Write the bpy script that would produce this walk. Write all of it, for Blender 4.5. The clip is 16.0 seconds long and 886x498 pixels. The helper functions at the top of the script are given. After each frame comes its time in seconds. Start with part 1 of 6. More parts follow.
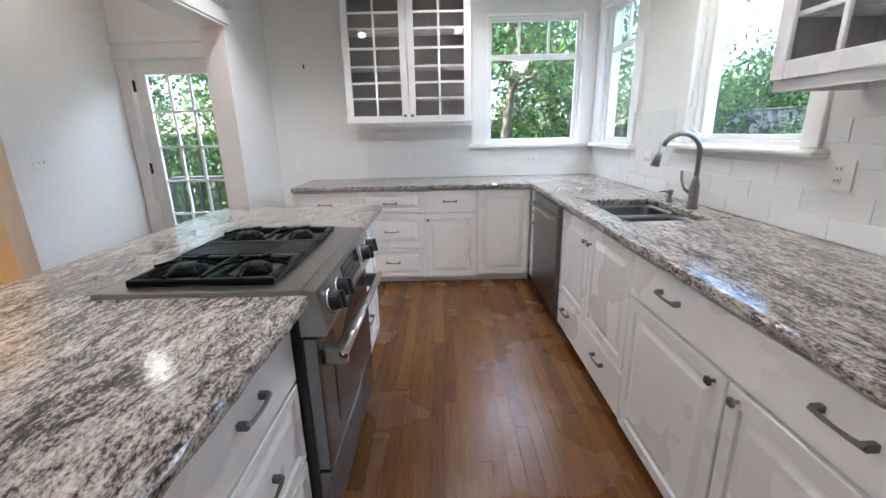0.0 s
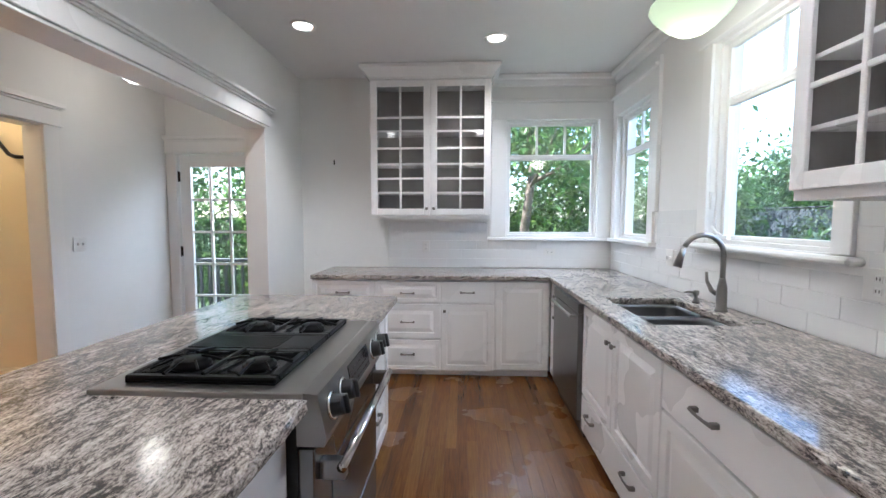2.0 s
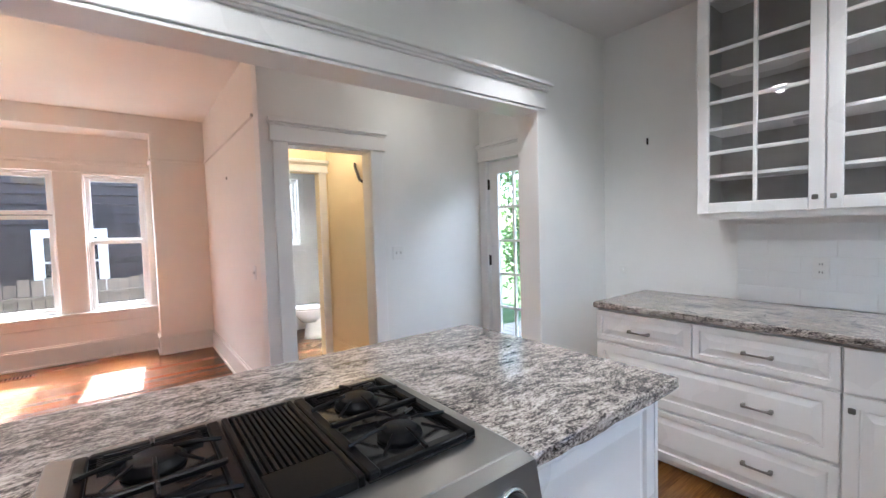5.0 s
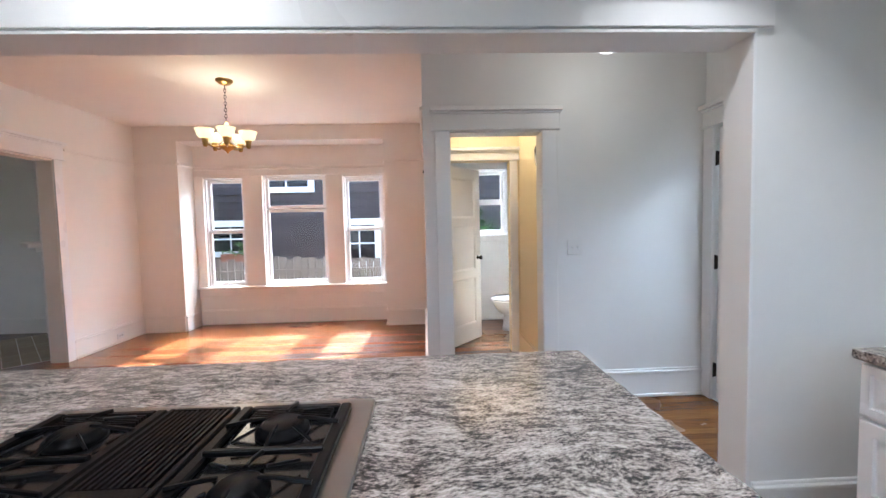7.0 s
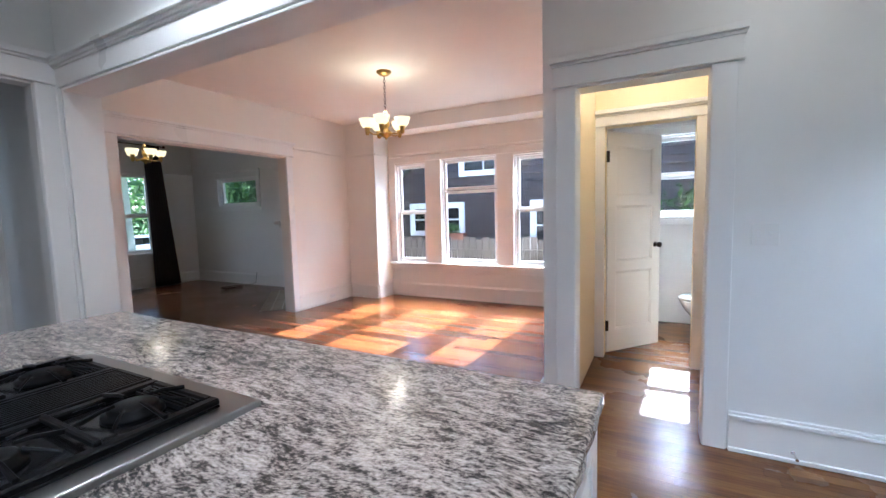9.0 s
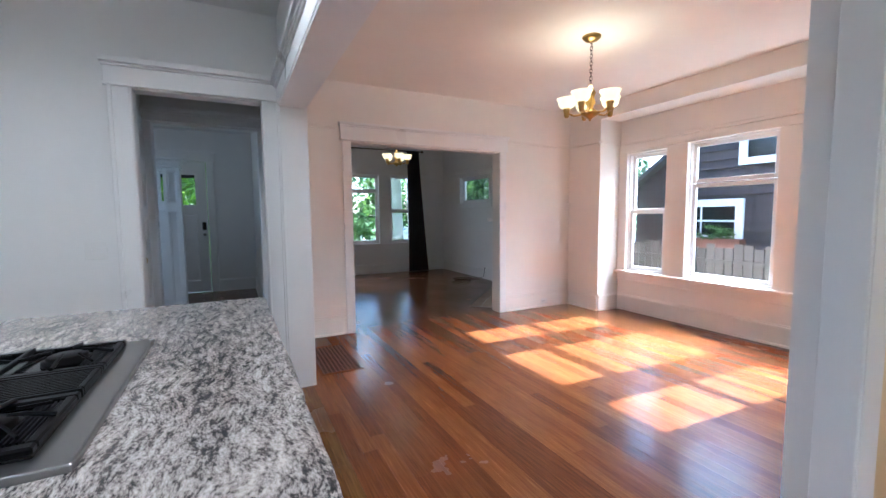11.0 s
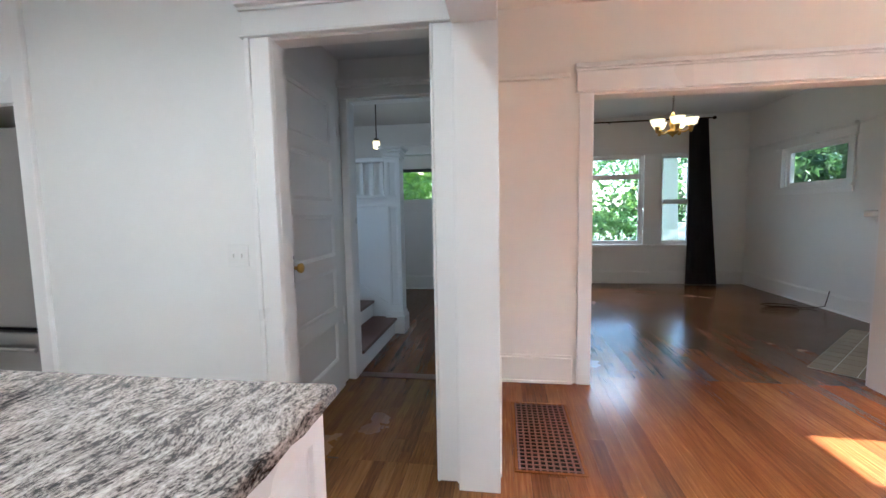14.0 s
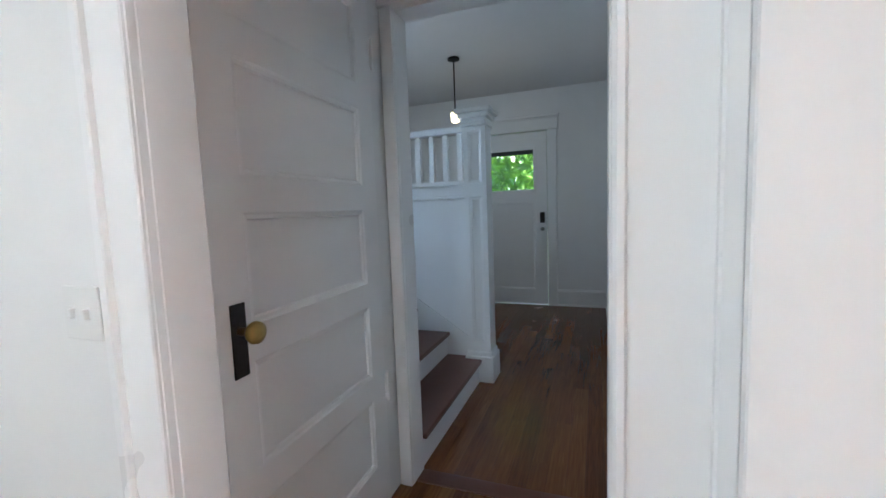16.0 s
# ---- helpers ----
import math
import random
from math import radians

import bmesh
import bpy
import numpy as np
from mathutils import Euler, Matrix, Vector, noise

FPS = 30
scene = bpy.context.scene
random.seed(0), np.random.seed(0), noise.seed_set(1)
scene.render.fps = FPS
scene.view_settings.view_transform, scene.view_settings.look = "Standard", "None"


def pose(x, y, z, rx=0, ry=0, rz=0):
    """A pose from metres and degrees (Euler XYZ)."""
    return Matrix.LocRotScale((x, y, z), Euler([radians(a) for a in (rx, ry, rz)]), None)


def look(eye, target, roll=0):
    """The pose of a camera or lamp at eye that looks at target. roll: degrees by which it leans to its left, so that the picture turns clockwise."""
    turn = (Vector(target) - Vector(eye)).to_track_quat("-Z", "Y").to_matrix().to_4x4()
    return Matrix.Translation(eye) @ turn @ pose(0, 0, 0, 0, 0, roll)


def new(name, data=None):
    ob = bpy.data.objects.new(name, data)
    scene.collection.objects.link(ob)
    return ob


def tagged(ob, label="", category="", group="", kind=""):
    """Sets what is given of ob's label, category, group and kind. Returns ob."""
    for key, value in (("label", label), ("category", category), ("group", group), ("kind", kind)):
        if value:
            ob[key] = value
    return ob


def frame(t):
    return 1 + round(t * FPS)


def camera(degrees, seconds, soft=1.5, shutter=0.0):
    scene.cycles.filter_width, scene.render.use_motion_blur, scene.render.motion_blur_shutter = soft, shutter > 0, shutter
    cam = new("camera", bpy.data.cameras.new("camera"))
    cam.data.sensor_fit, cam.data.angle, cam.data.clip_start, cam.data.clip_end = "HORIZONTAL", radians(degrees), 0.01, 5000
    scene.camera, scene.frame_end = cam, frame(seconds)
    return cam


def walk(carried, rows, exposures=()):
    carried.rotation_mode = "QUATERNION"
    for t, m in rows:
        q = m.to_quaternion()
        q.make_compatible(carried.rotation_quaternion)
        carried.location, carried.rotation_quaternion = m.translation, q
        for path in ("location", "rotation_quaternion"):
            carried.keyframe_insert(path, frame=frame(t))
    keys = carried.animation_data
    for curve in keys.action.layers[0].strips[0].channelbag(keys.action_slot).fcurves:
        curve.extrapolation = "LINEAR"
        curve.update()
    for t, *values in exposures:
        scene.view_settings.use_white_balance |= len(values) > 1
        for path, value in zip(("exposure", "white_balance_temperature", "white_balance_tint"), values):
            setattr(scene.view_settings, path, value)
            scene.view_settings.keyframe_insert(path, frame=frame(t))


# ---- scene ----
cam = camera(94.0, 16.0)
PATH = [
    (0, (0.531, 0.382, 1.352), (0.526, 2.306, 0.807), -1.3),
    (0.5, (0.542, 0.373, 1.379), (0.562, 2.329, 0.964), -0.5),
    (1, (0.547, 0.371, 1.392), (0.577, 2.351, 1.112), -0.0),
    (1.5, (0.544, 0.369, 1.402), (0.545, 2.361, 1.223), 0.3),
    (2, (0.55, 0.426, 1.392), (0.454, 2.418, 1.253), 0.1),
    (2.5, (0.587, 0.59, 1.39), (0.313, 2.567, 1.258), -0.3),
    (3, (0.62, 0.808, 1.392), (0.112, 2.738, 1.263), -0.9),
    (3.5, (0.66, 1.015, 1.401), (-0.127, 2.849, 1.272), -1.1),
    (4, (0.721, 1.239, 1.406), (-0.352, 2.923, 1.29), -1.5),
    (4.5, (0.718, 1.442, 1.391), (-0.626, 2.919, 1.288), -1.5),
    (5, (0.712, 1.651, 1.398), (-0.879, 2.859, 1.301), -1.7),
    (5.2, (0.718, 1.727, 1.396), (-0.959, 2.812, 1.302), -2.0),
    (7.3, (0.579, 2.588, 1.385), (-1.416, 2.522, 1.258), -1.2),
    (7.5, (0.556, 2.684, 1.389), (-1.432, 2.517, 1.253), -1.2),
    (8, (0.464, 2.869, 1.371), (-1.484, 2.444, 1.217), -1.3),
    (8.2, (0.416, 2.929, 1.350), (-1.506, 2.401, 1.189), -1.35),
    (10.3, (-0.46, 3.256, 1.348), (-1.739, 1.727, 1.184), -1.0),
    (10.5, (-0.549, 3.24, 1.345), (-1.727, 1.632, 1.183), -0.8),
    (11, (-0.749, 3.19, 1.344), (-1.649, 1.411, 1.179), -0.5),
    (11.5, (-0.975, 3.121, 1.35), (-1.574, 1.221, 1.174), -0.5),
    (12, (-1.125, 2.982, 1.326), (-1.463, 1.018, 1.147), -0.4),
    (12.5, (-1.243, 2.725, 1.335), (-1.367, 0.737, 1.154), -0.5),
    (13, (-1.319, 2.432, 1.314), (-1.279, 0.44, 1.138), -0.6),
    (13.5, (-1.333, 2.098, 1.324), (-1.174, 0.111, 1.154), -1.0),
    (14, (-1.298, 1.744, 1.336), (-1.013, -0.227, 1.157), -1.0),
    (14.5, (-1.28, 1.406, 1.321), (-0.835, -0.536, 1.142), -1.3),
    (15, (-1.218, 1.036, 1.341), (-0.629, -0.866, 1.157), -1.7),
    (15.5, (-1.098, 0.67, 1.316), (-0.419, -1.203, 1.144), -2.0),
    (16, (-0.955, 0.33, 1.315), (-0.26, -1.537, 1.131), -2.1),
]
EXPOSURE = [(0.0, 2.95, 5650, 12), (2.5, 2.8, 5550, 12), (5.0, 2.9, 5500, 11), (8.0, 2.75, 5250, 11), (10.5, 2.8, 5000, 9), (12.5, 3.15, 5050, 7), (13.5, 3.25, 5200, 7), (15.0, 3.6, 5350, 7), (16.0, 3.6, 5300, 7)]
walk(cam, [(t, look(eye, target, roll)) for t, eye, target, roll in PATH], EXPOSURE)

# strengths of the lights
SKY, SUN, CAN, PEND, HALL, CHAND, DAY = 0.15, 5.0, 8.0, 1.45, 0.5, 1.35, 14
# east run of the kitchen: front plane and joints between its units
EX, E_DW1, E_DW0, E_SB, E_MID = 1.31, 3.738, 3.03, 2.0, 1.38
# ---------------------------------------------------------------- light
world = bpy.data.worlds.new("sky")
scene.world = world
world.use_nodes = True
_n = world.node_tree.nodes
_sky = _n.new("ShaderNodeTexSky")
_sky.sky_type = "NISHITA"
_sky.sun_disc = False
_sky.sun_elevation = radians(38)
_sky.sun_rotation = radians(-93)
world.node_tree.links.new(_sky.outputs[0], _n["Background"].inputs[0])
_n["Background"].inputs[1].default_value = SKY

sun = new("sun", bpy.data.lights.new("sun", "SUN"))
sun.data.energy, sun.data.angle, sun.data.color = SUN, radians(0.6), (1.0, 0.95, 0.88)
sun.matrix_basis = look((-12.7, 0.7, 10), (0, 0, 0))


def area_lamp(name, eye, target, w, h, watts, colour=(1, 1, 1)):
    d = bpy.data.lights.new(name, "AREA")
    d.shape, d.size, d.size_y, d.energy, d.color = "RECTANGLE", w, h, watts, colour
    ob = new(name, d)
    ob.matrix_basis = look(eye, target)
    return ob


def point_lamp(name, at, watts, colour=(1.0, 0.8, 0.55), radius=0.05):
    d = bpy.data.lights.new(name, "POINT")
    d.energy, d.color, d.shadow_soft_size = watts, colour, radius
    ob = new(name, d)
    ob.location = at
    return ob


# the sky's light at the openings, from above their heads outside
area_lamp("sky_at_glazed_door", (-1.99, 5.75, 2.85), (-2.2, 3.4, 0.9), 2.4, 0.9, DAY * 1.8, (0.88, 0.95, 1.0))
area_lamp("sky_at_north_window", (1.40, 5.75, 3.25), (1.0, 3.2, 1.0), 1.6, 0.9, DAY * 1.0, (0.88, 0.95, 1.0))
area_lamp("sky_at_sink_window", (3.45, 2.9, 3.35), (0.6, 2.2, 1.0), 2.6, 1.0, DAY * 0.85, (0.88, 0.95, 1.0))
# this lamp stands level with an assumed, unseen window to brighten the stair hall
area_lamp("sky_at_assumed_stair_window", (2.42, -2.25, 2.02), (0.0, -2.9, 0.9), 0.85, 0.95, DAY * 0.11, (0.80, 0.90, 1.0))
area_lamp("sky_at_bath_window", (-6.3, 3.3, 2.9), (-4.4, 3.3, 0.8), 0.9, 0.5, DAY * 3.5, (0.88, 0.95, 1.0))
area_lamp("sky_at_living_window", (-3.1, -7.2, 2.60), (-3.1, -3.4, 0.8), 2.8, 0.3, DAY * 0.45, (0.92, 0.97, 1.0))
area_lamp("sky_at_bay_window", (-6.35, 0.5, 2.60), (-3.2, 0.5, 0.9), 2.6, 0.3, DAY * 0.45, (0.95, 0.97, 1.0))


# ---------------------------------------------------------------- materials
def mat(name, colour=(0.8, 0.8, 0.8), rough=0.5, metal=0.0, grain=0.0, scale=20.0, stretch=(1, 1, 1), bump=0.0, bump_scale=60.0, spec=0.5, blotch=0.0, coat=0.0, random=0.0):
    """Principled material with colour variation at two scales and a fine relief."""
    m = bpy.data.materials.new(name)
    m.use_nodes = True
    nt = m.node_tree
    b = nt.nodes["Principled BSDF"]
    b.inputs["Base Color"].default_value = (*colour, 1)
    b.inputs["Roughness"].default_value = rough
    b.inputs["Metallic"].default_value = metal
    b.inputs["Specular IOR Level"].default_value = spec
    b.inputs["Coat Weight"].default_value = coat
    b.inputs["Coat Roughness"].default_value = 0.12
    tc = nt.nodes.new("ShaderNodeTexCoord")
    mp = nt.nodes.new("ShaderNodeMapping")
    mp.inputs["Scale"].default_value = stretch
    nt.links.new(tc.outputs["Object"], mp.inputs["Vector"])
    if grain or blotch or random:
        n1 = nt.nodes.new("ShaderNodeTexNoise")
        n1.inputs["Scale"].default_value = scale
        n1.inputs["Detail"].default_value = 6
        n2 = nt.nodes.new("ShaderNodeTexNoise")
        n2.inputs["Scale"].default_value = 1.7
        n2.inputs["Detail"].default_value = 3
        nt.links.new(mp.outputs[0], n1.inputs["Vector"])
        nt.links.new(tc.outputs["Object"], n2.inputs["Vector"])
        hs = nt.nodes.new("ShaderNodeHueSaturation")
        hs.inputs["Color"].default_value = (*colour, 1)
        a = nt.nodes.new("ShaderNodeMath")
        a.operation = "MULTIPLY_ADD"
        a.inputs[1].default_value, a.inputs[2].default_value = 2 * grain, 1 - grain
        nt.links.new(n1.outputs["Fac"], a.inputs[0])
        c = nt.nodes.new("ShaderNodeMath")
        c.operation = "MULTIPLY_ADD"
        c.inputs[1].default_value, c.inputs[2].default_value = 2 * blotch, 1 - blotch
        nt.links.new(n2.outputs["Fac"], c.inputs[0])
        d = nt.nodes.new("ShaderNodeMath")
        d.operation = "MULTIPLY"
        nt.links.new(a.outputs[0], d.inputs[0])
        nt.links.new(c.outputs[0], d.inputs[1])
        last = d
        if random:
            oi = nt.nodes.new("ShaderNodeObjectInfo")
            e = nt.nodes.new("ShaderNodeMath")
            e.operation = "MULTIPLY_ADD"
            e.inputs[1].default_value, e.inputs[2].default_value = 2 * random, 1 - random
            nt.links.new(oi.outputs["Random"], e.inputs[0])
            f = nt.nodes.new("ShaderNodeMath")
            f.operation = "MULTIPLY"
            nt.links.new(e.outputs[0], f.inputs[0])
            nt.links.new(d.outputs[0], f.inputs[1])
            last = f
        nt.links.new(last.outputs[0], hs.inputs["Value"])
        nt.links.new(hs.outputs[0], b.inputs["Base Color"])
        r = nt.nodes.new("ShaderNodeMath")
        r.operation = "MULTIPLY_ADD"
        r.inputs[1].default_value, r.inputs[2].default_value = 0.14, rough - 0.07
        nt.links.new(n2.outputs["Fac"], r.inputs[0])
        nt.links.new(r.outputs[0], b.inputs["Roughness"])
    if bump:
        nb = nt.nodes.new("ShaderNodeTexNoise")
        nb.inputs["Scale"].default_value = bump_scale
        nb.inputs["Detail"].default_value = 4
        nt.links.new(mp.outputs[0], nb.inputs["Vector"])
        bp = nt.nodes.new("ShaderNodeBump")
        bp.inputs["Strength"].default_value = bump
        bp.inputs["Distance"].default_value = 0.004
        nt.links.new(nb.outputs["Fac"], bp.inputs["Height"])
        nt.links.new(bp.outputs[0], b.inputs["Normal"])
    return m


def wood_floor(name, stops, rough, grain_scale, along, spread, per_island=False):
    """Varnished boards: tone by board, long grain, worn gloss."""
    m = bpy.data.materials.new(name)
    m.use_nodes = True
    nt = m.node_tree
    b = nt.nodes["Principled BSDF"]
    tc = nt.nodes.new("ShaderNodeTexCoord")
    if per_island:
        oi = nt.nodes.new("ShaderNodeNewGeometry")
        rnd = oi.outputs["Random Per Island"]
    else:
        oi = nt.nodes.new("ShaderNodeObjectInfo")
        rnd = oi.outputs["Random"]
    gp = nt.nodes.new("ShaderNodeNewGeometry")
    off = nt.nodes.new("ShaderNodeVectorMath")
    off.operation = "MULTIPLY_ADD"
    cb = nt.nodes.new("ShaderNodeCombineXYZ")
    for i in range(3):
        nt.links.new(rnd, cb.inputs[i])
    off.inputs[1].default_value = (37, 37, 37)
    nt.links.new(cb.outputs[0], off.inputs[0])
    nt.links.new(gp.outputs["Position"], off.inputs[2])
    mp = nt.nodes.new("ShaderNodeMapping")
    mp.inputs["Scale"].default_value = along
    nt.links.new(off.outputs[0], mp.inputs["Vector"])
    n1 = nt.nodes.new("ShaderNodeTexNoise")
    n1.inputs["Scale"].default_value = grain_scale
    n1.inputs["Detail"].default_value = 8
    n1.inputs["Distortion"].default_value = 0.6
    nt.links.new(mp.outputs[0], n1.inputs["Vector"])
    mix = nt.nodes.new("ShaderNodeMath")
    mix.operation = "MULTIPLY_ADD"
    mix.inputs[1].default_value = spread
    nt.links.new(rnd, mix.inputs[0])
    g = nt.nodes.new("ShaderNodeMath")
    g.operation = "MULTIPLY"
    g.inputs[1].default_value = 1 - spread
    nt.links.new(n1.outputs["Fac"], g.inputs[0])
    nt.links.new(g.outputs[0], mix.inputs[2])
    ramp = nt.nodes.new("ShaderNodeValToRGB")
    el = ramp.color_ramp.elements
    el[0].position, el[0].color = stops[0][0], (*stops[0][1], 1)
    el[1].position, el[1].color = stops[-1][0], (*stops[-1][1], 1)
    for p, c in stops[1:-1]:
        e = el.new(p)
        e.color = (*c, 1)
    nt.links.new(mix.outputs[0], ramp.inputs[0])
    nt.links.new(ramp.outputs[0], b.inputs["Base Color"])
    n2 = nt.nodes.new("ShaderNodeTexNoise")
    n2.inputs["Scale"].default_value = 1.3
    n2.inputs["Detail"].default_value = 5
    nt.links.new(gp.outputs["Position"], n2.inputs["Vector"])
    r = nt.nodes.new("ShaderNodeMath")
    r.operation = "MULTIPLY_ADD"
    r.inputs[1].default_value, r.inputs[2].default_value = 0.3, rough - 0.13
    nt.links.new(n2.outputs["Fac"], r.inputs[0])
    nt.links.new(r.outputs[0], b.inputs["Roughness"])
    b.inputs["Specular IOR Level"].default_value = 0.36
    bp = nt.nodes.new("ShaderNodeBump")
    bp.inputs["Strength"].default_value = 0.12
    bp.inputs["Distance"].default_value = 0.002
    nt.links.new(n1.outputs["Fac"], bp.inputs["Height"])
    nt.links.new(bp.outputs[0], b.inputs["Normal"])
    return m


def granite(name, turn):
    """Polished streaked granite: pale grey and cream ground, dark drawn-out veins, black specks."""
    m = bpy.data.materials.new(name)
    m.use_nodes = True
    nt = m.node_tree
    b = nt.nodes["Principled BSDF"]
    gp = nt.nodes.new("ShaderNodeNewGeometry")
    warp = nt.nodes.new("ShaderNodeTexNoise")
    warp.inputs["Scale"].default_value = 3.4
    warp.inputs["Detail"].default_value = 2
    nt.links.new(gp.outputs["Position"], warp.inputs["Vector"])
    add = nt.nodes.new("ShaderNodeVectorMath")
    add.operation = "MULTIPLY_ADD"
    add.inputs[1].default_value = (0.11, 0.11, 0.11)
    nt.links.new(warp.outputs["Color"], add.inputs[0])
    nt.links.new(gp.outputs["Position"], add.inputs[2])

    def streak(scale, ratio, detail, rot):
        mp = nt.nodes.new("ShaderNodeMapping")
        mp.inputs["Rotation"].default_value = (0, 0, radians(rot))
        mp.vector_type = "TEXTURE"
        mp.inputs["Scale"].default_value = (ratio, 1, 1)
        nt.links.new(add.outputs[0], mp.inputs["Vector"])
        n = nt.nodes.new("ShaderNodeTexNoise")
        n.inputs["Scale"].default_value = scale
        n.inputs["Detail"].default_value = detail
        n.inputs["Roughness"].default_value = 0.62
        nt.links.new(mp.outputs[0], n.inputs["Vector"])
        return n

    n1 = streak(62, 3.3, 8, turn)
    n2 = streak(180, 2.0, 5, turn + 12)
    n3 = streak(9, 2.5, 3, turn - 5)
    mixa = nt.nodes.new("ShaderNodeMath")
    mixa.operation = "MULTIPLY_ADD"
    mixa.inputs[1].default_value = 0.43
    nt.links.new(n2.outputs["Fac"], mixa.inputs[0])
    sc = nt.nodes.new("ShaderNodeMath")
    sc.operation = "MULTIPLY"
    sc.inputs[1].default_value = 0.42
    nt.links.new(n1.outputs["Fac"], sc.inputs[0])
    nt.links.new(sc.outputs[0], mixa.inputs[2])
    mixb = nt.nodes.new("ShaderNodeMath")
    mixb.operation = "MULTIPLY_ADD"
    mixb.inputs[1].default_value = 0.18
    nt.links.new(n3.outputs["Fac"], mixb.inputs[0])
    nt.links.new(mixa.outputs[0], mixb.inputs[2])
    ramp = nt.nodes.new("ShaderNodeValToRGB")
    el = ramp.color_ramp.elements
    el[0].position, el[0].color = 0.42, (0.020, 0.019, 0.019, 1)
    el[1].position, el[1].color = 0.63, (0.62, 0.565, 0.515, 1)
    for p, c in ((0.448, (0.065, 0.057, 0.055)), (0.476, (0.14, 0.122, 0.112)), (0.505, (0.27, 0.238, 0.215)), (0.555, (0.43, 0.385, 0.348))):
        e = el.new(p)
        e.color = (*c, 1)
    nt.links.new(mixb.outputs[0], ramp.inputs[0])
    nt.links.new(ramp.outputs[0], b.inputs["Base Color"])
    b.inputs["Roughness"].default_value = 0.13
    b.inputs["Specular IOR Level"].default_value = 0.6
    return m


def glass(name, tint=(1, 1, 1), rough=0.0):
    m = bpy.data.materials.new(name)
    m.use_nodes = True
    b = m.node_tree.nodes["Principled BSDF"]
    b.inputs["Base Color"].default_value = (*tint, 1)
    b.inputs["Transmission Weight"].default_value = 1
    b.inputs["Roughness"].default_value = rough
    b.inputs["IOR"].default_value = 1.45
    return m


def glow(name, colour, strength, glass_colour=(0.85, 0.8, 0.7)):
    m = bpy.data.materials.new(name)
    m.use_nodes = True
    b = m.node_tree.nodes["Principled BSDF"]
    b.inputs["Base Color"].default_value = (*glass_colour, 1)
    b.inputs["Emission Color"].default_value = (*colour, 1)
    b.inputs["Emission Strength"].default_value = strength
    b.inputs["Roughness"].default_value = 0.25
    return m


PAINT = mat("white_wall_paint", (0.80, 0.79, 0.765), 0.55, grain=0.02, scale=9, bump=0.10, bump_scale=180, blotch=0.03)
CREAM = mat("cream_wall_paint", (0.83, 0.785, 0.72), 0.6, grain=0.02, scale=9, bump=0.10, bump_scale=180, blotch=0.03)
YELLOW = mat("pale_yellow_wall_paint", (0.83, 0.71, 0.48), 0.6, grain=0.02, scale=9, bump=0.1, bump_scale=180, blotch=0.03)
TRIM = mat("white_gloss_trim_paint", (0.82, 0.81, 0.79), 0.3, grain=0.015, scale=6, bump=0.05, bump_scale=90, blotch=0.02)
CEIL = mat("ceiling_paint", (0.74, 0.73, 0.72), 0.7, grain=0.02, scale=8, bump=0.12, bump_scale=220, blotch=0.03)
CEIL_D = mat("dining_ceiling_paint", (0.84, 0.79, 0.72), 0.7, grain=0.02, scale=8, bump=0.12, bump_scale=220, blotch=0.03)
LACQUER = mat("white_cabinet_lacquer", (0.83, 0.82, 0.81), 0.28, grain=0.012, scale=5, blotch=0.02)
# interior tone lowered to give the shade behind the cabinet glass
CAB_SHADE = mat("cabinet_interior_shade", (0.27, 0.255, 0.24), 0.5, grain=0.03, scale=12)
TILE = mat("white_glazed_tile", (0.81, 0.81, 0.80), 0.22, grain=0.015, scale=14, random=0.015, bump=0.03, bump_scale=14)
GROUT = mat("grout", (0.79, 0.785, 0.77), 0.9, grain=0.05, scale=80)
STONE = granite("grey_streaked_granite", 88)
STONE_N = granite("grey_streaked_granite_across", 8)
STEEL = mat("brushed_stainless_steel", (0.36, 0.35, 0.335), 0.30, 1.0, grain=0.05, scale=40, stretch=(30, 1, 30), bump=0.03, bump_scale=60)
STEEL_D = mat("dark_stainless_steel", (0.17, 0.17, 0.172), 0.3, 1.0, grain=0.06, scale=30, stretch=(30, 30, 1))
STEEL_M = mat("brushed_steel_door", (0.22, 0.22, 0.225), 0.26, 1.0, grain=0.05, scale=40, stretch=(30, 1, 30), bump=0.03, bump_scale=60)
CHROME = mat("polished_steel_tube", (0.75, 0.74, 0.72), 0.14, 1.0)
IRON = mat("black_cast_iron", (0.0035, 0.0035, 0.004), 0.30, grain=0.2, scale=120, bump=0.1, bump_scale=260, spec=0.12)
ENAMEL = mat("black_enamel", (0.010, 0.010, 0.011), 0.13, grain=0.08, scale=30, spec=0.35)
BLACK = mat("black_plastic", (0.015, 0.015, 0.016), 0.35, grain=0.1, scale=60)
PEWTER = mat("dark_pewter", (0.20, 0.185, 0.17), 0.36, 0.9, grain=0.12, scale=90)
NICKEL = mat("brushed_nickel", (0.30, 0.29, 0.275), 0.3, 1.0, grain=0.06, scale=50)
BRASS = mat("aged_brass", (0.50, 0.34, 0.11), 0.3, 1.0, grain=0.15, scale=60)
BRONZE = mat("dark_bronze", (0.035, 0.028, 0.024), 0.4, 0.8, grain=0.15, scale=60)
PLATE = mat("white_plastic_plate", (0.78, 0.77, 0.74), 0.35, grain=0.01, scale=9)
SLOT = mat("dark_slots", (0.012, 0.011, 0.010), 0.9, spec=0.1)
PORCELAIN = mat("white_porcelain", (0.85, 0.85, 0.84), 0.08, coat=0.5)
GLASS = glass("window_glass")
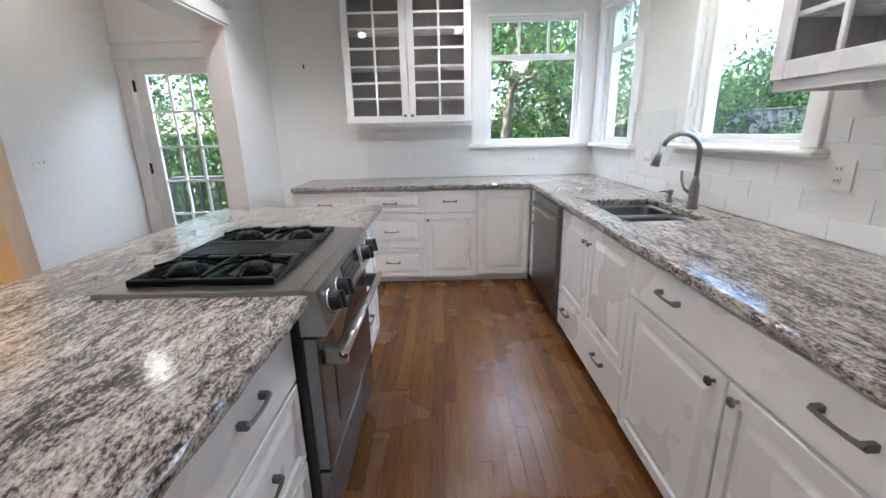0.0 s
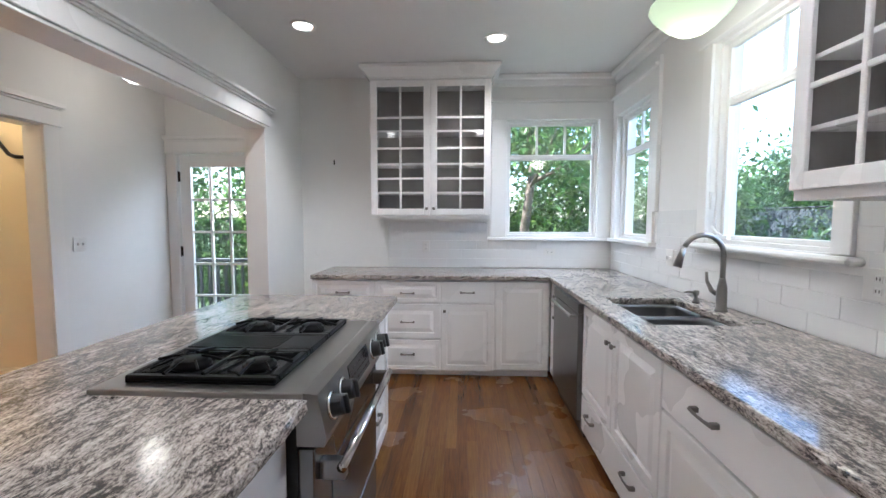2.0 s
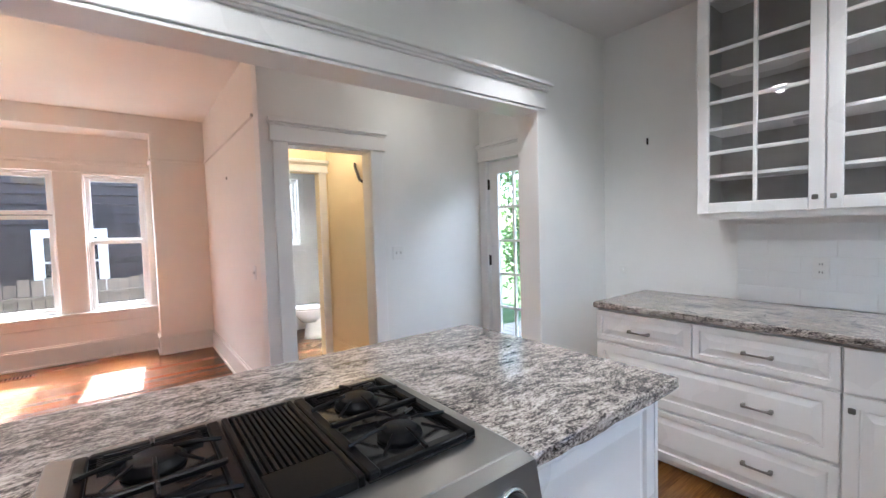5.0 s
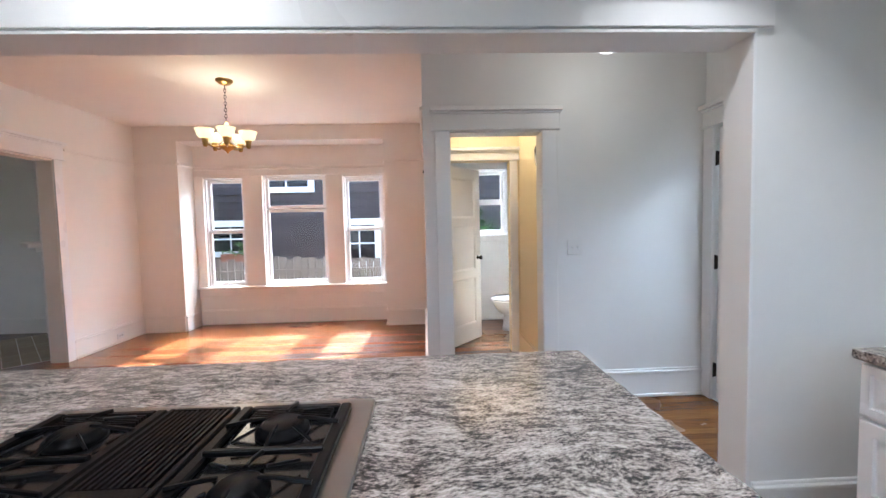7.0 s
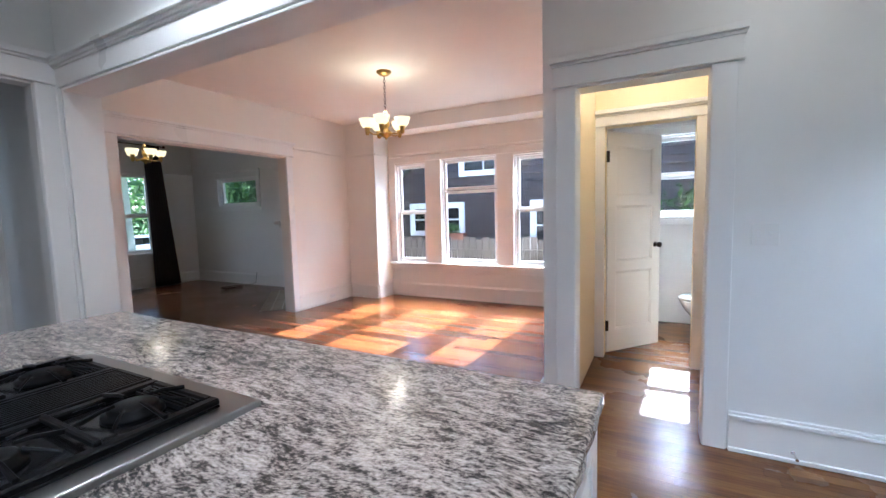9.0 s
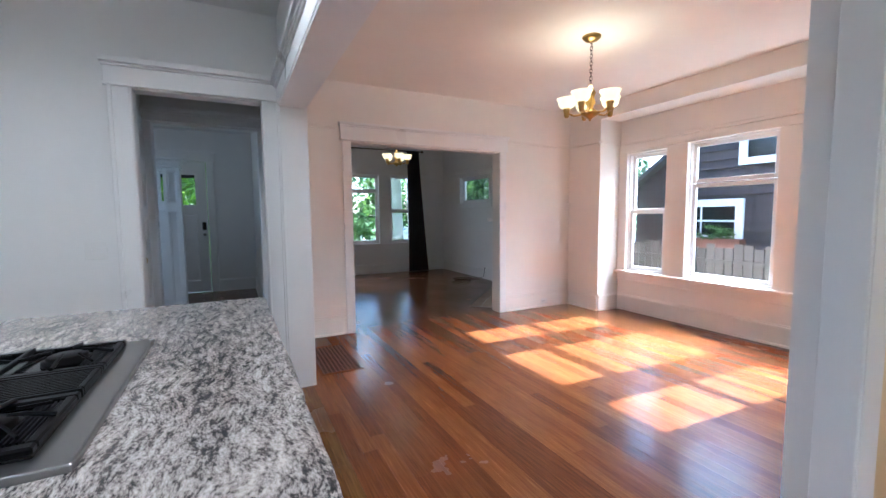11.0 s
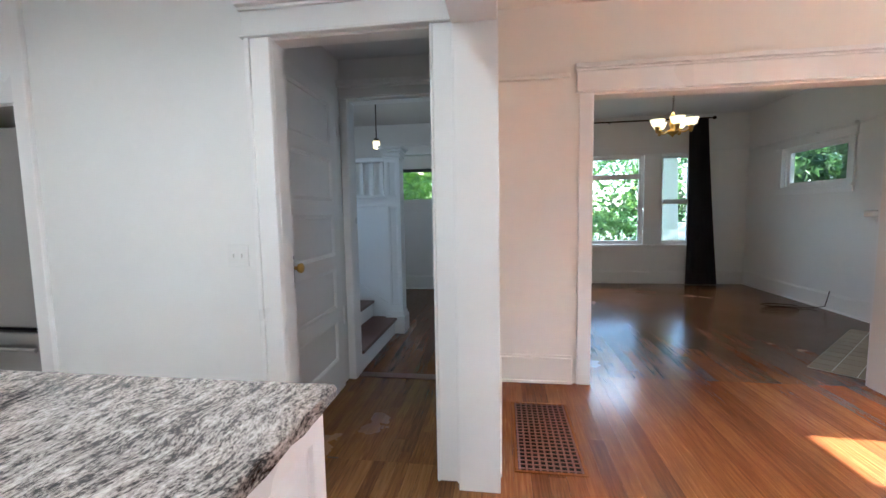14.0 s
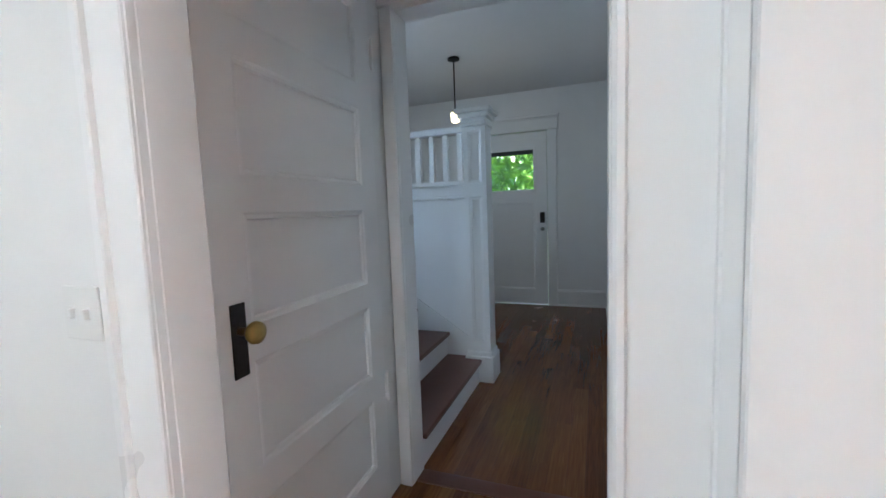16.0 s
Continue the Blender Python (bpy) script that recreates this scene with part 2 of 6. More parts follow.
CURTAIN = mat("charcoal_curtain_cloth", (0.065, 0.057, 0.058), 0.9, grain=0.2, scale=150, bump=0.2, bump_scale=300)
OAK = wood_floor("varnished_oak_boards", [(0.2, (0.058, 0.021, 0.006)), (0.42, (0.115, 0.046, 0.012)), (0.62, (0.18, 0.08, 0.021)), (0.85, (0.245, 0.12, 0.038))], 0.24, 4, (30, 1.4, 30), 0.28)
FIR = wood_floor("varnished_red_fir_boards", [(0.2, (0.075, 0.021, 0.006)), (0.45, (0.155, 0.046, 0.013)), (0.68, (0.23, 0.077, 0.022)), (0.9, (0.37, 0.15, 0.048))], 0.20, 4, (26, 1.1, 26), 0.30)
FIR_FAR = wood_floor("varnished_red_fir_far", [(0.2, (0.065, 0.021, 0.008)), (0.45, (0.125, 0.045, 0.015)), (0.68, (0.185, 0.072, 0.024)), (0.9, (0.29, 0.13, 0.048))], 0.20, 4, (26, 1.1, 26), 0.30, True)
OAK_FAR = wood_floor("varnished_oak_far", [(0.2, (0.058, 0.021, 0.006)), (0.42, (0.115, 0.046, 0.012)), (0.62, (0.18, 0.08, 0.021)), (0.85, (0.245, 0.12, 0.038))], 0.24, 4, (30, 1.4, 30), 0.28, True)
DARKWOOD = mat("dark_stained_stair_wood", (0.105, 0.034, 0.018), 0.3, grain=0.3, scale=8, stretch=(3, 30, 30))
SUB = mat("dark_joint_filler", (0.02, 0.009, 0.004), 0.8, grain=0.2, scale=50)
SHADE = glow("lit_frosted_glass_shade", (1.0, 0.74, 0.36), 0.24, (0.62, 0.50, 0.28))
SHADE_G = glow("lit_green_white_glass_shade", (0.86, 1.0, 0.62), 0.10, (0.42, 0.52, 0.33))
SHADE_W = glow("lit_white_glass_shade", (1.0, 0.93, 0.80), 0.3, (0.6, 0.57, 0.5))
LENS = glow("lit_recessed_lamp", (1.0, 0.90, 0.74), 1.6)


def leaf(name, colour):
    """Leaf surface that lets part of the daylight through."""
    m = mat(name, colour, 0.5, grain=0.3, scale=4, random=0.1)
    nt = m.node_tree
    b, out = nt.nodes["Principled BSDF"], nt.nodes["Material Output"]
    tl = nt.nodes.new("ShaderNodeBsdfTranslucent")
    tl.inputs["Color"].default_value = (colour[0] * 1.15, colour[1] * 1.05, colour[2] * 1.1, 1)
    mx = nt.nodes.new("ShaderNodeMixShader")
    mx.inputs[0].default_value = 0.42
    nt.links.new(b.outputs[0], mx.inputs[1])
    nt.links.new(tl.outputs[0], mx.inputs[2])
    nt.links.new(mx.outputs[0], out.inputs["Surface"])
    return m


LEAF = [leaf("foliage_%s" % k, c) for k, c in (("deep", (0.05, 0.105, 0.034)), ("mid", (0.10, 0.20, 0.05)), ("bright", (0.155, 0.27, 0.055)), ("olive", (0.14, 0.19, 0.07)))]
# leaf colour raised to lime to carry sunlight coming through the leaves
SUN_LIME = leaf("foliage_lime", (0.26, 0.44, 0.04))
PALE_LEAF = leaf("foliage_pale", (0.28, 0.36, 0.24))
BARK = mat("tree_bark", (0.13, 0.10, 0.075), 0.9, grain=0.35, scale=14, stretch=(3, 3, 1), bump=0.6, bump_scale=20)
GRASS = mat("lawn", (0.09, 0.17, 0.035), 0.9, grain=0.4, scale=6, blotch=0.25)
CLAPBOARD = mat("dark_brown_shingle_siding", (0.046, 0.036, 0.033), 0.75, grain=0.4, scale=14, stretch=(1, 5, 1), random=0.22, bump=0.5, bump_scale=30)
FENCE = mat("weathered_fence_board", (0.16, 0.13, 0.11), 0.9, grain=0.3, scale=10, stretch=(8, 8, 1), random=0.25)
OUT_WHITE = mat("outdoor_white_trim", (0.75, 0.76, 0.76), 0.5, grain=0.03)
DECK = mat("dark_deck_wood", (0.030, 0.034, 0.036), 0.6, grain=0.25, scale=14)
TERRACOTTA = mat("terracotta", (0.30, 0.12, 0.07), 0.8, grain=0.1)
ASPHALT = mat("asphalt", (0.06, 0.06, 0.062), 0.9, grain=0.2, scale=30)
STUCCO = mat("outer_wall_paint", (0.5, 0.5, 0.48), 0.8, grain=0.05)


# ---------------------------------------------------------------- building blocks
def box(bm, x0, x1, y0, y1, z0, z1):
    vs = [bm.verts.new((x, y, z)) for z in (z0, z1) for y in (y0, y1) for x in (x0, x1)]
    for f in ((0, 2, 3, 1), (4, 5, 7, 6), (0, 1, 5, 4), (2, 6, 7, 3), (0, 4, 6, 2), (1, 3, 7, 5)):
        bm.faces.new([vs[i] for i in f])
    return vs


def boxes(*rows):
    bm = bmesh.new()
    for r in rows:
        box(bm, *r)
    return bm


def softbox(x0, x1, y0, y1, z0, z1, r=0.006, seg=2):
    bm = boxes((x0, x1, y0, y1, z0, z1))
    bmesh.ops.bevel(bm, geom=list(bm.edges), offset=r, segments=seg, affect="EDGES", profile=0.5)
    return bm


def softboxes(rows, r=0.006, seg=2):
    bm = bmesh.new()
    for q in rows:
        vs = box(bm, *q)
        es = list({e for v in vs for e in v.link_edges})
        bmesh.ops.bevel(bm, geom=es, offset=r, segments=seg, affect="EDGES", profile=0.5)
    return bm


def lathe(profile, seg=24, at=(0, 0, 0), axis="z"):
    """A turned body: profile rows of (radius, height)."""
    bm = bmesh.new()
    rings = []
    for r, h in profile:
        ring = []
        for i in range(seg):
            a = 2 * math.pi * i / seg
            c, s = r * math.cos(a), r * math.sin(a)
            p = {"z": (c, s, h), "x": (h, c, s), "y": (c, h, s)}[axis]
            ring.append(bm.verts.new((at[0] + p[0], at[1] + p[1], at[2] + p[2])))
        rings.append(ring)
    for a, b in zip(rings, rings[1:]):
        for i in range(seg):
            bm.faces.new((a[i], a[(i + 1) % seg], b[(i + 1) % seg], b[i]))
    bm.faces.new(list(reversed(rings[0])))
    bm.faces.new(rings[-1])
    return bm


def tube(points, radius, seg=10):
    """A round rod along points."""
    bm = bmesh.new()
    pts = [Vector(p) for p in points]
    rings = []
    for i, p in enumerate(pts):
        d = (pts[min(i + 1, len(pts) - 1)] - pts[max(i - 1, 0)]).normalized()
        up = Vector((0, 0, 1)) if abs(d.z) < 0.95 else Vector((1, 0, 0))
        u = d.cross(up).normalized()
        v = u.cross(d)
        r = radius[i] if isinstance(radius, (list, tuple)) else radius
        rings.append([bm.verts.new(p + r * (math.cos(2 * math.pi * k / seg) * u + math.sin(2 * math.pi * k / seg) * v)) for k in range(seg)])
    for a, b in zip(rings, rings[1:]):
        for i in range(seg):
            bm.faces.new((a[i], a[(i + 1) % seg], b[(i + 1) % seg], b[i]))
    bm.faces.new(list(reversed(rings[0])))
    bm.faces.new(rings[-1])
    return bm


def join(*bms):
    out = bmesh.new()
    for b in bms:
        me = bpy.data.meshes.new("tmp")
        b.to_mesh(me)
        b.free()
        out.from_mesh(me)
        bpy.data.meshes.remove(me)
    return out


def turned(bm, m):
    bmesh.ops.transform(bm, matrix=m, verts=bm.verts)
    return bm


def part(name, bm, material, parent=None, label="", smooth=False):
    bmesh.ops.recalc_face_normals(bm, faces=bm.faces)
    me = bpy.data.meshes.new(name)
    bm.to_mesh(me)
    bm.free()
    me.materials.append(material)
    if smooth:
        for p in me.polygons:
            p.use_smooth = True
    ob = new(name, me)
    ob.parent = parent
    if label:
        ob["label"] = label
    return ob


def thing(name, m, label, category, group="", kind=""):
    """An empty at the thing's base that carries its parts."""
    ob = new(name)
    ob.empty_display_size = 0.1
    ob.matrix_basis = m
    return tagged(ob, label, category, group, kind)


def ringed(w, h, rows):
    """A front of w by h in the xz plane with its face toward -y: rows of (inset, y) from the back edge to the field."""
    bm = bmesh.new()
    prev = None
    for inset, y in rows:
        ring = [bm.verts.new(p) for p in ((inset, y, inset), (w - inset, y, inset), (w - inset, y, h - inset), (inset, y, h - inset))]
        if prev:
            for i in range(4):
                bm.faces.new((prev[i], prev[(i + 1) % 4], ring[(i + 1) % 4], ring[i]))
        else:
            bm.faces.new(ring)
        prev = ring
    bm.faces.new(list(reversed(prev)))
    return bm


def raised(w, h, rim=0.055):
    return ringed(w, h, [(0, 0), (0, -0.017), (0.003, -0.02), (rim, -0.02), (rim + 0.003, -0.0085), (rim + 0.010, -0.0085), (rim + 0.040, -0.019), (rim + 0.042, -0.0195)])


def plain(w, h):
    return ringed(w, h, [(0, 0), (0, -0.017), (0.003, -0.02)])


def pull(length=0.11):
    """A bow pull on two square feet, along x, standing out to -y."""
    h = length / 2
    rows = [(-h - 0.008, -h + 0.008, -0.026, 0, -0.009, 0.009), (h - 0.008, h + 0.008, -0.026, 0, -0.009, 0.009)]
    bm = softboxes(rows, 0.002, 1)
    arc = tube([(-h - 0.004, -0.024, 0), (-h * 0.6, -0.029, 0), (0, -0.031, 0), (h * 0.6, -0.029, 0), (h + 0.004, -0.024, 0)], [0.0075, 0.0055, 0.005, 0.0055, 0.0075], 6)
    return join(bm, arc)


def knob():
    return join(lathe([(0.006, 0), (0.005, -0.014)], 10, axis="y"), softboxes([(-0.012, 0.012, -0.028, -0.014, -0.012, 0.012)], 0.004, 2))


FRONT = {"E": 90, "W": -90, "N": 180, "S": 0}


def wall(name, axis, at, span, z, holes, material, label):
    """A wall: axis it runs along, its two faces, its span, its height, and its openings (a0, a1, z0, z1)."""
    bm = bmesh.new()

    def put(a0, a1, z0, z1):
        if a1 - a0 > 1e-4 and z1 - z0 > 1e-4:
            if axis == "x":
                box(bm, a0, a1, at[0], at[1], z0, z1)
            else:
                box(bm, at[0], at[1], a0, a1, z0, z1)

    a = span[0]
    for h0, h1, z0, z1 in sorted(holes):
        put(a, h0, z[0], z[1])
        put(h0, h1, z[0], z0)
        put(h0, h1, z1, z[1])
        a = h1
    put(a, span[1], z[0], z[1])
    return tagged(part(name, bm, material), label, "wall", kind="structure")


def trim(name, rows, label, material=None, r=0.003):
    return tagged(part(name, softboxes(rows, r, 1), material or TRIM), label, "trim", kind="structure")


# ---------------------------------------------------------------- plan
EW, NW, SW = 2.03, 4.63, -0.205          # kitchen: east, north and south wall faces
BX0, BX1 = -1.26, -1.10                 # wall with the wide opening
HX = -2.53                              # back hall west wall face
DN, DS, DW = 2.45, -1.45, -5.19         # dining: north, south, west wall faces
BAYX, BAY0, BAY1 = -5.58, -0.88, 1.90   # bay
LS, LW = -6.00, -5.42                   # living room south and west wall faces
HS = -5.27                               # front door wall face
CK, CD, CL = 2.81, 2.80, 2.92           # ceilings

wall("wall_kitchen_north", "x", (NW, NW + 0.16), (-2.7, EW + 0.16), (-0.3, 2.95), [(-2.42, -1.56, 0, 2.075), (0.98, 1.88, 1.225, 2.38)], PAINT, "white painted plaster wall with a window and a glazed door")
wall("wall_kitchen_east", "y", (EW, EW + 0.16), (-1.1, NW), (-0.3, 2.95), [(2.14, 3.00, 1.26, 2.43), (3.80, 4.50, 1.225, 2.38)], PAINT, "white painted plaster wall with two windows over the sink")
wall("wall_kitchen_south", "x", (SW - 0.10, SW), (BX1, EW), (0, 2.95), [(-0.972, -0.195, 0, 2.188), (1.29, 2.02, 0, 2.6)], PAINT, "white painted wall with a cased doorway")
wall("wall_between_kitchen_and_dining", "y", (BX0, BX1), (LS, NW), (0, 2.95), [(-0.125, 3.84, 0, 2.165)], PAINT, "white painted wall with a very wide cased opening")
wall("wall_back_hall_west", "y", (HX - 0.14, HX), (DN, NW), (0, 2.95), [(2.652, 3.346, 0, 2.088)], PAINT, "white painted wall with a cased doorway to the bathroom passage")
wall("wall_dining_north", "x", (DN, DN + 0.14), (-5.8, HX - 0.14), (0, 2.95), [], CREAM, "cream painted plaster wall of the dining room")
wall("wall_dining_south", "x", (DS - 0.15, DS), (-5.8, BX0), (0, 2.95), [(-3.95, -1.955, 0, 2.172)], CREAM, "cream painted wall with a wide cased opening to the living room")
wall("wall_dining_west_south", "y", (DW - 0.6, DW), (DS, BAY0), (0, 2.95), [], CREAM, "cream painted wall beside the bay")
wall("wall_dining_west_north", "y", (DW - 0.6, DW), (BAY1, DN), (0, 2.95), [], CREAM, "cream painted wall beside the bay")
wall("wall_bay", "y", (BAYX - 0.14, BAYX), (BAY0, BAY1), (-0.3, 2.6), [(-0.75, -0.18, 0.56, 2.14), (0.09, 1.01, 0.56, 2.17), (1.26, 1.84, 0.56, 2.14)], CREAM, "cream painted bay wall with three sash windows")
tagged(part("bay_soffit", boxes((BAYX - 0.14, DW + 0.0, BAY0, BAY1, 2.60, 2.95)), CREAM), "cream painted dropped soffit over the bay", "wall", kind="structure")
wall("wall_living_south", "x", (LS - 0.16, LS), (-5.5, BX1), (-0.3, 2.95), [(-2.03, -1.70, 0.70, 2.265), (-3.755, -2.30, 0.70, 2.265), (-4.56, -4.03, 0.70, 2.265)], PAINT, "off-white living room wall with a picture window")
wall("wall_living_west", "y", (LW - 0.16, LW), (LS, DS - 0.15), (-0.3, 2.95), [(-5.12, -3.93, 1.597, 2.16)], PAINT, "off-white living room wall with a small high window")
wall("wall_vestibule_east", "y", (-0.06, 0.06), (-1.38, SW - 0.10), (0, 2.95), [], PAINT, "white painted vestibule wall")
wall("wall_hall_north", "x", (-1.50, -1.38), (BX1, 2.2), (0, 2.95), [(-1.00, -0.125, 0, 2.205)], PAINT, "white painted wall with the hall doorway")
wall("wall_front", "x", (HS - 0.16, HS), (BX1, 2.2), (-0.3, 2.95), [(-0.36, 0.58, 0, 2.31)], PAINT, "off-white front wall with the entrance door")
wall("wall_hall_east", "y", (2.2, 2.36), (HS - 0.16, -1.1), (-0.3, 2.95), [(-2.7, -1.8, 1.5, 2.55)], PAINT, "off-white stair hall wall with an assumed side window")
wall("wall_fridge_niche", "x", (-1.1, -0.98), (0.06, EW), (0, 2.95), [], PAINT, "white niche wall behind the refrigerator")
wall("wall_fridge_side", "y", (1.20, 1.285), (-0.98, SW - 0.10), (0, 2.95), [], PAINT, "white niche side wall")
wall("wall_passage_north", "x", (3.46, 3.56), (-3.90, HX - 0.14), (0, 2.95), [], YELLOW, "pale yellow painted passage wall")
wall("wall_passage_south", "x", (2.59, 2.60), (-3.78, HX - 0.14), (0, 2.95), [], YELLOW, "pale yellow painted passage wall")
wall("wall_bath_door", "y", (-3.90, -3.78), (2.59, 3.46), (0, 2.95), [(2.68, 3.36, 0, 2.055)], YELLOW, "pale yellow wall with the bathroom doorway")
wall("wall_bath_north", "x", (4.2, 4.34), (-5.5, -3.9), (-0.3, 2.95), [], PAINT, "white bathroom wall")
wall("wall_bath_east", "y", (-3.90, -3.78), (3.56, 4.34), (0, 2.95), [], PAINT, "white bathroom wall")
wall("wall_bath_west", "y", (-5.44, -5.30), (2.59, 4.2), (-0.3, 2.95), [(3.02, 3.62, 1.24, 2.16)], PAINT, "white bathroom wall with a sash window")

tagged(part("ceiling_kitchen", boxes((BX1, EW, SW, NW, CK, CK + 0.14)), CEIL), "grey-white painted kitchen ceiling", "ceiling", kind="structure")
tagged(part("ceiling_dining", boxes((-5.75, BX0, DS, NW, CD, CD + 0.14)), CEIL_D), "cream painted dining room ceiling", "ceiling", kind="structure")
tagged(part("ceiling_living", boxes((LW, BX0, LS, DS - 0.15, CL, CL + 0.03)), CEIL), "off-white living room ceiling", "ceiling", kind="structure")
tagged(part("ceiling_vestibule", boxes((BX1, -0.06, -1.38, SW - 0.10, 2.50, 2.58)), CEIL), "low white vestibule ceiling", "ceiling", kind="structure")
tagged(part("ceiling_hall", boxes((BX1, 2.2, HS, -1.50, 2.83, 2.95)), CEIL), "off-white hall ceiling", "ceiling", kind="structure")
tagged(part("ceiling_fridge_niche", boxes((1.285, EW, -0.98, SW, 2.60, 2.7)), PAINT), "white niche ceiling", "ceiling", kind="structure")
tagged(part("roof", boxes((-6.3, 2.9, -6.6, 5.3, 2.96, 3.05)), STUCCO), "flat closing roof with eaves", "roof", kind="structure")

# ---------------------------------------------------------------- trim round openings
PROUD = 0.022


def casing(name, axis, face, sgn, a0, a1, z0, z1, side=0.11, head=0.15, cap=0.035, sill=False, over=0.02, top_over=0.035, band=False):
    """Flat boards round an opening on one wall face, with a capped head board."""
    f0, f1 = sorted((face, face + sgn * PROUD))
    c0, c1 = sorted((face, face + sgn * (PROUD + 0.042)))
    h0, h1 = sorted((face, face + sgn * (PROUD + 0.004)))
    b0, b1 = sorted((face, face + sgn * (PROUD + 0.018)))
    rows = [(a0 - side, a0, f0, f1, z0, z1), (a1, a1 + side, f0, f1, z0, z1), (a0 - side - over, a1 + side + over, h0, h1, z1 + 0.014, z1 + head - 0.016), (a0 - side - over - 0.006, a1 + side + over + 0.006, b0, b1, z1, z1 + 0.014), (a0 - side - over - 0.008, a1 + side + over + 0.008, b0, b1, z1 + head - 0.016, z1 + head), (a0 - side - top_over, a1 + side + top_over, c0, c1, z1 + head, z1 + head + cap)]
    if band:
        e0, e1 = sorted((face, face + sgn * (PROUD + 0.014)))
        i0, i1 = sorted((face, face + sgn * (PROUD + 0.007)))
        for lo in (a0 - side - 0.004, a1 + side - 0.02):
            rows.append((lo, lo + 0.024, e0, e1, z0, z1 - 0.001))
        for lo in (a0 - 0.016, a1 + 0.002):
            rows.append((lo, lo + 0.014, i0, i1, z0, z1 - 0.001))
    if sill:
        s0, s1 = sorted((face, face + sgn * 0.055))
        rows.append((a0 - side - 0.02, a1 + side + 0.02, s0, s1, z0 - 0.032, z0))
        rows.append((a0 - side, a1 + side, f0, f1, z0 - 0.10, z0 - 0.032))
    if axis == "y":
        rows = [(r[2], r[3], r[0], r[1], r[4], r[5]) for r in rows]
    return trim(name, rows, "white painted casing boards with a capped head", r=0.003)


# wide opening, kitchen side and dining side
trim("trim_wide_opening", [
    (BX1, BX1 + 0.022, -0.20, 3.91, 2.174, 2.285), (BX1, BX1 + 0.034, -0.21, 3.92, 2.285, 2.298), (BX1, BX1 + 0.046, -0.215, 3.93, 2.298, 2.318), (BX1, BX1 + 0.064, -0.225, 3.945, 2.318, 2.34),
    (BX0 - 0.022, BX0, -0.22, 3.94, 2.174, 2.29), (BX0 - 0.05, BX0, -0.235, 3.99, 2.29, 2.34),
    (BX0 - 0.02, BX0, -0.235, -0.125, 0, 2.165), (BX0 - 0.02, BX0, 3.84, 3.95, 0, 2.165)], "white header board with a moulded cap over the wide opening")
trim("trim_opening_lining", [(BX0 - 0.024, BX1 + 0.012, -0.137, -0.12, 0, 2.165), (BX0 - 0.004, BX1 + 0.004, 3.835, 3.85, 0, 2.165), (BX0 - 0.019, BX1 + 0.019, -0.12, 3.835, 2.151, 2.164)], "white painted lining boards of the wide opening", r=0.002)
casing("trim_kitchen_doorway", "x", SW, 1, -0.972, -0.195, 0, 2.188, side=0.123, head=0.14, band=True)
casing("trim_vestibule_doorway", "x", -1.38, 1, -1.00, -0.125, 0, 2.205, side=0.06, head=0.09)
casing("trim_bath_passage_doorway", "y", HX, 1, 2.652, 3.346, 0, 2.088, side=0.115, head=0.14)
casing("trim_bath_doorway", "y", -3.78, 1, 2.68, 3.36, 0, 2.055, side=0.08, head=0.10)
casing("trim_living_opening", "x", DS, 1, -3.95, -1.955, 0, 2.172, side=0.10, head=0.165, cap=0.03)
casing("trim_living_opening_back", "x", DS - 0.15, -1, -3.95, -1.955, 0, 2.172, side=0.10, head=0.165)
casing("trim_glazed_door", "x", NW, -1, -2.42, -1.56, 0, 2.075, side=0.105, head=0.14)
casing("trim_front_door", "x", HS, 1, -0.36, 0.58, 0, 2.31, side=0.12, head=0.16)
casing("trim_bath_window", "y", -5.30, 1, 3.02, 3.62, 1.24, 2.16, side=0.08, head=0.1, sill=True)
casing("trim_living_small_window", "y", LW, 1, -5.12, -3.93, 1.597, 2.16, side=0.10, head=0.12, sill=True)
casing("trim_sink_window", "y", EW, -1, 2.14, 3.00, 1.26, 2.43, side=0.09, head=0.17)
# linings of the doorways
trim("trim_kitchen_doorway_lining", [(-0.984, -0.970, SW - 0.102, SW + 0.003, 0, 2.188), (-0.197, -0.183, SW - 0.102, SW + 0.003, 0, 2.188), (-0.970, -0.197, SW - 0.102, SW + 0.003, 2.176, 2.19)], "white painted doorway lining", r=0.002)
trim("trim_vestibule_lining", [(-1.015, -0.998, -1.502, -1.377, 0, 2.205), (-0.127, -0.11, -1.502, -1.377, 0, 2.205), (-0.998, -0.127, -1.502, -1.377, 2.19, 2.207)], "white painted doorway lining", r=0.002)
trim("trim_living_lining", [(-3.965, -3.947, DS - 0.153, DS + 0.003, 0, 2.172), (-1.958, -1.94, DS - 0.153, DS + 0.003, 0, 2.172), (-3.947, -1.958, DS - 0.153, DS + 0.003, 2.157, 2.174)], "white painted opening lining", CREAM, r=0.002)
trim("trim_bath_passage_lining", [(HX - 0.143, HX + 0.003, 2.64, 2.655, 0, 2.088), (HX - 0.143, HX + 0.003, 3.343, 3.358, 0, 2.088), (HX - 0.143, HX + 0.003, 2.655, 3.343, 2.075, 2.091)], "cream painted doorway lining", r=0.002)
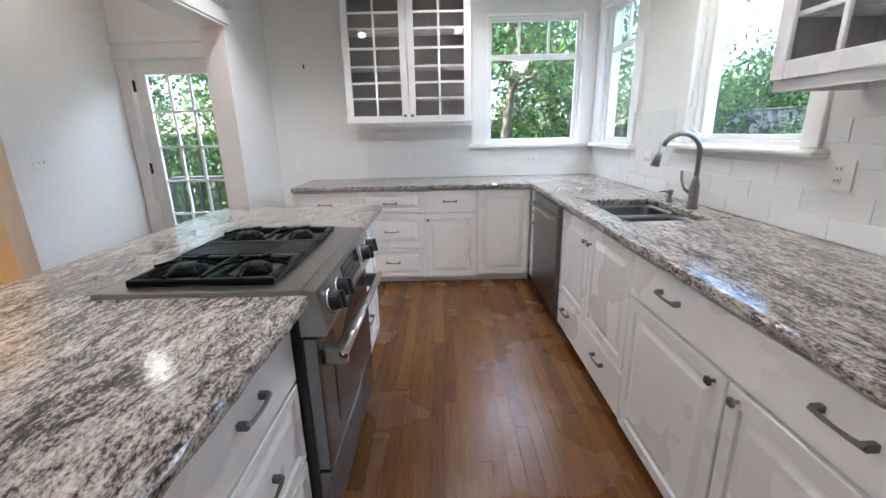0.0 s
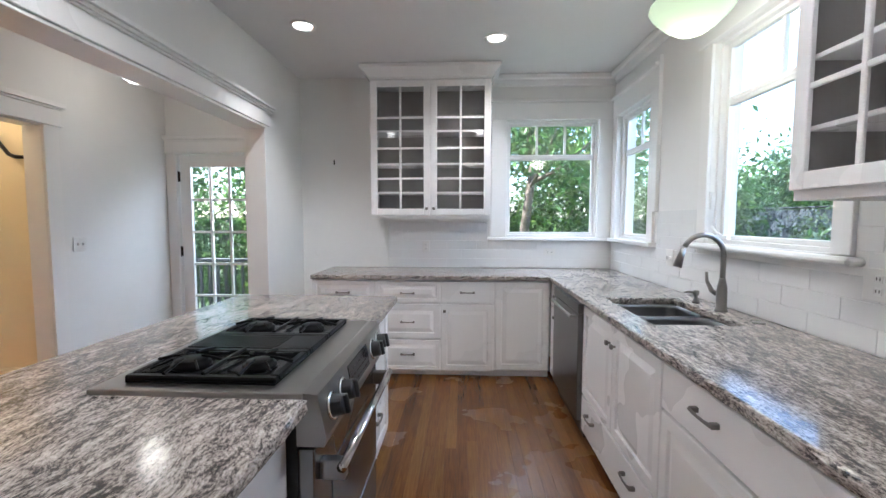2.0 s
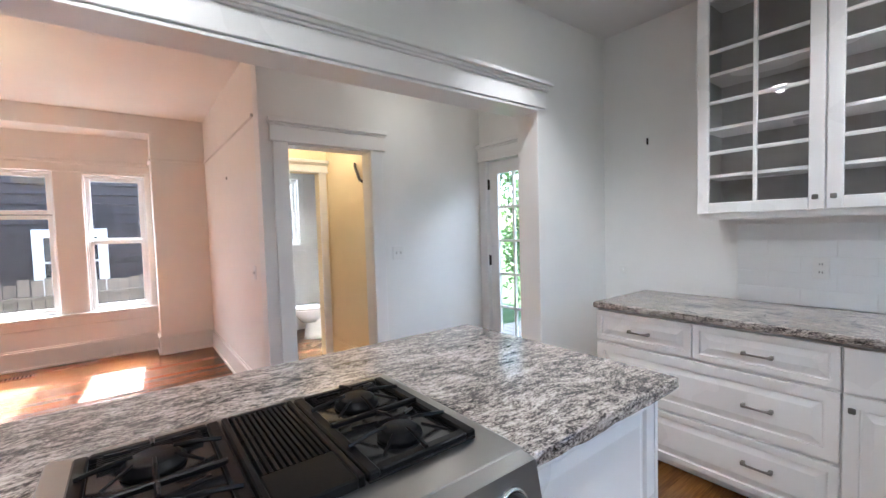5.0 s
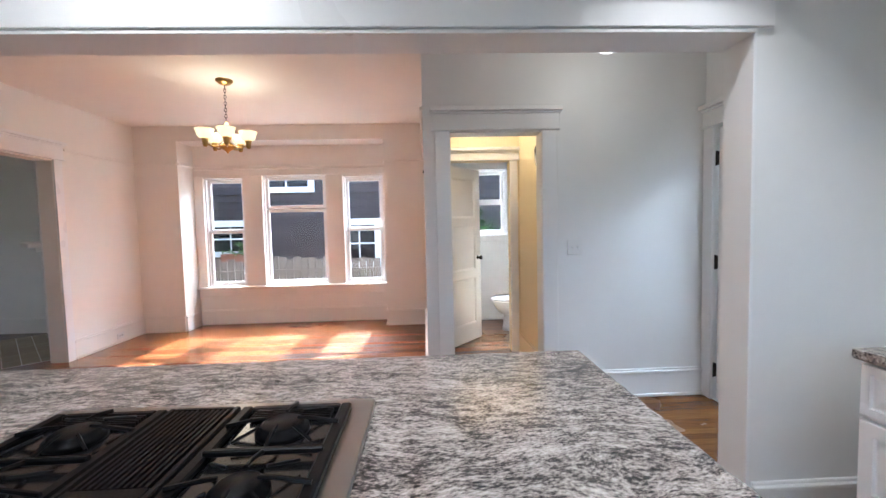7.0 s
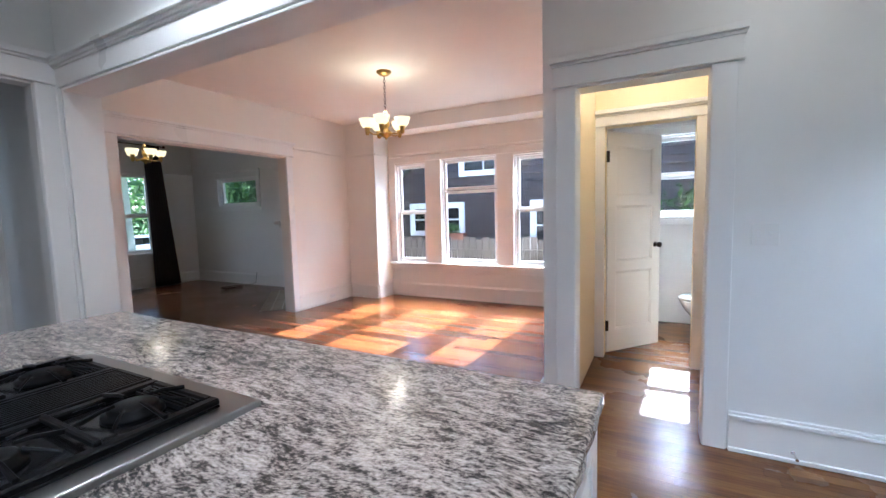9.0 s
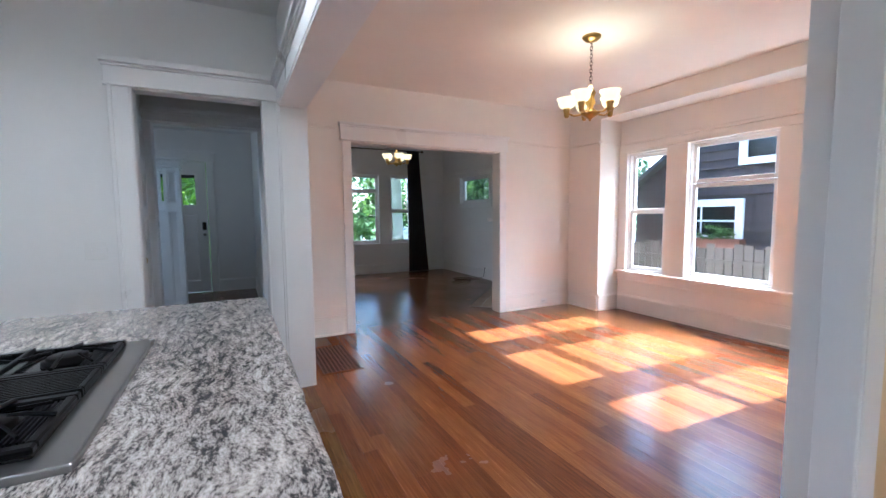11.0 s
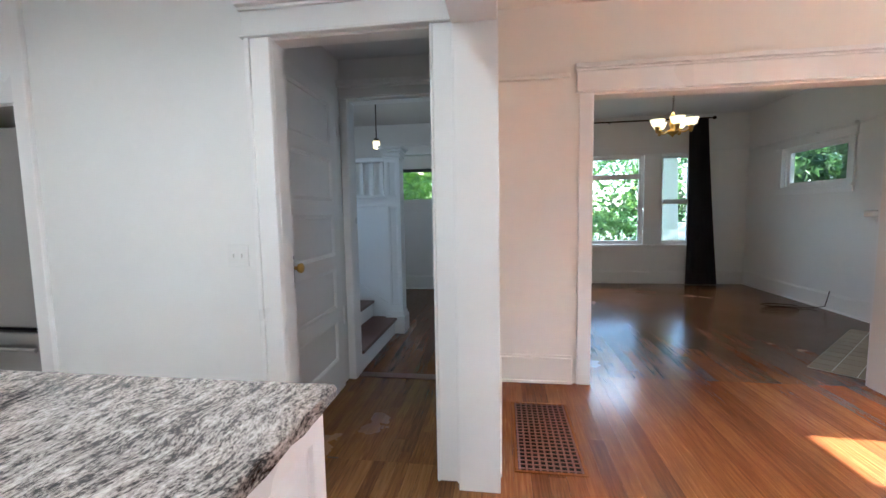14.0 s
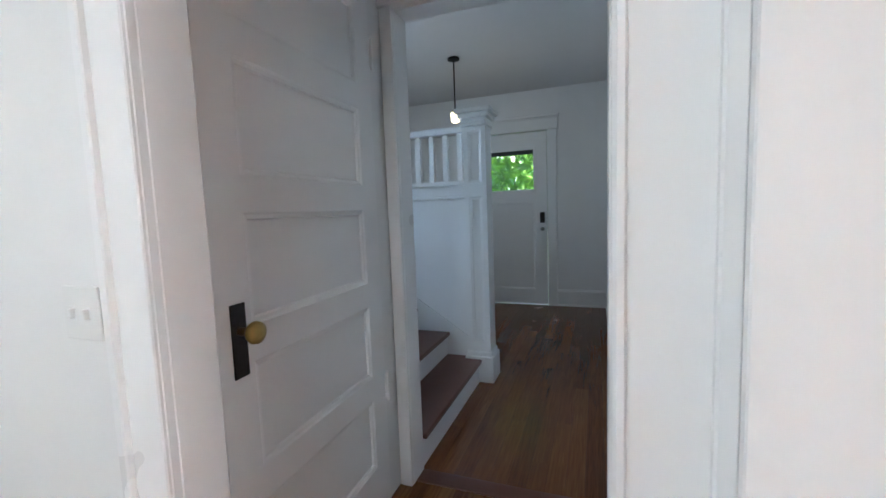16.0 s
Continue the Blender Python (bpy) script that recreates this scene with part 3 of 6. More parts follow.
# corner window surround in the kitchen
trim("trim_corner_windows", [
    (0.83, 0.98, NW - PROUD, NW, 1.225, 2.38), (1.88, EW - 0.001, NW - PROUD, NW, 1.225, 2.38), (0.82, EW - 0.001, NW - PROUD - 0.004, NW, 2.38, 2.545), (0.79, EW - 0.001, NW - 0.055, NW, 2.545, 2.575),
    (0.80, EW - 0.001, NW - 0.06, NW, 1.19, 1.222),
    (EW - PROUD, EW, 3.70, 3.80, 1.225, 2.38), (EW - PROUD, EW, 4.50, NW - 0.024, 1.225, 2.38), (EW - PROUD - 0.004, EW, 3.69, NW - 0.028, 2.38, 2.545), (EW - 0.055, EW, 3.66, NW - 0.057, 2.545, 2.575),
    (EW - 0.06, EW, 3.66, NW - 0.062, 1.19, 1.222), (EW - 0.03, EW, 3.645, 3.70, 1.46, 2.62)], "white painted boards round the corner windows")
trim("trim_sink_window_sill", [(EW - 0.075, EW, 2.0, 3.10, 1.222, 1.256)], "white painted window sill with rounded nose", r=0.012)
# crown mouldings
trim("trim_kitchen_crown", [(0.84, EW - 0.001, NW - 0.035, NW, 2.70, CK), (0.84, EW - 0.001, NW - 0.075, NW - 0.035, 2.755, CK), (EW - 0.035, EW, 1.99, NW - 0.08, 2.70, CK), (EW - 0.075, EW - 0.035, 1.99, NW - 0.08, 2.755, CK)], "white painted crown moulding", r=0.012)
# picture rail and panel mould of the dining room
RZ = 2.285
trim("trim_picture_rail", [(HX - 0.14 - 0.0, -5.15, DN - 0.022, DN, RZ, RZ + 0.03), (-5.15, -4.09, DS, DS + 0.022, RZ, RZ + 0.03), (-1.79, BX0, DS, DS + 0.022, RZ, RZ + 0.03),
    (DW, DW + 0.022, DS + 0.022, BAY0, RZ, RZ + 0.03), (DW, DW + 0.022, BAY1, DN - 0.022, RZ, RZ + 0.03), (BAYX, BAYX + 0.03, BAY0 + 0.022, BAY1 - 0.022, RZ - 0.02, RZ + 0.02),
    (BAYX + 0.03, DW, BAY0, BAY0 + 0.022, RZ, RZ + 0.03), (BAYX + 0.03, DW, BAY1 - 0.022, BAY1, RZ, RZ + 0.03)], "cream painted picture rail", CREAM, r=0.005)
trim("trim_living_picture_rail", [(LW, LW + 0.02, LS + 0.02, -5.24, RZ, RZ + 0.03), (LW, LW + 0.02, -3.8, DS - 0.16, RZ, RZ + 0.03), (LW + 0.02, -4.72, LS, LS + 0.02, RZ, RZ + 0.03)], "off-white picture rail", PAINT, r=0.005)
trim("trim_bay_windows", [
    (BAYX, BAYX + 0.02, BAY0 + 0.002, -0.75, 0.56, 2.17), (BAYX, BAYX + 0.02, -0.18, 0.09, 0.56, 2.17), (BAYX, BAYX + 0.02, 1.01, 1.26, 0.56, 2.17), (BAYX, BAYX + 0.02, 1.84, BAY1 - 0.002, 0.56, 2.17),
    (BAYX, BAYX + 0.024, BAY0 + 0.002, BAY1 - 0.002, 2.171, 2.262), (BAYX, BAYX + 0.07, BAY0 + 0.002, BAY1 - 0.002, 0.525, 0.558), (BAYX, BAYX + 0.02, BAY0 + 0.002, BAY1 - 0.002, 0.42, 0.524),
    (BAYX - 0.005, BAYX + 0.018, -0.75, -0.18, 2.14, 2.17), (BAYX - 0.005, BAYX + 0.018, 1.26, 1.84, 2.14, 2.17)], "cream painted boards round the bay windows", CREAM)
trim("trim_living_windows", [
    (-1.70, -1.58, LS, LS + 0.02, 0.70, 2.265), (-2.30, -2.03, LS, LS + 0.02, 0.70, 2.265), (-4.03, -3.755, LS, LS + 0.02, 0.70, 2.265), (-4.68, -4.56, LS, LS + 0.02, 0.70, 2.265),
    (-4.70, -1.56, LS, LS + 0.025, 2.265, 2.40), (-4.74, -1.52, LS, LS + 0.07, 0.665, 0.70), (-4.68, -1.58, LS, LS + 0.02, 0.56, 0.664)], "off-white boards round the living room windows", PAINT)


# ---------------------------------------------------------------- skirting boards
def skirting(name, rows, material, label):
    """Rows of (axis, face, side, a0, a1): a tall board with a moulded top."""
    out = []
    for axis, face, sgn, a0, a1 in rows:
        for d, z0, z1 in ((0.018, 0, 0.185), (0.026, 0.185, 0.205), (0.012, 0.205, 0.222), (0.03, 0, 0.022)):
            f0, f1 = sorted((face, face + sgn * d))
            out.append((a0, a1, f0, f1, z0, z1) if axis == "x" else (f0, f1, a0, a1, z0, z1))
    return trim(name, out, label, material, r=0.003)


skirting("baseboard_dining", [("x", DN, -1, DW, HX - 0.16), ("y", DW, 1, BAY1, DN - 0.03), ("x", BAY1, -1, BAYX + 0.03, DW - 0.0), ("y", BAYX, 1, BAY0 + 0.03, BAY1 - 0.03), ("x", BAY0, 1, BAYX + 0.03, DW), ("y", DW, 1, DS + 0.03, BAY0), ("x", DS, 1, DW, -4.05), ("x", DS, 1, -1.82, BX0), ("y", BX0, -1, DS + 0.03, -0.24)], CREAM, "tall cream painted baseboard with moulded top")
skirting("baseboard_back_hall", [("y", HX, 1, 3.47, NW), ("x", NW, -1, HX + 0.03, -2.53 + 0.0301), ("x", DN, -1, HX - 0.14, HX), ("y", BX0, -1, 3.96, NW)], TRIM, "tall white painted baseboard")
skirting("baseboard_kitchen", [("x", NW, -1, BX1, -0.84), ("y", BX1, 1, 3.86, NW - 0.03), ("x", SW, 1, -0.06, 1.19), ("y", EW, -1, SW + 0.03, 0.73)], TRIM, "tall white painted baseboard")
skirting("baseboard_living", [("x", LS, 1, LW, BX0), ("y", LW, 1, LS + 0.03, DS - 0.15)], PAINT, "tall off-white baseboard")
skirting("baseboard_hall", [("x", HS, 1, BX1, -0.48), ("x", HS, 1, 0.70, 2.2), ("y", BX1, 1, HS + 0.03, -1.50)], PAINT, "tall off-white baseboard")
skirting("baseboard_passage", [("x", 3.46, -1, -3.78, HX - 0.14)], YELLOW, "pale yellow baseboard")


# ---------------------------------------------------------------- windows and doors
def sash(w, h, rim=0.045, t=0.035, bars=(), cross=()):
    """A glazed frame of w by h in the xz plane, with upright bars and crossbars at the given places."""
    rows = [(0, rim, 0, t, 0, h), (w - rim, w, 0, t, 0, h), (rim, w - rim, 0, t, 0, rim), (rim, w - rim, 0, t, h - rim, h)]
    for x in bars:
        rows.append((x - 0.011, x + 0.011, 0.004, t - 0.004, rim, h - rim))
    for z in cross:
        rows.append((rim, w - rim, 0.006, t - 0.006, z - 0.011, z + 0.011))
    return softboxes(rows, 0.003, 1)


def pane(parent, x0, x1, z0, z1, y):
    ob = part("pane", boxes((x0, x1, y, y + 0.004, z0, z1)), GLASS, parent)
    ob.visible_shadow = False
    return ob


def window(name, m, w, h, label, parts, rim=0.045):
    """parts: rows of (x0, x1, z0, z1, depth, bars, crossbars), each a sash with its own pane."""
    root = thing(name, m, label, "window", kind="structure")
    part("window_frame", softboxes([(-0.001, 0.02, -0.0, 0.10, 0, h), (w - 0.02, w + 0.001, -0.0, 0.10, 0, h), (0.02, w - 0.02, 0, 0.10, 0, 0.022), (0.02, w - 0.02, 0, 0.10, h - 0.02, h)], 0.002, 1), OUT_WHITE if "outer" in label else TRIM, root)
    for x0, x1, z0, z1, y, bars, cross in parts:
        s = part("sash", turned(sash(x1 - x0, z1 - z0, rim, bars=bars, cross=cross), pose(x0, y, z0)), TRIM, root)
        pane(s, x0 + rim - 0.005, x1 - rim + 0.005, z0 + rim - 0.005, z1 - rim + 0.005, y + 0.016)
    return root


# local x runs to the right when seen from inside, local y goes outward
def bay_pose(y0, z0):
    return pose(BAYX - 0.03, y0, z0, 0, 0, 90)


def grid3(w):
    return (w / 3, 2 * w / 3)


window("window_1", pose(0.98, NW + 0.03, 1.225), 0.90, 1.155, "white corner window with a three-light transom over a large pane", [(0.02, 0.88, 0.022, 0.80, 0.03, (), ()), (0.02, 0.88, 0.80, 1.135, 0.03, (0.29, 0.57), ())], 0.026)
window("window_2", pose(EW + 0.03, 4.50, 1.225, 0, 0, -90), 0.70, 1.155, "white corner window with a two-light transom over a large pane", [(0.02, 0.68, 0.022, 0.80, 0.03, (), ()), (0.02, 0.68, 0.80, 1.135, 0.03, (0.33,), ())], 0.026)
window("window_3", pose(EW + 0.03, 3.00, 1.26, 0, 0, -90), 0.86, 1.17, "white window above the sink with a two-light transom over a large pane", [(0.02, 0.84, 0.022, 0.82, 0.03, (), ()), (0.02, 0.84, 0.82, 1.15, 0.03, (0.41,), ())], 0.026)
cr = bpy.data.objects["window_3"]
part("crank", join(softboxes([(0.10, 0.17, -0.03, 0.0, 0.022, 0.05)], 0.004, 1), tube([(0.135, -0.03, 0.045), (0.10, -0.045, 0.07), (0.07, -0.05, 0.10)], 0.006, 8)), TRIM, cr, "white casement crank handle")
part("latch", softboxes([(-0.004, 0.012, -0.028, 0.0, 0.20, 0.30)], 0.004, 1), TRIM, cr, "white casement latch")
window("window_4", bay_pose(-0.75, 0.56), 0.57, 1.58, "white double-hung sash window of the bay", [(0.02, 0.55, 0.80, 1.56, 0.05, (), ()), (0.02, 0.55, 0.022, 0.82, 0.012, (), ())])
window("window_5", bay_pose(0.09, 0.56), 0.92, 1.61, "white fixed bay window with a transom light", [(0.02, 0.90, 1.13, 1.59, 0.03, (), ()), (0.02, 0.90, 0.022, 1.12, 0.03, (), ())])
window("window_6", bay_pose(1.26, 0.56), 0.58, 1.58, "white double-hung sash window of the bay", [(0.02, 0.56, 0.80, 1.56, 0.05, (), ()), (0.02, 0.56, 0.022, 0.82, 0.012, (), ())])
window("window_7", pose(-2.30, LS - 0.03, 0.70, 0, 0, 180), 1.455, 1.565, "white living room picture window with a transom", [(0.02, 1.435, 0.022, 1.196, 0.03, (), ()), (0.02, 1.435, 1.196, 1.545, 0.03, (), ())])
window("window_8", pose(-4.03, LS - 0.03, 0.70, 0, 0, 180), 0.53, 1.565, "white double-hung sash window beside the picture window", [(0.02, 0.51, 0.022, 0.75, 0.02, (), ()), (0.02, 0.51, 0.74, 1.545, 0.05, (), ())])
window("window_9", pose(-1.70, LS - 0.03, 0.70, 0, 0, 180), 0.33, 1.565, "white double-hung sash window beside the picture window", [(0.02, 0.31, 0.022, 0.75, 0.02, (), ()), (0.02, 0.31, 0.74, 1.545, 0.05, (), ())])
window("window_10", pose(LW - 0.03, -5.12, 1.597, 0, 0, 90), 1.19, 0.563, "small high awning window, slightly weathered", [(0.02, 1.17, 0.022, 0.543, 0.03, (), ())])
window("window_11", pose(-5.33, 3.02, 1.24, 0, 0, 90), 0.60, 0.92, "white double-hung bathroom window", [(0.02, 0.58, 0.022, 0.47, 0.02, (), ()), (0.02, 0.58, 0.46, 0.90, 0.05, (), ())])

# glazed back door, closed, hinged on its west side
gd = thing("door_1", pose(-2.41, NW + 0.02, 0.01), "white door with fifteen glass panes, closed", "door", kind="structure")
W_, H_ = 0.84, 2.055
gx = [0.115 + i * (W_ - 0.23) / 3 for i in range(4)]
gz = [0.24 + i * (H_ - 0.24 - 0.125) / 5 for i in range(6)]
rows = [(0, 0.115, 0, 0.04, 0, H_), (W_ - 0.115, W_, 0, 0.04, 0, H_), (0.115, W_ - 0.115, 0, 0.04, 0, 0.24), (0.115, W_ - 0.115, 0, 0.04, H_ - 0.125, H_)]
rows += [(x - 0.012, x + 0.012, 0.004, 0.036, 0.24, H_ - 0.125) for x in gx[1:3]] + [(0.115, W_ - 0.115, 0.006, 0.034, z - 0.012, z + 0.012) for z in gz[1:5]]
part("door_leaf", softboxes(rows, 0.003, 1), TRIM, gd)
for i in range(3):
    for j in range(5):
        pane(gd, gx[i] + 0.010, gx[i + 1] - 0.010, gz[j] + 0.010, gz[j + 1] - 0.010, 0.018)
for z in (0.22, 1.05, 1.83):
    part("hinge", join(softboxes([(-0.022, 0.006, -0.008, 0.004, z - 0.05, z + 0.05)], 0.002, 1), lathe([(0.007, z - 0.055), (0.007, z + 0.055)], 8, (-0.008, -0.012, 0))), BRONZE, gd, "dark bronze hinge")
part("door_handle", join(lathe([(0.028, 0), (0.028, -0.008), (0.010, -0.012), (0.010, -0.035), (0.027, -0.045), (0.027, -0.065), (0.012, -0.072)], 16, (W_ - 0.06, 0, 0.98), "y")), BRONZE, gd, smooth=True)


def panel_leaf(w, h, t, cells, holes=()):
    """A framed door leaf in the xz plane, thickness t along y, with sunk panels (x0, x1, z0, z1) on both faces."""
    bm = bmesh.new()
    every = list(cells) + list(holes)
    xs = sorted({0, w} | {c[0] for c in every} | {c[1] for c in every})
    zs = sorted({0, h} | {c[2] for c in every} | {c[3] for c in every})
    inside = lambda x, z: any(c[0] < x < c[1] and c[2] < z < c[3] for c in every)
    for x0, x1 in zip(xs, xs[1:]):
        for z0, z1 in zip(zs, zs[1:]):
            if not inside((x0 + x1) / 2, (z0 + z1) / 2):
                box(bm, x0, x1, 0, t, z0, z1)
    for x0, x1, z0, z1 in cells:
        for y, d in ((0, 1), (t, -1)):
            prev = None
            for k, dy in ((0, 0.0), (0.006, 0.004), (0.016, 0.006), (0.02, 0.013)):
                ring = [bm.verts.new(p) for p in ((x0 + k, y + d * dy, z0 + k), (x1 - k, y + d * dy, z0 + k), (x1 - k, y + d * dy, z1 - k), (x0 + k, y + d * dy, z1 - k))]
                if prev:
                    for i in range(4):
                        bm.faces.new((prev[i], prev[(i + 1) % 4], ring[(i + 1) % 4], ring[i]))
                prev = ring
            bm.faces.new(prev)
    return bm


# hall door, hinged at the far doorway and swung back against the vestibule wall
hd = thing("door_2", pose(-0.112, -0.378, 0.012, 0, 0, -88.5), "white five-panel door with brass knob, standing open", "door", kind="structure")
part("door_leaf", panel_leaf(0.835, 2.18, 0.035, [(0.11, 0.725, 0.24 + 0.391 * k, 0.535 + 0.391 * k) for k in range(5)]), TRIM, hd)
k = part("knob_plate", softboxes([(0.04, 0.088, -0.005, 0.001, 0.90, 1.09)], 0.002, 1), BRONZE, hd, "black escutcheon plate")
part("door_knob", lathe([(0.011, 0), (0.010, -0.030), (0.022, -0.036), (0.029, -0.048), (0.027, -0.060), (0.014, -0.067)], 20, (0.064, -0.004, 1.02), "y"), BRASS, hd, "aged brass knob", True)
for z in (0.55, 1.95):
    part("hinge", join(softboxes([(0.83, 0.857, -0.004, 0.004, z - 0.055, z + 0.055)], 0.002, 1), lathe([(0.006, z - 0.065), (0.006, z + 0.065)], 8, (0.841, -0.008, 0))), TRIM, hd, "painted hinge")

# entrance door with its small light
fd = thing("door_3", pose(0.57, HS - 0.02, 0.01, 0, 0, 180), "white entrance door with a square light and keypad lock, closed", "door", kind="structure")
part("door_leaf", panel_leaf(0.92, 2.29, 0.045, [(0.16, 0.76, 0.20, 1.38)], [(0.17, 0.75, 1.545, 2.065)]), PAINT, fd)
pane(fd, 0.165, 0.755, 1.54, 2.07, 0.02)
part("light_frame", softboxes([(0.14, 0.17, -0.012, 0.0, 1.515, 2.095), (0.75, 0.78, -0.012, 0.0, 1.515, 2.095), (0.17, 0.75, -0.012, 0, 1.515, 1.545), (0.17, 0.75, -0.012, 0, 2.065, 2.095)], 0.003, 1), PAINT, fd)
part("shade_strip", softboxes([(0.171, 0.749, -0.006, 0.012, 2.01, 2.064)], 0.003, 1), DECK, fd, "dark rolled shade")
part("lock", softboxes([(0.83, 0.89, -0.03, 0.0, 1.10, 1.24)], 0.006, 2), BRONZE, fd, "dark keypad lock")
part("door_knob", lathe([(0.026, 0), (0.024, -0.012), (0.012, -0.02), (0.026, -0.04), (0.024, -0.055), (0.01, -0.06)], 16, (0.86, 0, 1.02), "y"), NICKEL, fd, smooth=True)

# bathroom door, half open
bd = thing("door_4", pose(-3.885, 2.69, 0.012, 0, 0, 140), "white panelled bathroom door standing half open", "door", kind="structure")
part("door_leaf", panel_leaf(0.66, 2.02, 0.035, [(0.10, 0.56, 0.2, 0.75), (0.10, 0.56, 0.84, 1.36), (0.10, 0.56, 1.45, 1.90)]), TRIM, bd)
part("door_knob", lathe([(0.026, 0), (0.010, -0.01), (0.010, -0.03), (0.026, -0.038), (0.026, -0.055), (0.010, -0.06)], 16, (0.60, 0, 0.98), "y"), BRONZE, bd, "black knob", True)
part("door_knob", lathe([(0.026, 0), (0.010, 0.01), (0.010, 0.03), (0.026, 0.038), (0.026, 0.055), (0.010, 0.06)], 16, (0.60, 0.035, 0.98), "y"), BRONZE, bd, "black knob", True)
for z in (0.25, 1.80):
    part("hinge", softboxes([(-0.01, 0.02, -0.006, 0.041, z - 0.05, z + 0.05)], 0.002, 1), BRONZE, bd, "black hinge")


# assumed side window of the stair hall, out of sight, added to let daylight in
window("window_12", pose(2.32, -1.8, 1.5, 0, 0, -90), 0.9, 1.05, "assumed white side window of the stair hall, unseen", [(0.02, 0.88, 0.02, 1.03, 0.03, (), ())])


# ---------------------------------------------------------------- cabinets
def cabinet(name, m, w, z0, z1, depth, fronts, label, toe=True, mat_=None, top=None):
    """A floor cabinet, front toward local -y, its left foot at the origin. fronts: rows of (kind, x0, x1, z0, z1, pulls), pulls of (x, z, what)."""
    root = thing(name, m, label, "cabinet")
    part("body", boxes((0, w, 0.02, depth, z0, top or z1)), LACQUER, root)
    if toe:
        part("toe_kick", boxes((0, w, 0.07, depth, 0, z0)), LACQUER, root)
    for kind, x0, x1, a, b, pulls in fronts:
        g = 0.004
        bm = raised(x1 - x0 - 2 * g, b - a - 2 * g, 0.05 if b - a > 0.3 else 0.032) if kind in ("door", "drawer") else plain(x1 - x0 - 2 * g, b - a - 2 * g)
        f = part("door" if kind in ("door",) else ("drawer" if "drawer" in kind else "panel"), turned(bm, pose(x0 + g, 0.0195, a + g)), mat_ or LACQUER, root)
        for px, pz, what in pulls:
            part("handle" if what == "pull" else "knob", turned(pull() if what == "pull" else knob(), pose(px, -0.001, pz)), PEWTER, f, "dark pewter %s" % ("pull" if what == "pull" else "knob"))
    return root


NF = 3.998   # north run front
cabinet("base_cabinet", pose(-0.785, NF, 0), 1.143, 0.07, 0.872, NW - NF - 0.012, [("drawer", 0, 0.562, 0.667, 0.862, [(0.28, 0.756, "pull")]), ("drawer", 0.562, 1.143, 0.667, 0.862, [(0.852, 0.756, "pull")]), ("drawer", 0, 1.143, 0.345, 0.66, [(0.28, 0.50, "pull"), (0.852, 0.50, "pull")]), ("drawer", 0, 1.143, 0.06, 0.338, [(0.28, 0.21, "pull"), (0.852, 0.21, "pull")])], "white base cabinet with two small drawers over two wide raised-panel drawers")
cabinet("base_cabinet", pose(0.358, NF, 0), 0.467, 0.07, 0.872, NW - NF - 0.012, [("plain_drawer", 0, 0.467, 0.665, 0.862, [(0.234, 0.765, "pull")]), ("door", 0, 0.467, 0.06, 0.66, [(0.035, 0.60, "knob")])], "white base cabinet with a drawer over a raised-panel door")
cabinet("base_cabinet", pose(0.825, NF, 0), EX - 0.825, 0.07, 0.872, NW - NF - 0.012, [("door", 0.01, EX - 0.825 - 0.01, 0.075, 0.862, [])], "white corner base cabinet with a raised-panel door")

# east run: local x runs to the south
def east(y):
    return pose(EX, y, 0, 0, 0, -90)


cabinet("base_cabinet", east(NF), NF - E_DW1, 0.07, 0.872, EW - EX - 0.012, [("plain_drawer", 0.02, NF - E_DW1, 0.665, 0.862, [(NF - E_DW1 - 0.05, 0.77, "knob")]), ("panel", 0.02, NF - E_DW1, 0.075, 0.66, [(NF - E_DW1 - 0.05, 0.60, "knob")])], "narrow white corner base cabinet with two small knobs")
w = E_DW0 - E_SB
cabinet("base_cabinet", east(E_DW0), w, 0.07, 0.872, EW - EX - 0.012, [("door", 0, w / 2, 0.295, 0.862, [(w / 2 - 0.035, 0.765, "knob")]), ("door", w / 2, w, 0.295, 0.862, [(w / 2 + 0.035, 0.765, "knob")]), ("plain_drawer", 0, w, 0.06, 0.29, [(w * 0.2, 0.215, "pull"), (w * 0.75, 0.215, "pull")])], "white sink base cabinet with two raised-panel doors over a wide drawer", top=0.69)
w = 2 * (E_SB - E_MID)
cabinet("base_cabinet", east(E_SB), w, 0.07, 0.872, EW - EX - 0.012, [("plain_drawer", 0, w, 0.68, 0.862, [(w * 0.24, 0.785, "pull"), (w * 0.76, 0.785, "pull")]), ("door", 0, w / 2, 0.05, 0.675, [(w / 2 - 0.05, 0.64, "knob")]), ("door", w / 2, w, 0.05, 0.675, [(w / 2 + 0.05, 0.64, "knob")])], "white base cabinet with a wide drawer over two raised-panel doors")
E_END = E_SB - w

dw = thing("dishwasher", east(E_DW1), "stainless steel dishwasher with bar handle under the counter", "dishwasher")
w = E_DW1 - E_DW0
part("tub", boxes((0.004, w - 0.004, 0.03, 0.58, 0.09, 0.868)), BLACK, dw)
part("door", softboxes([(0.004, w - 0.004, -0.03, 0.03, 0.11, 0.80)], 0.006, 2), STEEL_D, dw, "dark stainless door")
part("control_strip", softboxes([(0.004, w - 0.004, -0.03, 0.03, 0.803, 0.866)], 0.006, 2), STEEL_D, dw)
part("handle", join(tube([(0.05, -0.065, 0.775), (w - 0.05, -0.065, 0.775)], 0.010, 12), softboxes([(0.06, 0.08, -0.065, -0.025, 0.767, 0.783), (w - 0.08, w - 0.06, -0.065, -0.025, 0.767, 0.783)], 0.003, 1)), STEEL, dw, "steel bar handle")
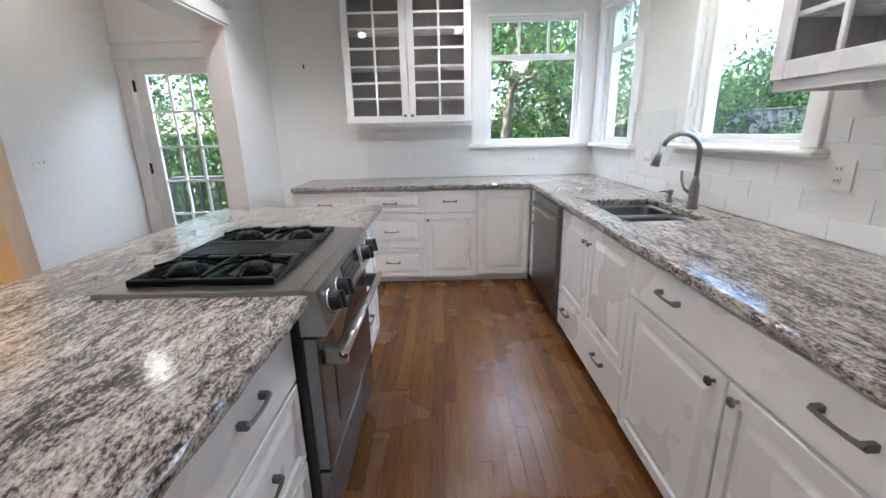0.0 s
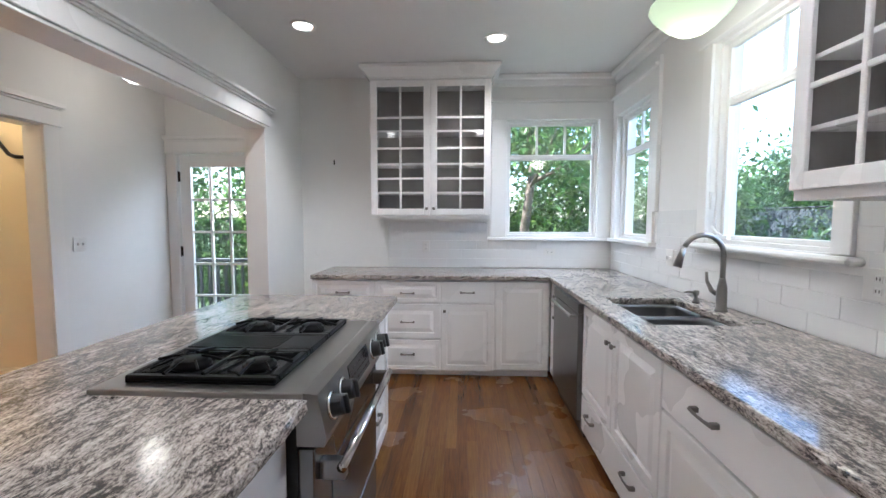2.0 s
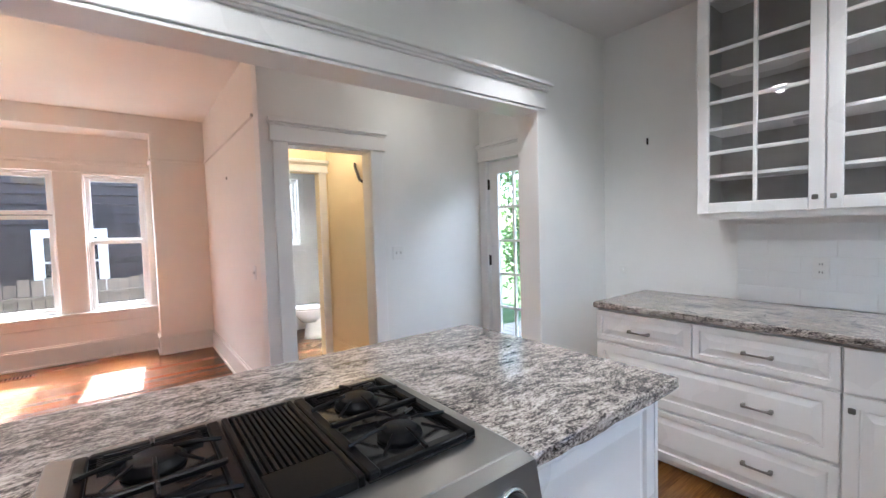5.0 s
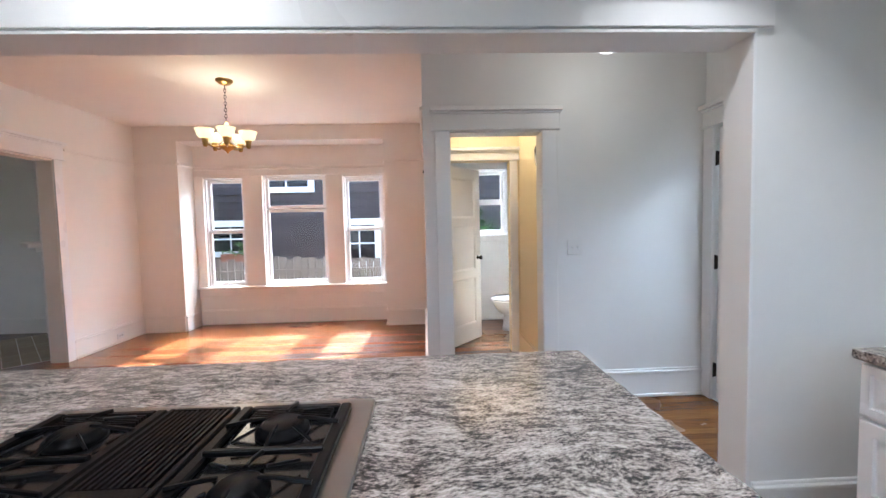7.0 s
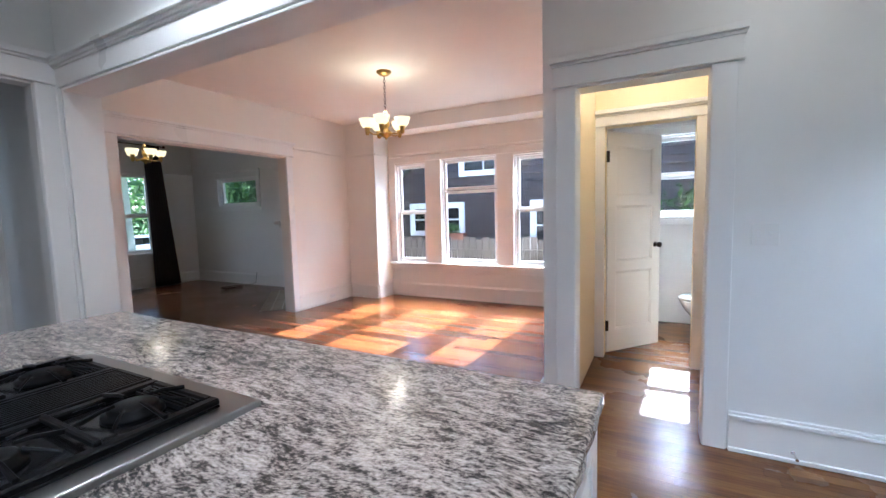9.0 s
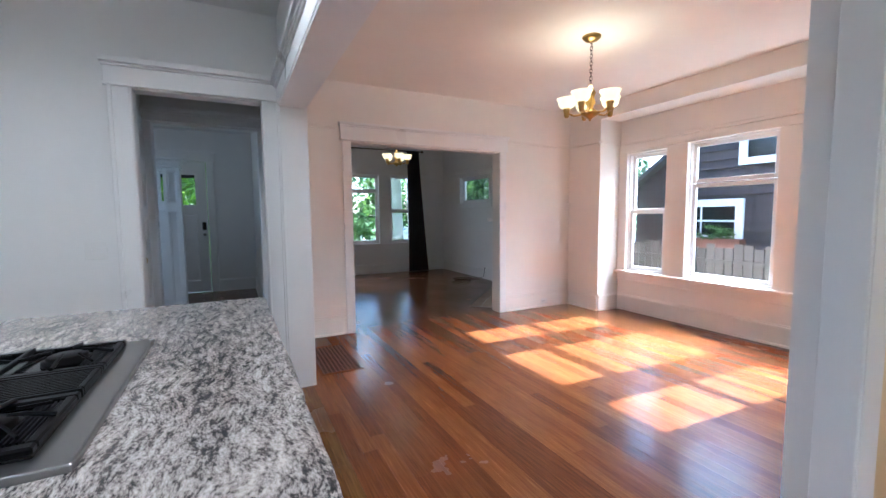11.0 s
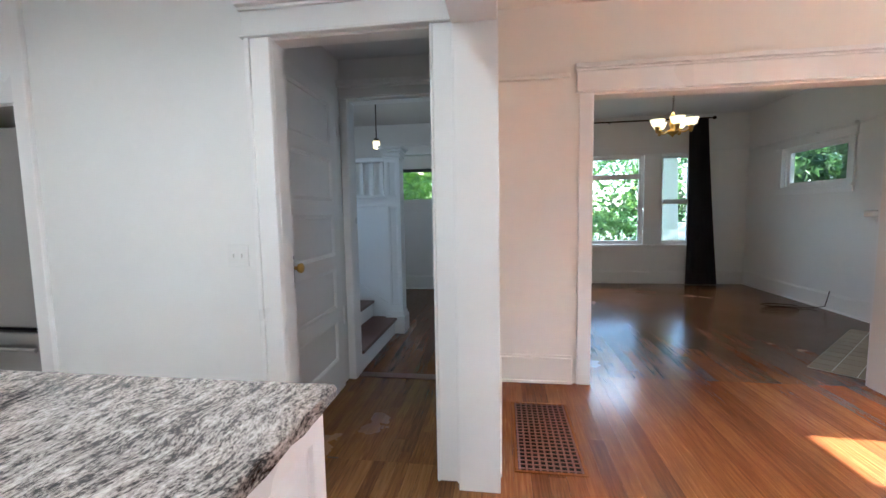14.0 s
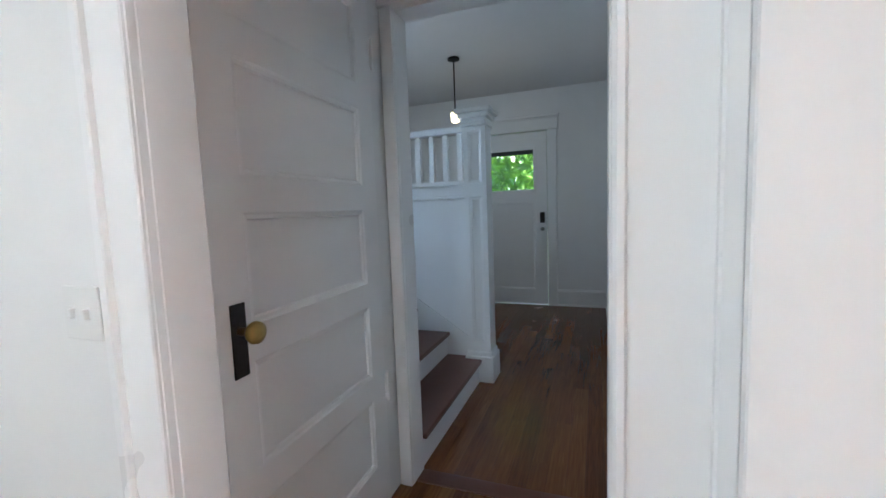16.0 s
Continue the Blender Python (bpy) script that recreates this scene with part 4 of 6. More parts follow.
part("kick_plate", boxes((0.004, w - 0.004, 0.02, 0.05, 0.0, 0.088)), BLACK, dw)


def slab(name, rows, material, label, r=0.012):
    """A stone worktop of butted boxes with an eased, slightly chiselled edge."""
    bm = bmesh.new()
    for q in rows:
        box(bm, *q)
    bmesh.ops.remove_doubles(bm, verts=bm.verts, dist=0.0005)
    bm.verts.index_update()
    keyed = {}
    for f in list(bm.faces):
        keyed.setdefault(tuple(sorted(v.index for v in f.verts)), []).append(f)
    for fs in keyed.values():
        if len(fs) > 1:
            bmesh.ops.delete(bm, geom=fs, context="FACES_ONLY")
    for axis in (0, 1):
        lo, hi = min(v.co[axis] for v in bm.verts), max(v.co[axis] for v in bm.verts)
        for i in range(1, int((hi - lo) / 0.045)):
            at = [0.0, 0.0, 0.0]
            at[axis] = lo + i * 0.045
            no = [0.0, 0.0, 0.0]
            no[axis] = 1.0
            bmesh.ops.bisect_plane(bm, geom=bm.verts[:] + bm.edges[:] + bm.faces[:], plane_co=at, plane_no=no)
    edges = [e for e in bm.edges if len(e.link_faces) == 2 and e.calc_face_angle(0) > 0.5]
    bmesh.ops.bevel(bm, geom=edges, offset=r * 0.8, segments=2, affect="EDGES", profile=0.6)
    rng = random.Random(11)
    top = max(v.co.z for v in bm.verts)
    for v in bm.verts:
        if v.co.z < top - 0.001:
            v.co.x += rng.uniform(-0.0035, 0.0035)
            v.co.y += rng.uniform(-0.0035, 0.0035)
            v.co.z += rng.uniform(-0.002, 0.001)
    return tagged(part(name, bm, material, smooth=False), label, "worktop")


C0, C1 = 0.874, 0.912
SX0, SX1, SY0, SY1 = EX + 0.13, EX + 0.545, 2.36, 3.02     # sink cut-out
xe = EX - 0.02
slab("granite_worktop", [(-0.79, xe, 3.97, NW - 0.001, C0, C1)], STONE_N, "grey streaked granite worktop along the north wall")
slab("granite_worktop", [(xe, SX0, SY1, NW - 0.001, C0, C1), (SX0, SX1, SY1, NW - 0.001, C0, C1), (SX1, EW - 0.001, SY1, NW - 0.001, C0, C1), (xe, SX0, SY0, SY1, C0, C1), (SX1, EW - 0.001, SY0, SY1, C0, C1), (xe, SX0, E_END - 0.02, SY0, C0, C1), (SX0, SX1, E_END - 0.02, SY0, C0, C1), (SX1, EW - 0.001, E_END - 0.02, SY0, C0, C1)], STONE, "grey streaked granite worktop with an undermount sink cut-out")

# ---------------------------------------------------------------- sink, faucet
sk = thing("kitchen_sink", pose(0, 0, 0), "double-bowl stainless steel undermount sink in the granite worktop", "sink")


def bowl(x0, x1, y0, y1, z0, z1):
    bm = bmesh.new()
    prev = None
    for k, z in ((-0.012, z1), (0.0, z1), (0.004, z1 - 0.02), (0.008, z0 + 0.03), (0.03, z0 + 0.004), (0.05, z0)):
        pts = []
        n = 6
        r = 0.06
        cx = ((x1 - k - r, y1 - k - r, 0), (x0 + k + r, y1 - k - r, 90), (x0 + k + r, y0 + k + r, 180), (x1 - k - r, y0 + k + r, 270))
        for a, b, ang in cx:
            for i in range(n + 1):
                t = radians(ang + 90 * i / n)
                pts.append(bm.verts.new((a + r * math.cos(t), b + r * math.sin(t), z)))
        if prev:
            for i in range(len(pts)):
                bm.faces.new((prev[i], prev[(i + 1) % len(pts)], pts[(i + 1) % len(pts)], pts[i]))
        prev = pts
    bm.faces.new(prev)
    return bm


ym = (SY0 + SY1) / 2
part("bowl", bowl(SX0 + 0.004, SX1 - 0.004, ym + 0.014, SY1 - 0.004, 0.70, 0.872), STEEL_D, sk, smooth=True)
part("bowl", bowl(SX0 + 0.004, SX1 - 0.004, SY0 + 0.004, ym - 0.014, 0.70, 0.872), STEEL_D, sk, smooth=True)
part("divider", softboxes([(SX0, SX1, ym - 0.014, ym + 0.014, 0.74, 0.868)], 0.006, 2), STEEL_D, sk)
for yy in ((SY0 + ym) / 2, (SY1 + ym) / 2):
    part("drain", lathe([(0.045, 0.699), (0.045, 0.703), (0.03, 0.704), (0.028, 0.700)], 20, ((SX0 + SX1) / 2, yy, 0)), CHROME, sk, smooth=True)

FX, FY = SX1 + 0.065, 2.66
fa = thing("kitchen_faucet", pose(FX, FY, C1), "brushed nickel pull-down kitchen faucet with a high arched spout", "faucet")
part("base", lathe([(0.032, 0), (0.032, 0.01), (0.026, 0.018), (0.026, 0.075), (0.024, 0.13), (0.017, 0.16), (0.014, 0.18)], 20), NICKEL, fa, smooth=True)
arc = [(0, 0, 0.17), (0.0, 0, 0.27)] + [(-0.105 + 0.105 * math.cos(radians(a)), 0, 0.30 + 0.105 * math.sin(radians(a))) for a in range(0, 166, 12)]
part("spout", tube(arc, 0.0135, 14), NICKEL, fa, smooth=True)
part("spray_head", tube([(-0.206, 0, 0.335), (-0.222, 0, 0.285), (-0.236, 0, 0.235)], [0.0145, 0.018, 0.023], 14), NICKEL, fa, smooth=True)
part("lever", tube([(0.0, 0.015, 0.085), (-0.02, 0.055, 0.10), (-0.03, 0.085, 0.15), (-0.032, 0.09, 0.20)], [0.018, 0.013, 0.009, 0.008], 12), NICKEL, fa, smooth=True)
sd = thing("soap_dispenser", pose(FX - 0.01, FY + 0.22, C1), "short brushed nickel soap dispenser beside the faucet", "soap dispenser")
part("body", lathe([(0.02, 0), (0.02, 0.012), (0.011, 0.02), (0.011, 0.045), (0.017, 0.05), (0.017, 0.072), (0.01, 0.076)], 16), NICKEL, sd, smooth=True)
part("nozzle", tube([(0, 0, 0.062), (-0.04, 0.01, 0.066), (-0.062, 0.015, 0.058)], [0.008, 0.006, 0.005], 10), NICKEL, sd, smooth=True)
tagged(part("air_switch", lathe([(0.026, C1), (0.026, C1 + 0.006), (0.018, C1 + 0.010), (0.017, C1 + 0.008)], 20, (FX + 0.015, FY - 0.26, 0)), NICKEL, smooth=True), "flat round dark metal button in the worktop", "sink button")

# ---------------------------------------------------------------- island
IX0, IX1, IY0, IY1 = -0.885, 0.137, 0.79, 3.008
RY0, RY1, RX0, RX1 = 1.49, 2.296, -0.473, 0.10
slab("island_worktop", [(IX0, RX0, RY1, IY1, C0, C1), (RX0, IX1, RY1, IY1, C0, C1), (IX0, RX0, RY0, RY1, C0, C1), (IX0, RX0, IY0, RY0, C0, C1), (RX0, IX1, IY0, RY0, C0, C1)], STONE, "grey streaked granite island worktop with rough chiselled edges")
IF = IX1 - 0.062
ib = lambda y: pose(IF, y, 0, 0, 0, 90)
w = RY0 - IY0 - 0.035
cabinet("island_cabinet", ib(IY0 + 0.03), w, 0.07, 0.872, 0.44, [("plain_drawer", 0, w, 0.635, 0.866, [(w * 0.56, 0.75, "pull")]), ("drawer", 0, w, 0.35, 0.63, [(w * 0.56, 0.50, "pull")]), ("drawer", 0, w, 0.06, 0.345, [(w * 0.56, 0.21, "pull")])], "white island cabinet with drawers beside the range")
w = IY1 - RY1 - 0.04
cabinet("island_cabinet", ib(RY1 + 0.006), w, 0.07, 0.872, 0.44, [("drawer", 0, w, 0.38, 0.866, []), ("drawer", 0, w, 0.06, 0.375, [(w * 0.45, 0.30, "pull")])], "white island cabinet at the open end of the island")
tagged(part("island_end_panel", turned(raised(IX1 - IX0 - 0.07, 0.79, 0.08), pose(IF, IY1 - 0.032, 0.08, 0, 0, 180)), LACQUER), "white raised end panel of the island", "cabinet panel")
tagged(part("island_end_panel", turned(raised(IX1 - IX0 - 0.07, 0.79, 0.08), pose(IX0 + 0.035, IY0 + 0.03, 0.08)), LACQUER), "white raised end panel of the island", "cabinet panel")
yy = IY0 + 0.03
for i in range(3):
    a, b = (0, 0.394, 1.02)[i], (0.394, 1.02, 2.158)[i]
    w = b - a
    if i == 0:
        fr = [("door", 0, w, 0.06, 0.855, [(0.079, 0.765, "knob")])]
    elif i == 1:
        fr = [("door", 0, w / 2, 0.06, 0.855, [(w / 2 - 0.03, 0.765, "knob")]), ("door", w / 2, w, 0.06, 0.855, [(w - 0.096, 0.765, "knob")])]
    else:
        fr = [("door", 0, w / 2, 0.06, 0.855, [(w / 2 - 0.03, 0.765, "knob")]), ("door", w / 2, w, 0.06, 0.855, [(w / 2 + 0.03, 0.765, "knob")])]
    cabinet("island_cabinet", pose(IX0 + 0.03, yy + b, 0, 0, 0, -90), w, 0.07, 0.872, 0.42, fr, "white island cabinet with raised-panel doors and small knobs")

# ---------------------------------------------------------------- range
rg = thing("range", pose(0, 0, 0), "stainless steel gas range with downdraft grille set in the island", "range")
part("oven_body", boxes((-0.40, 0.10, RY0 + 0.006, RY1 - 0.006, 0.03, 0.868)), BLACK, rg)
part("cooktop", softboxes([(RX0 - 0.012, RX1 + 0.02, RY0 - 0.006, RY1 + 0.006, 0.900, 0.926)], 0.004, 2), STEEL, rg, "brushed steel cooktop surround")
# control panel, leaning back
cp = bmesh.new()
for yq in (RY0 + 0.002, RY1 - 0.002):
    for p in ((0.10, 0.925), (0.160, 0.921), (0.182, 0.80), (0.176, 0.775), (0.10, 0.775)):
        cp.verts.new((p[0], yq, p[1]))
cp.verts.ensure_lookup_table()
for i in range(5):
    j = (i + 1) % 5
    cp.faces.new((cp.verts[i], cp.verts[j], cp.verts[j + 5], cp.verts[i + 5]))
cp.faces.new([cp.verts[i] for i in range(5)])
cp.faces.new([cp.verts[i] for i in (9, 8, 7, 6, 5)])
panel = part("control_panel", cp, STEEL, rg)
tilt = math.degrees(math.atan2(0.022, 0.121))
face = lambda y, u: Matrix.Translation((0.171 - 0.022 * u, y, 0.8605 + 0.121 * u)) @ pose(0, 0, 0, 0, -tilt, 0)
for yk in (RY0 + 0.085, RY0 + 0.195, RY1 - 0.195, RY1 - 0.085):
    kb = part("knob", turned(join(lathe([(0.032, 0.006), (0.030, 0.036), (0.026, 0.040), (0.004, 0.041)], 20, axis="x"), softboxes([(0.036, 0.052, -0.007, 0.007, -0.029, 0.029)], 0.003, 1)), face(yk, -0.05)), BLACK, panel, "black control knob")
    part("knob_ring", turned(lathe([(0.041, 0.0), (0.041, 0.006), (0.035, 0.009), (0.033, 0.006)], 24, axis="x"), face(yk, -0.05)), CHROME, panel, "polished knob ring", True)
ymid = (RY0 + RY1) / 2
disp = part("display", turned(softboxes([(0, 0.004, -0.13, 0.13, -0.042, 0.042)], 0.0015, 1), face(ymid, 0)), ENAMEL, panel, "black glass display with key legends")
LEGEND = mat("key_legend_print", (0.022, 0.006, 0.005), 0.6)
LEGEND_G = mat("grey_legend_print", (0.03, 0.03, 0.03), 0.6)
for i in range(7):
    for j in range(3):
        part("key_legend", turned(boxes((0.0042, 0.0047, -0.115 + i * 0.036, -0.095 + i * 0.036, -0.03 + j * 0.022, -0.024 + j * 0.022)), face(ymid, 0)), LEGEND if (i + j) % 3 else LEGEND_G, disp)
od = part("oven_door", softboxes([(0.10, 0.148, RY0 + 0.006, RY1 - 0.006, 0.285, 0.765)], 0.006, 2), STEEL_M, rg, "brushed stainless oven door")
part("oven_window", softboxes([(0.147, 0.151, RY0 + 0.15, RY1 - 0.15, 0.37, 0.64)], 0.002, 1), ENAMEL, od, "black oven window")
for i in range(14):
    part("vent_slot", boxes((0.1475, 0.1495, RY0 + 0.08 + i * 0.048, RY0 + 0.115 + i * 0.048, 0.742, 0.748)), SLOT, od)
hz, hx = 0.70, 0.215
part("handle", tube([(hx, RY0 + 0.03, hz), (hx, RY1 - 0.03, hz)], 0.0145, 16), CHROME, od, "polished tubular handle", True)
for yk in (RY0 + 0.06, RY1 - 0.06):
    part("handle_bracket", softboxes([(0.147, hx + 0.006, yk - 0.018, yk + 0.018, hz - 0.045, hz + 0.012)], 0.006, 2), STEEL, od)
dr = part("storage_drawer", softboxes([(0.10, 0.146, RY0 + 0.006, RY1 - 0.006, 0.09, 0.275)], 0.006, 2), STEEL_M, rg, "brushed stainless storage drawer")
part("drawer_recess", softboxes([(0.144, 0.149, ymid - 0.12, ymid + 0.12, 0.235, 0.258)], 0.002, 1), BLACK, dr)
part("kick_plate", boxes((0.06, 0.10, RY0 + 0.01, RY1 - 0.01, 0.0, 0.085)), BLACK, rg)


def burner_bay(y0, y1):
    x0, x1 = RX0 + 0.055, RX1 - 0.075
    pan = part("burner_pan", softboxes([(x0, x1, y0, y1, 0.924, 0.932)], 0.003, 1), ENAMEL, rg, "black enamel burner pan")
    part("rim", softboxes([(x0, x1, y0, y0 + 0.026, 0.930, 0.947), (x0, x1, y1 - 0.026, y1, 0.930, 0.947), (x0, x0 + 0.02, y0 + 0.026, y1 - 0.026, 0.930, 0.947), (x1 - 0.026, x1, y0 + 0.026, y1 - 0.026, 0.930, 0.947)], 0.004, 1), IRON, pan)
    xm, yc = (x0 + x1) / 2, (y0 + y1) / 2
    part("cross_bar", softboxes([(xm - 0.007, xm + 0.007, y0 + 0.016, y1 - 0.016, 0.942, 0.956)], 0.003, 1), IRON, pan)
    for xb, r in (((x0 + xm) / 2, 0.047), ((x1 + xm) / 2, 0.041)):
        part("burner_cap", lathe([(r + 0.012, 0.932), (r + 0.010, 0.942), (r, 0.945), (r, 0.952), (r - 0.006, 0.955)], 24, (xb, yc, 0)), IRON, pan, "cast iron burner cap", True)
        for a in range(0, 360, 90):
            c, s = math.cos(radians(a)), math.sin(radians(a))
            e = ((x1 - x0) / 4 - 0.004) if a % 180 == 0 else ((y1 - y0) / 2 - 0.01)
            rows = [(xb + c * 0.034, yc + s * 0.034, 0.964), (xb + c * 0.06, yc + s * 0.06, 0.962), (xb + c * e, yc + s * e, 0.950)]
            part("grate_finger", tube(rows, [0.0035, 0.0045, 0.0055], 6), IRON, pan)
        for a in (45, 135, 225, 315):
            c, s = math.cos(radians(a)), math.sin(radians(a))
            part("grate_finger", tube([(xb + c * 0.05, yc + s * 0.05, 0.962), (xb + c * 0.105, yc + s * 0.115, 0.948)], 0.0036, 6), IRON, pan)
    for i in range(5):
        part("pan_slot", boxes((x0 + 0.022 + i * 0.009, x0 + 0.026 + i * 0.009, y0 + 0.04, y1 - 0.04, 0.934, 0.944)), IRON, pan)


ga, gb = ymid - 0.085, ymid + 0.085
burner_bay(RY0 + 0.045, ga - 0.006)
burner_bay(gb + 0.006, RY1 - 0.045)
gp_ = part("downdraft_frame", softboxes([(RX0 + 0.055, RX1 - 0.075, ga, ga + 0.014, 0.924, 0.948), (RX0 + 0.055, RX1 - 0.075, gb - 0.014, gb, 0.924, 0.948), (RX1 - 0.20, RX1 - 0.075, ga + 0.014, gb - 0.014, 0.924, 0.947), (RX0 + 0.055, RX0 + 0.07, ga + 0.014, gb - 0.014, 0.924, 0.948), (RX0 + 0.07, RX1 - 0.2, ga + 0.014, gb - 0.014, 0.924, 0.929)], 0.003, 1), IRON, rg, "black downdraft vent")
for i in range(11):
    yv = ga + 0.024 + i * (gb - ga - 0.048) / 10
    part("vent_slat", boxes((RX0 + 0.07, RX1 - 0.20, yv - 0.0032, yv + 0.0032, 0.931, 0.947)), IRON, gp_)
for xv in (RX0 + 0.19, RX0 + 0.30):
    part("vent_slat", boxes((xv - 0.003, xv + 0.003, ga + 0.014, gb - 0.014, 0.9295, 0.941)), IRON, gp_)


# ---------------------------------------------------------------- glazed wall cabinets
def wall_cabinet(name, m, w, h, depth, ndoors, shelves, rows_, cols, label, crown=True):
    root = thing(name, m, label, "wall cabinet")
    part("body", boxes((0, 0.018, 0.02, depth, 0, h), (w - 0.018, w, 0.02, depth, 0, h), (0.018, w - 0.018, 0.02, depth, 0, 0.018), (0.018, w - 0.018, 0.02, depth, h - 0.018, h), (0.018, w - 0.018, depth - 0.008, depth, 0.018, h - 0.018)), LACQUER, root)
    # thin sheets over the white boards, their dark colour standing for inner shade
    part("lining", boxes((0.0185, 0.02, 0.022, depth - 0.009, 0.0185, h - 0.0185), (w - 0.02, w - 0.0185, 0.022, depth - 0.009, 0.0185, h - 0.0185), (0.02, w - 0.02, depth - 0.010, depth - 0.0085, 0.0185, h - 0.0185)), CAB_SHADE, root, "grey-beige lining, darkened for the shade inside")
    part("light_rail", boxes((0, w, 0.022, 0.045, -0.03, 0.0), (0, 0.02, 0.045, depth, -0.03, 0), (w - 0.02, w, 0.045, depth, -0.03, 0)), LACQUER, root)
    for z in shelves:
        part("shelf", softboxes([(0.021, w - 0.021, 0.045, depth - 0.012, z - 0.009, z + 0.009)], 0.002, 1), LACQUER, root)
    if ndoors == 2:
        part("stile", boxes((w / 2 - 0.02, w / 2 + 0.02, 0.021, 0.04, 0.018, h - 0.018)), LACQUER, root)
    dwid = w / ndoors
    for i in range(ndoors):
        x0, rim = i * dwid + 0.003, 0.06
        ww, hh = dwid - 0.006, h - 0.01
        iw, ih = ww - 2 * rim, hh - 2 * rim
        bars = [(x0 + rim + iw * (c + 1) / cols - 0.010, x0 + rim + iw * (c + 1) / cols + 0.010, 0.002, 0.018, 0.005 + rim, 0.005 + hh - rim) for c in range(cols - 1)]
        bars += [(x0 + rim, x0 + ww - rim, 0.003, 0.017, 0.005 + rim + ih * (c + 1) / rows_ - 0.010, 0.005 + rim + ih * (c + 1) / rows_ + 0.010) for c in range(rows_ - 1)]
        d = part("door", softboxes([(x0, x0 + rim, 0, 0.02, 0.005, 0.005 + hh), (x0 + ww - rim, x0 + ww, 0, 0.02, 0.005, 0.005 + hh), (x0 + rim, x0 + ww - rim, 0, 0.02, 0.005, 0.005 + rim), (x0 + rim, x0 + ww - rim, 0, 0.02, 0.005 + hh - rim, 0.005 + hh)], 0.003, 1), LACQUER, root)
        for q in bars:
            part("glazing_bar", softboxes([q], 0.003, 1), LACQUER, d)
        pn = part("pane", boxes((x0 + rim - 0.008, x0 + ww - rim + 0.008, 0.0085, 0.0115, rim - 0.003, 0.005 + hh - rim + 0.008)), GLASS, d, "clear glass")
        pn.visible_shadow = False
        kx = x0 + ww - 0.03 if i % 2 == 0 else x0 + 0.03
        part("knob", turned(knob(), pose(kx, 0, 0.065)), PEWTER, d, "dark pewter knob")
    if crown:
        cr_ = bmesh.new()
        prev = None
        for out, z in ((0.004, h), (0.012, h + 0.008), (0.012, h + 0.022), (0.022, h + 0.034), (0.042, h + 0.058), (0.07, h + 0.082), (0.082, h + 0.09), (0.082, h + 0.118)):
            ring = [cr_.verts.new(p) for p in ((-out, -out, z), (w + out, -out, z), (w + out, depth - 0.001, z), (-out, depth - 0.001, z))]
            if prev:
                for k in range(4):
                    cr_.faces.new((prev[k], prev[(k + 1) % 4], ring[(k + 1) % 4], ring[k]))
            else:
                cr_.faces.new(ring)
            prev = ring
        cr_.faces.new(prev)
        part("crown", cr_, LACQUER, root, "flared crown moulding")
    return root


UH = 1.25
wall_cabinet("wall_cabinet", pose(-0.318, 4.305, 1.435), 1.122, UH, NW - 4.305, 2, [0.217, 0.485, 0.79], 4, 2, "white wall cabinet with two glazed grid doors and empty shelves")
uy = 1.947
wall_cabinet("wall_cabinet", pose(1.69, uy, 1.492, 0, 0, -90), 1.0, UH, EW - 1.69, 2, [UH * 0.17, UH * 0.36, UH * 0.6], 4, 2, "white wall cabinet with glazed doors beside the sink window")

# ---------------------------------------------------------------- refrigerator
fr = thing("refrigerator", pose(1.30, -0.275, 0), "stainless steel refrigerator built into a white niche", "refrigerator")
part("body", boxes((0, 0.72, -0.62, -0.05, 0.02, 1.86)), BLACK, fr)
for z0, z1 in ((0.70, 1.85), (0.06, 0.67)):
    d = part("door", softboxes([(0.004, 0.716, -0.045, 0.02, z0, z1)], 0.01, 2), STEEL, fr, "stainless door")
    zh = z1 - 0.09 if z0 < 0.5 else None
    part("handle", tube([(0.06, 0.06, zh), (0.66, 0.06, zh)], 0.012, 12) if zh else tube([(0.64, 0.06, 0.80), (0.64, 0.06, 1.55)], 0.012, 12), STEEL, d)
part("feet", boxes((0.03, 0.69, -0.5, -0.05, 0.0, 0.02)), BLACK, fr)
fc = thing("over_fridge_cabinet", pose(1.29, SW, 1.95), "white cupboard above the refrigerator", "cabinet")
part("body", boxes((0.0, 0.73, -0.60, -0.002, 0, 0.64)), LACQUER, fc)
part("door", turned(raised(0.72, 0.62), pose(0.725, -0.002, 0.01, 0, 0, 180)), LACQUER, fc)
trim("trim_fridge_niche", [(1.20, 1.285, SW, SW + 0.03, 0, 2.75)], "white painted upright beside the refrigerator")


# ---------------------------------------------------------------- lamps
def recessed(x, y, spread):
    r = thing("recessed_light", pose(x, y, CK), "lit recessed ceiling light with a white ring", "ceiling light", "kitchen ceiling lights")
    part("ring", lathe([(0.095, -0.001), (0.095, -0.008), (0.075, -0.010), (0.070, -0.001)], 28), TRIM, r, smooth=True)
    part("lens", lathe([(0.069, -0.001), (0.066, -0.005), (0.04, -0.007)], 24), LENS, r, "glowing lens", True)
    d = bpy.data.lights.new("recessed_lamp", "SPOT")
    d.energy, d.color, d.spot_size, d.spot_blend, d.shadow_soft_size = CAN, (1.0, 0.93, 0.83), radians(spread), 0.7, 0.06
    ob = new("recessed_lamp", d)
    ob.location = (x, y, CK - 0.03)


# southern two are unseen; one only completes the square, both brighten the south end
for x, y, spread in ((-0.628, 3.50, 105), (0.803, 3.765, 140), (-0.628, 1.45, 168), (0.803, 1.60, 168)):
    recessed(x, y, spread)


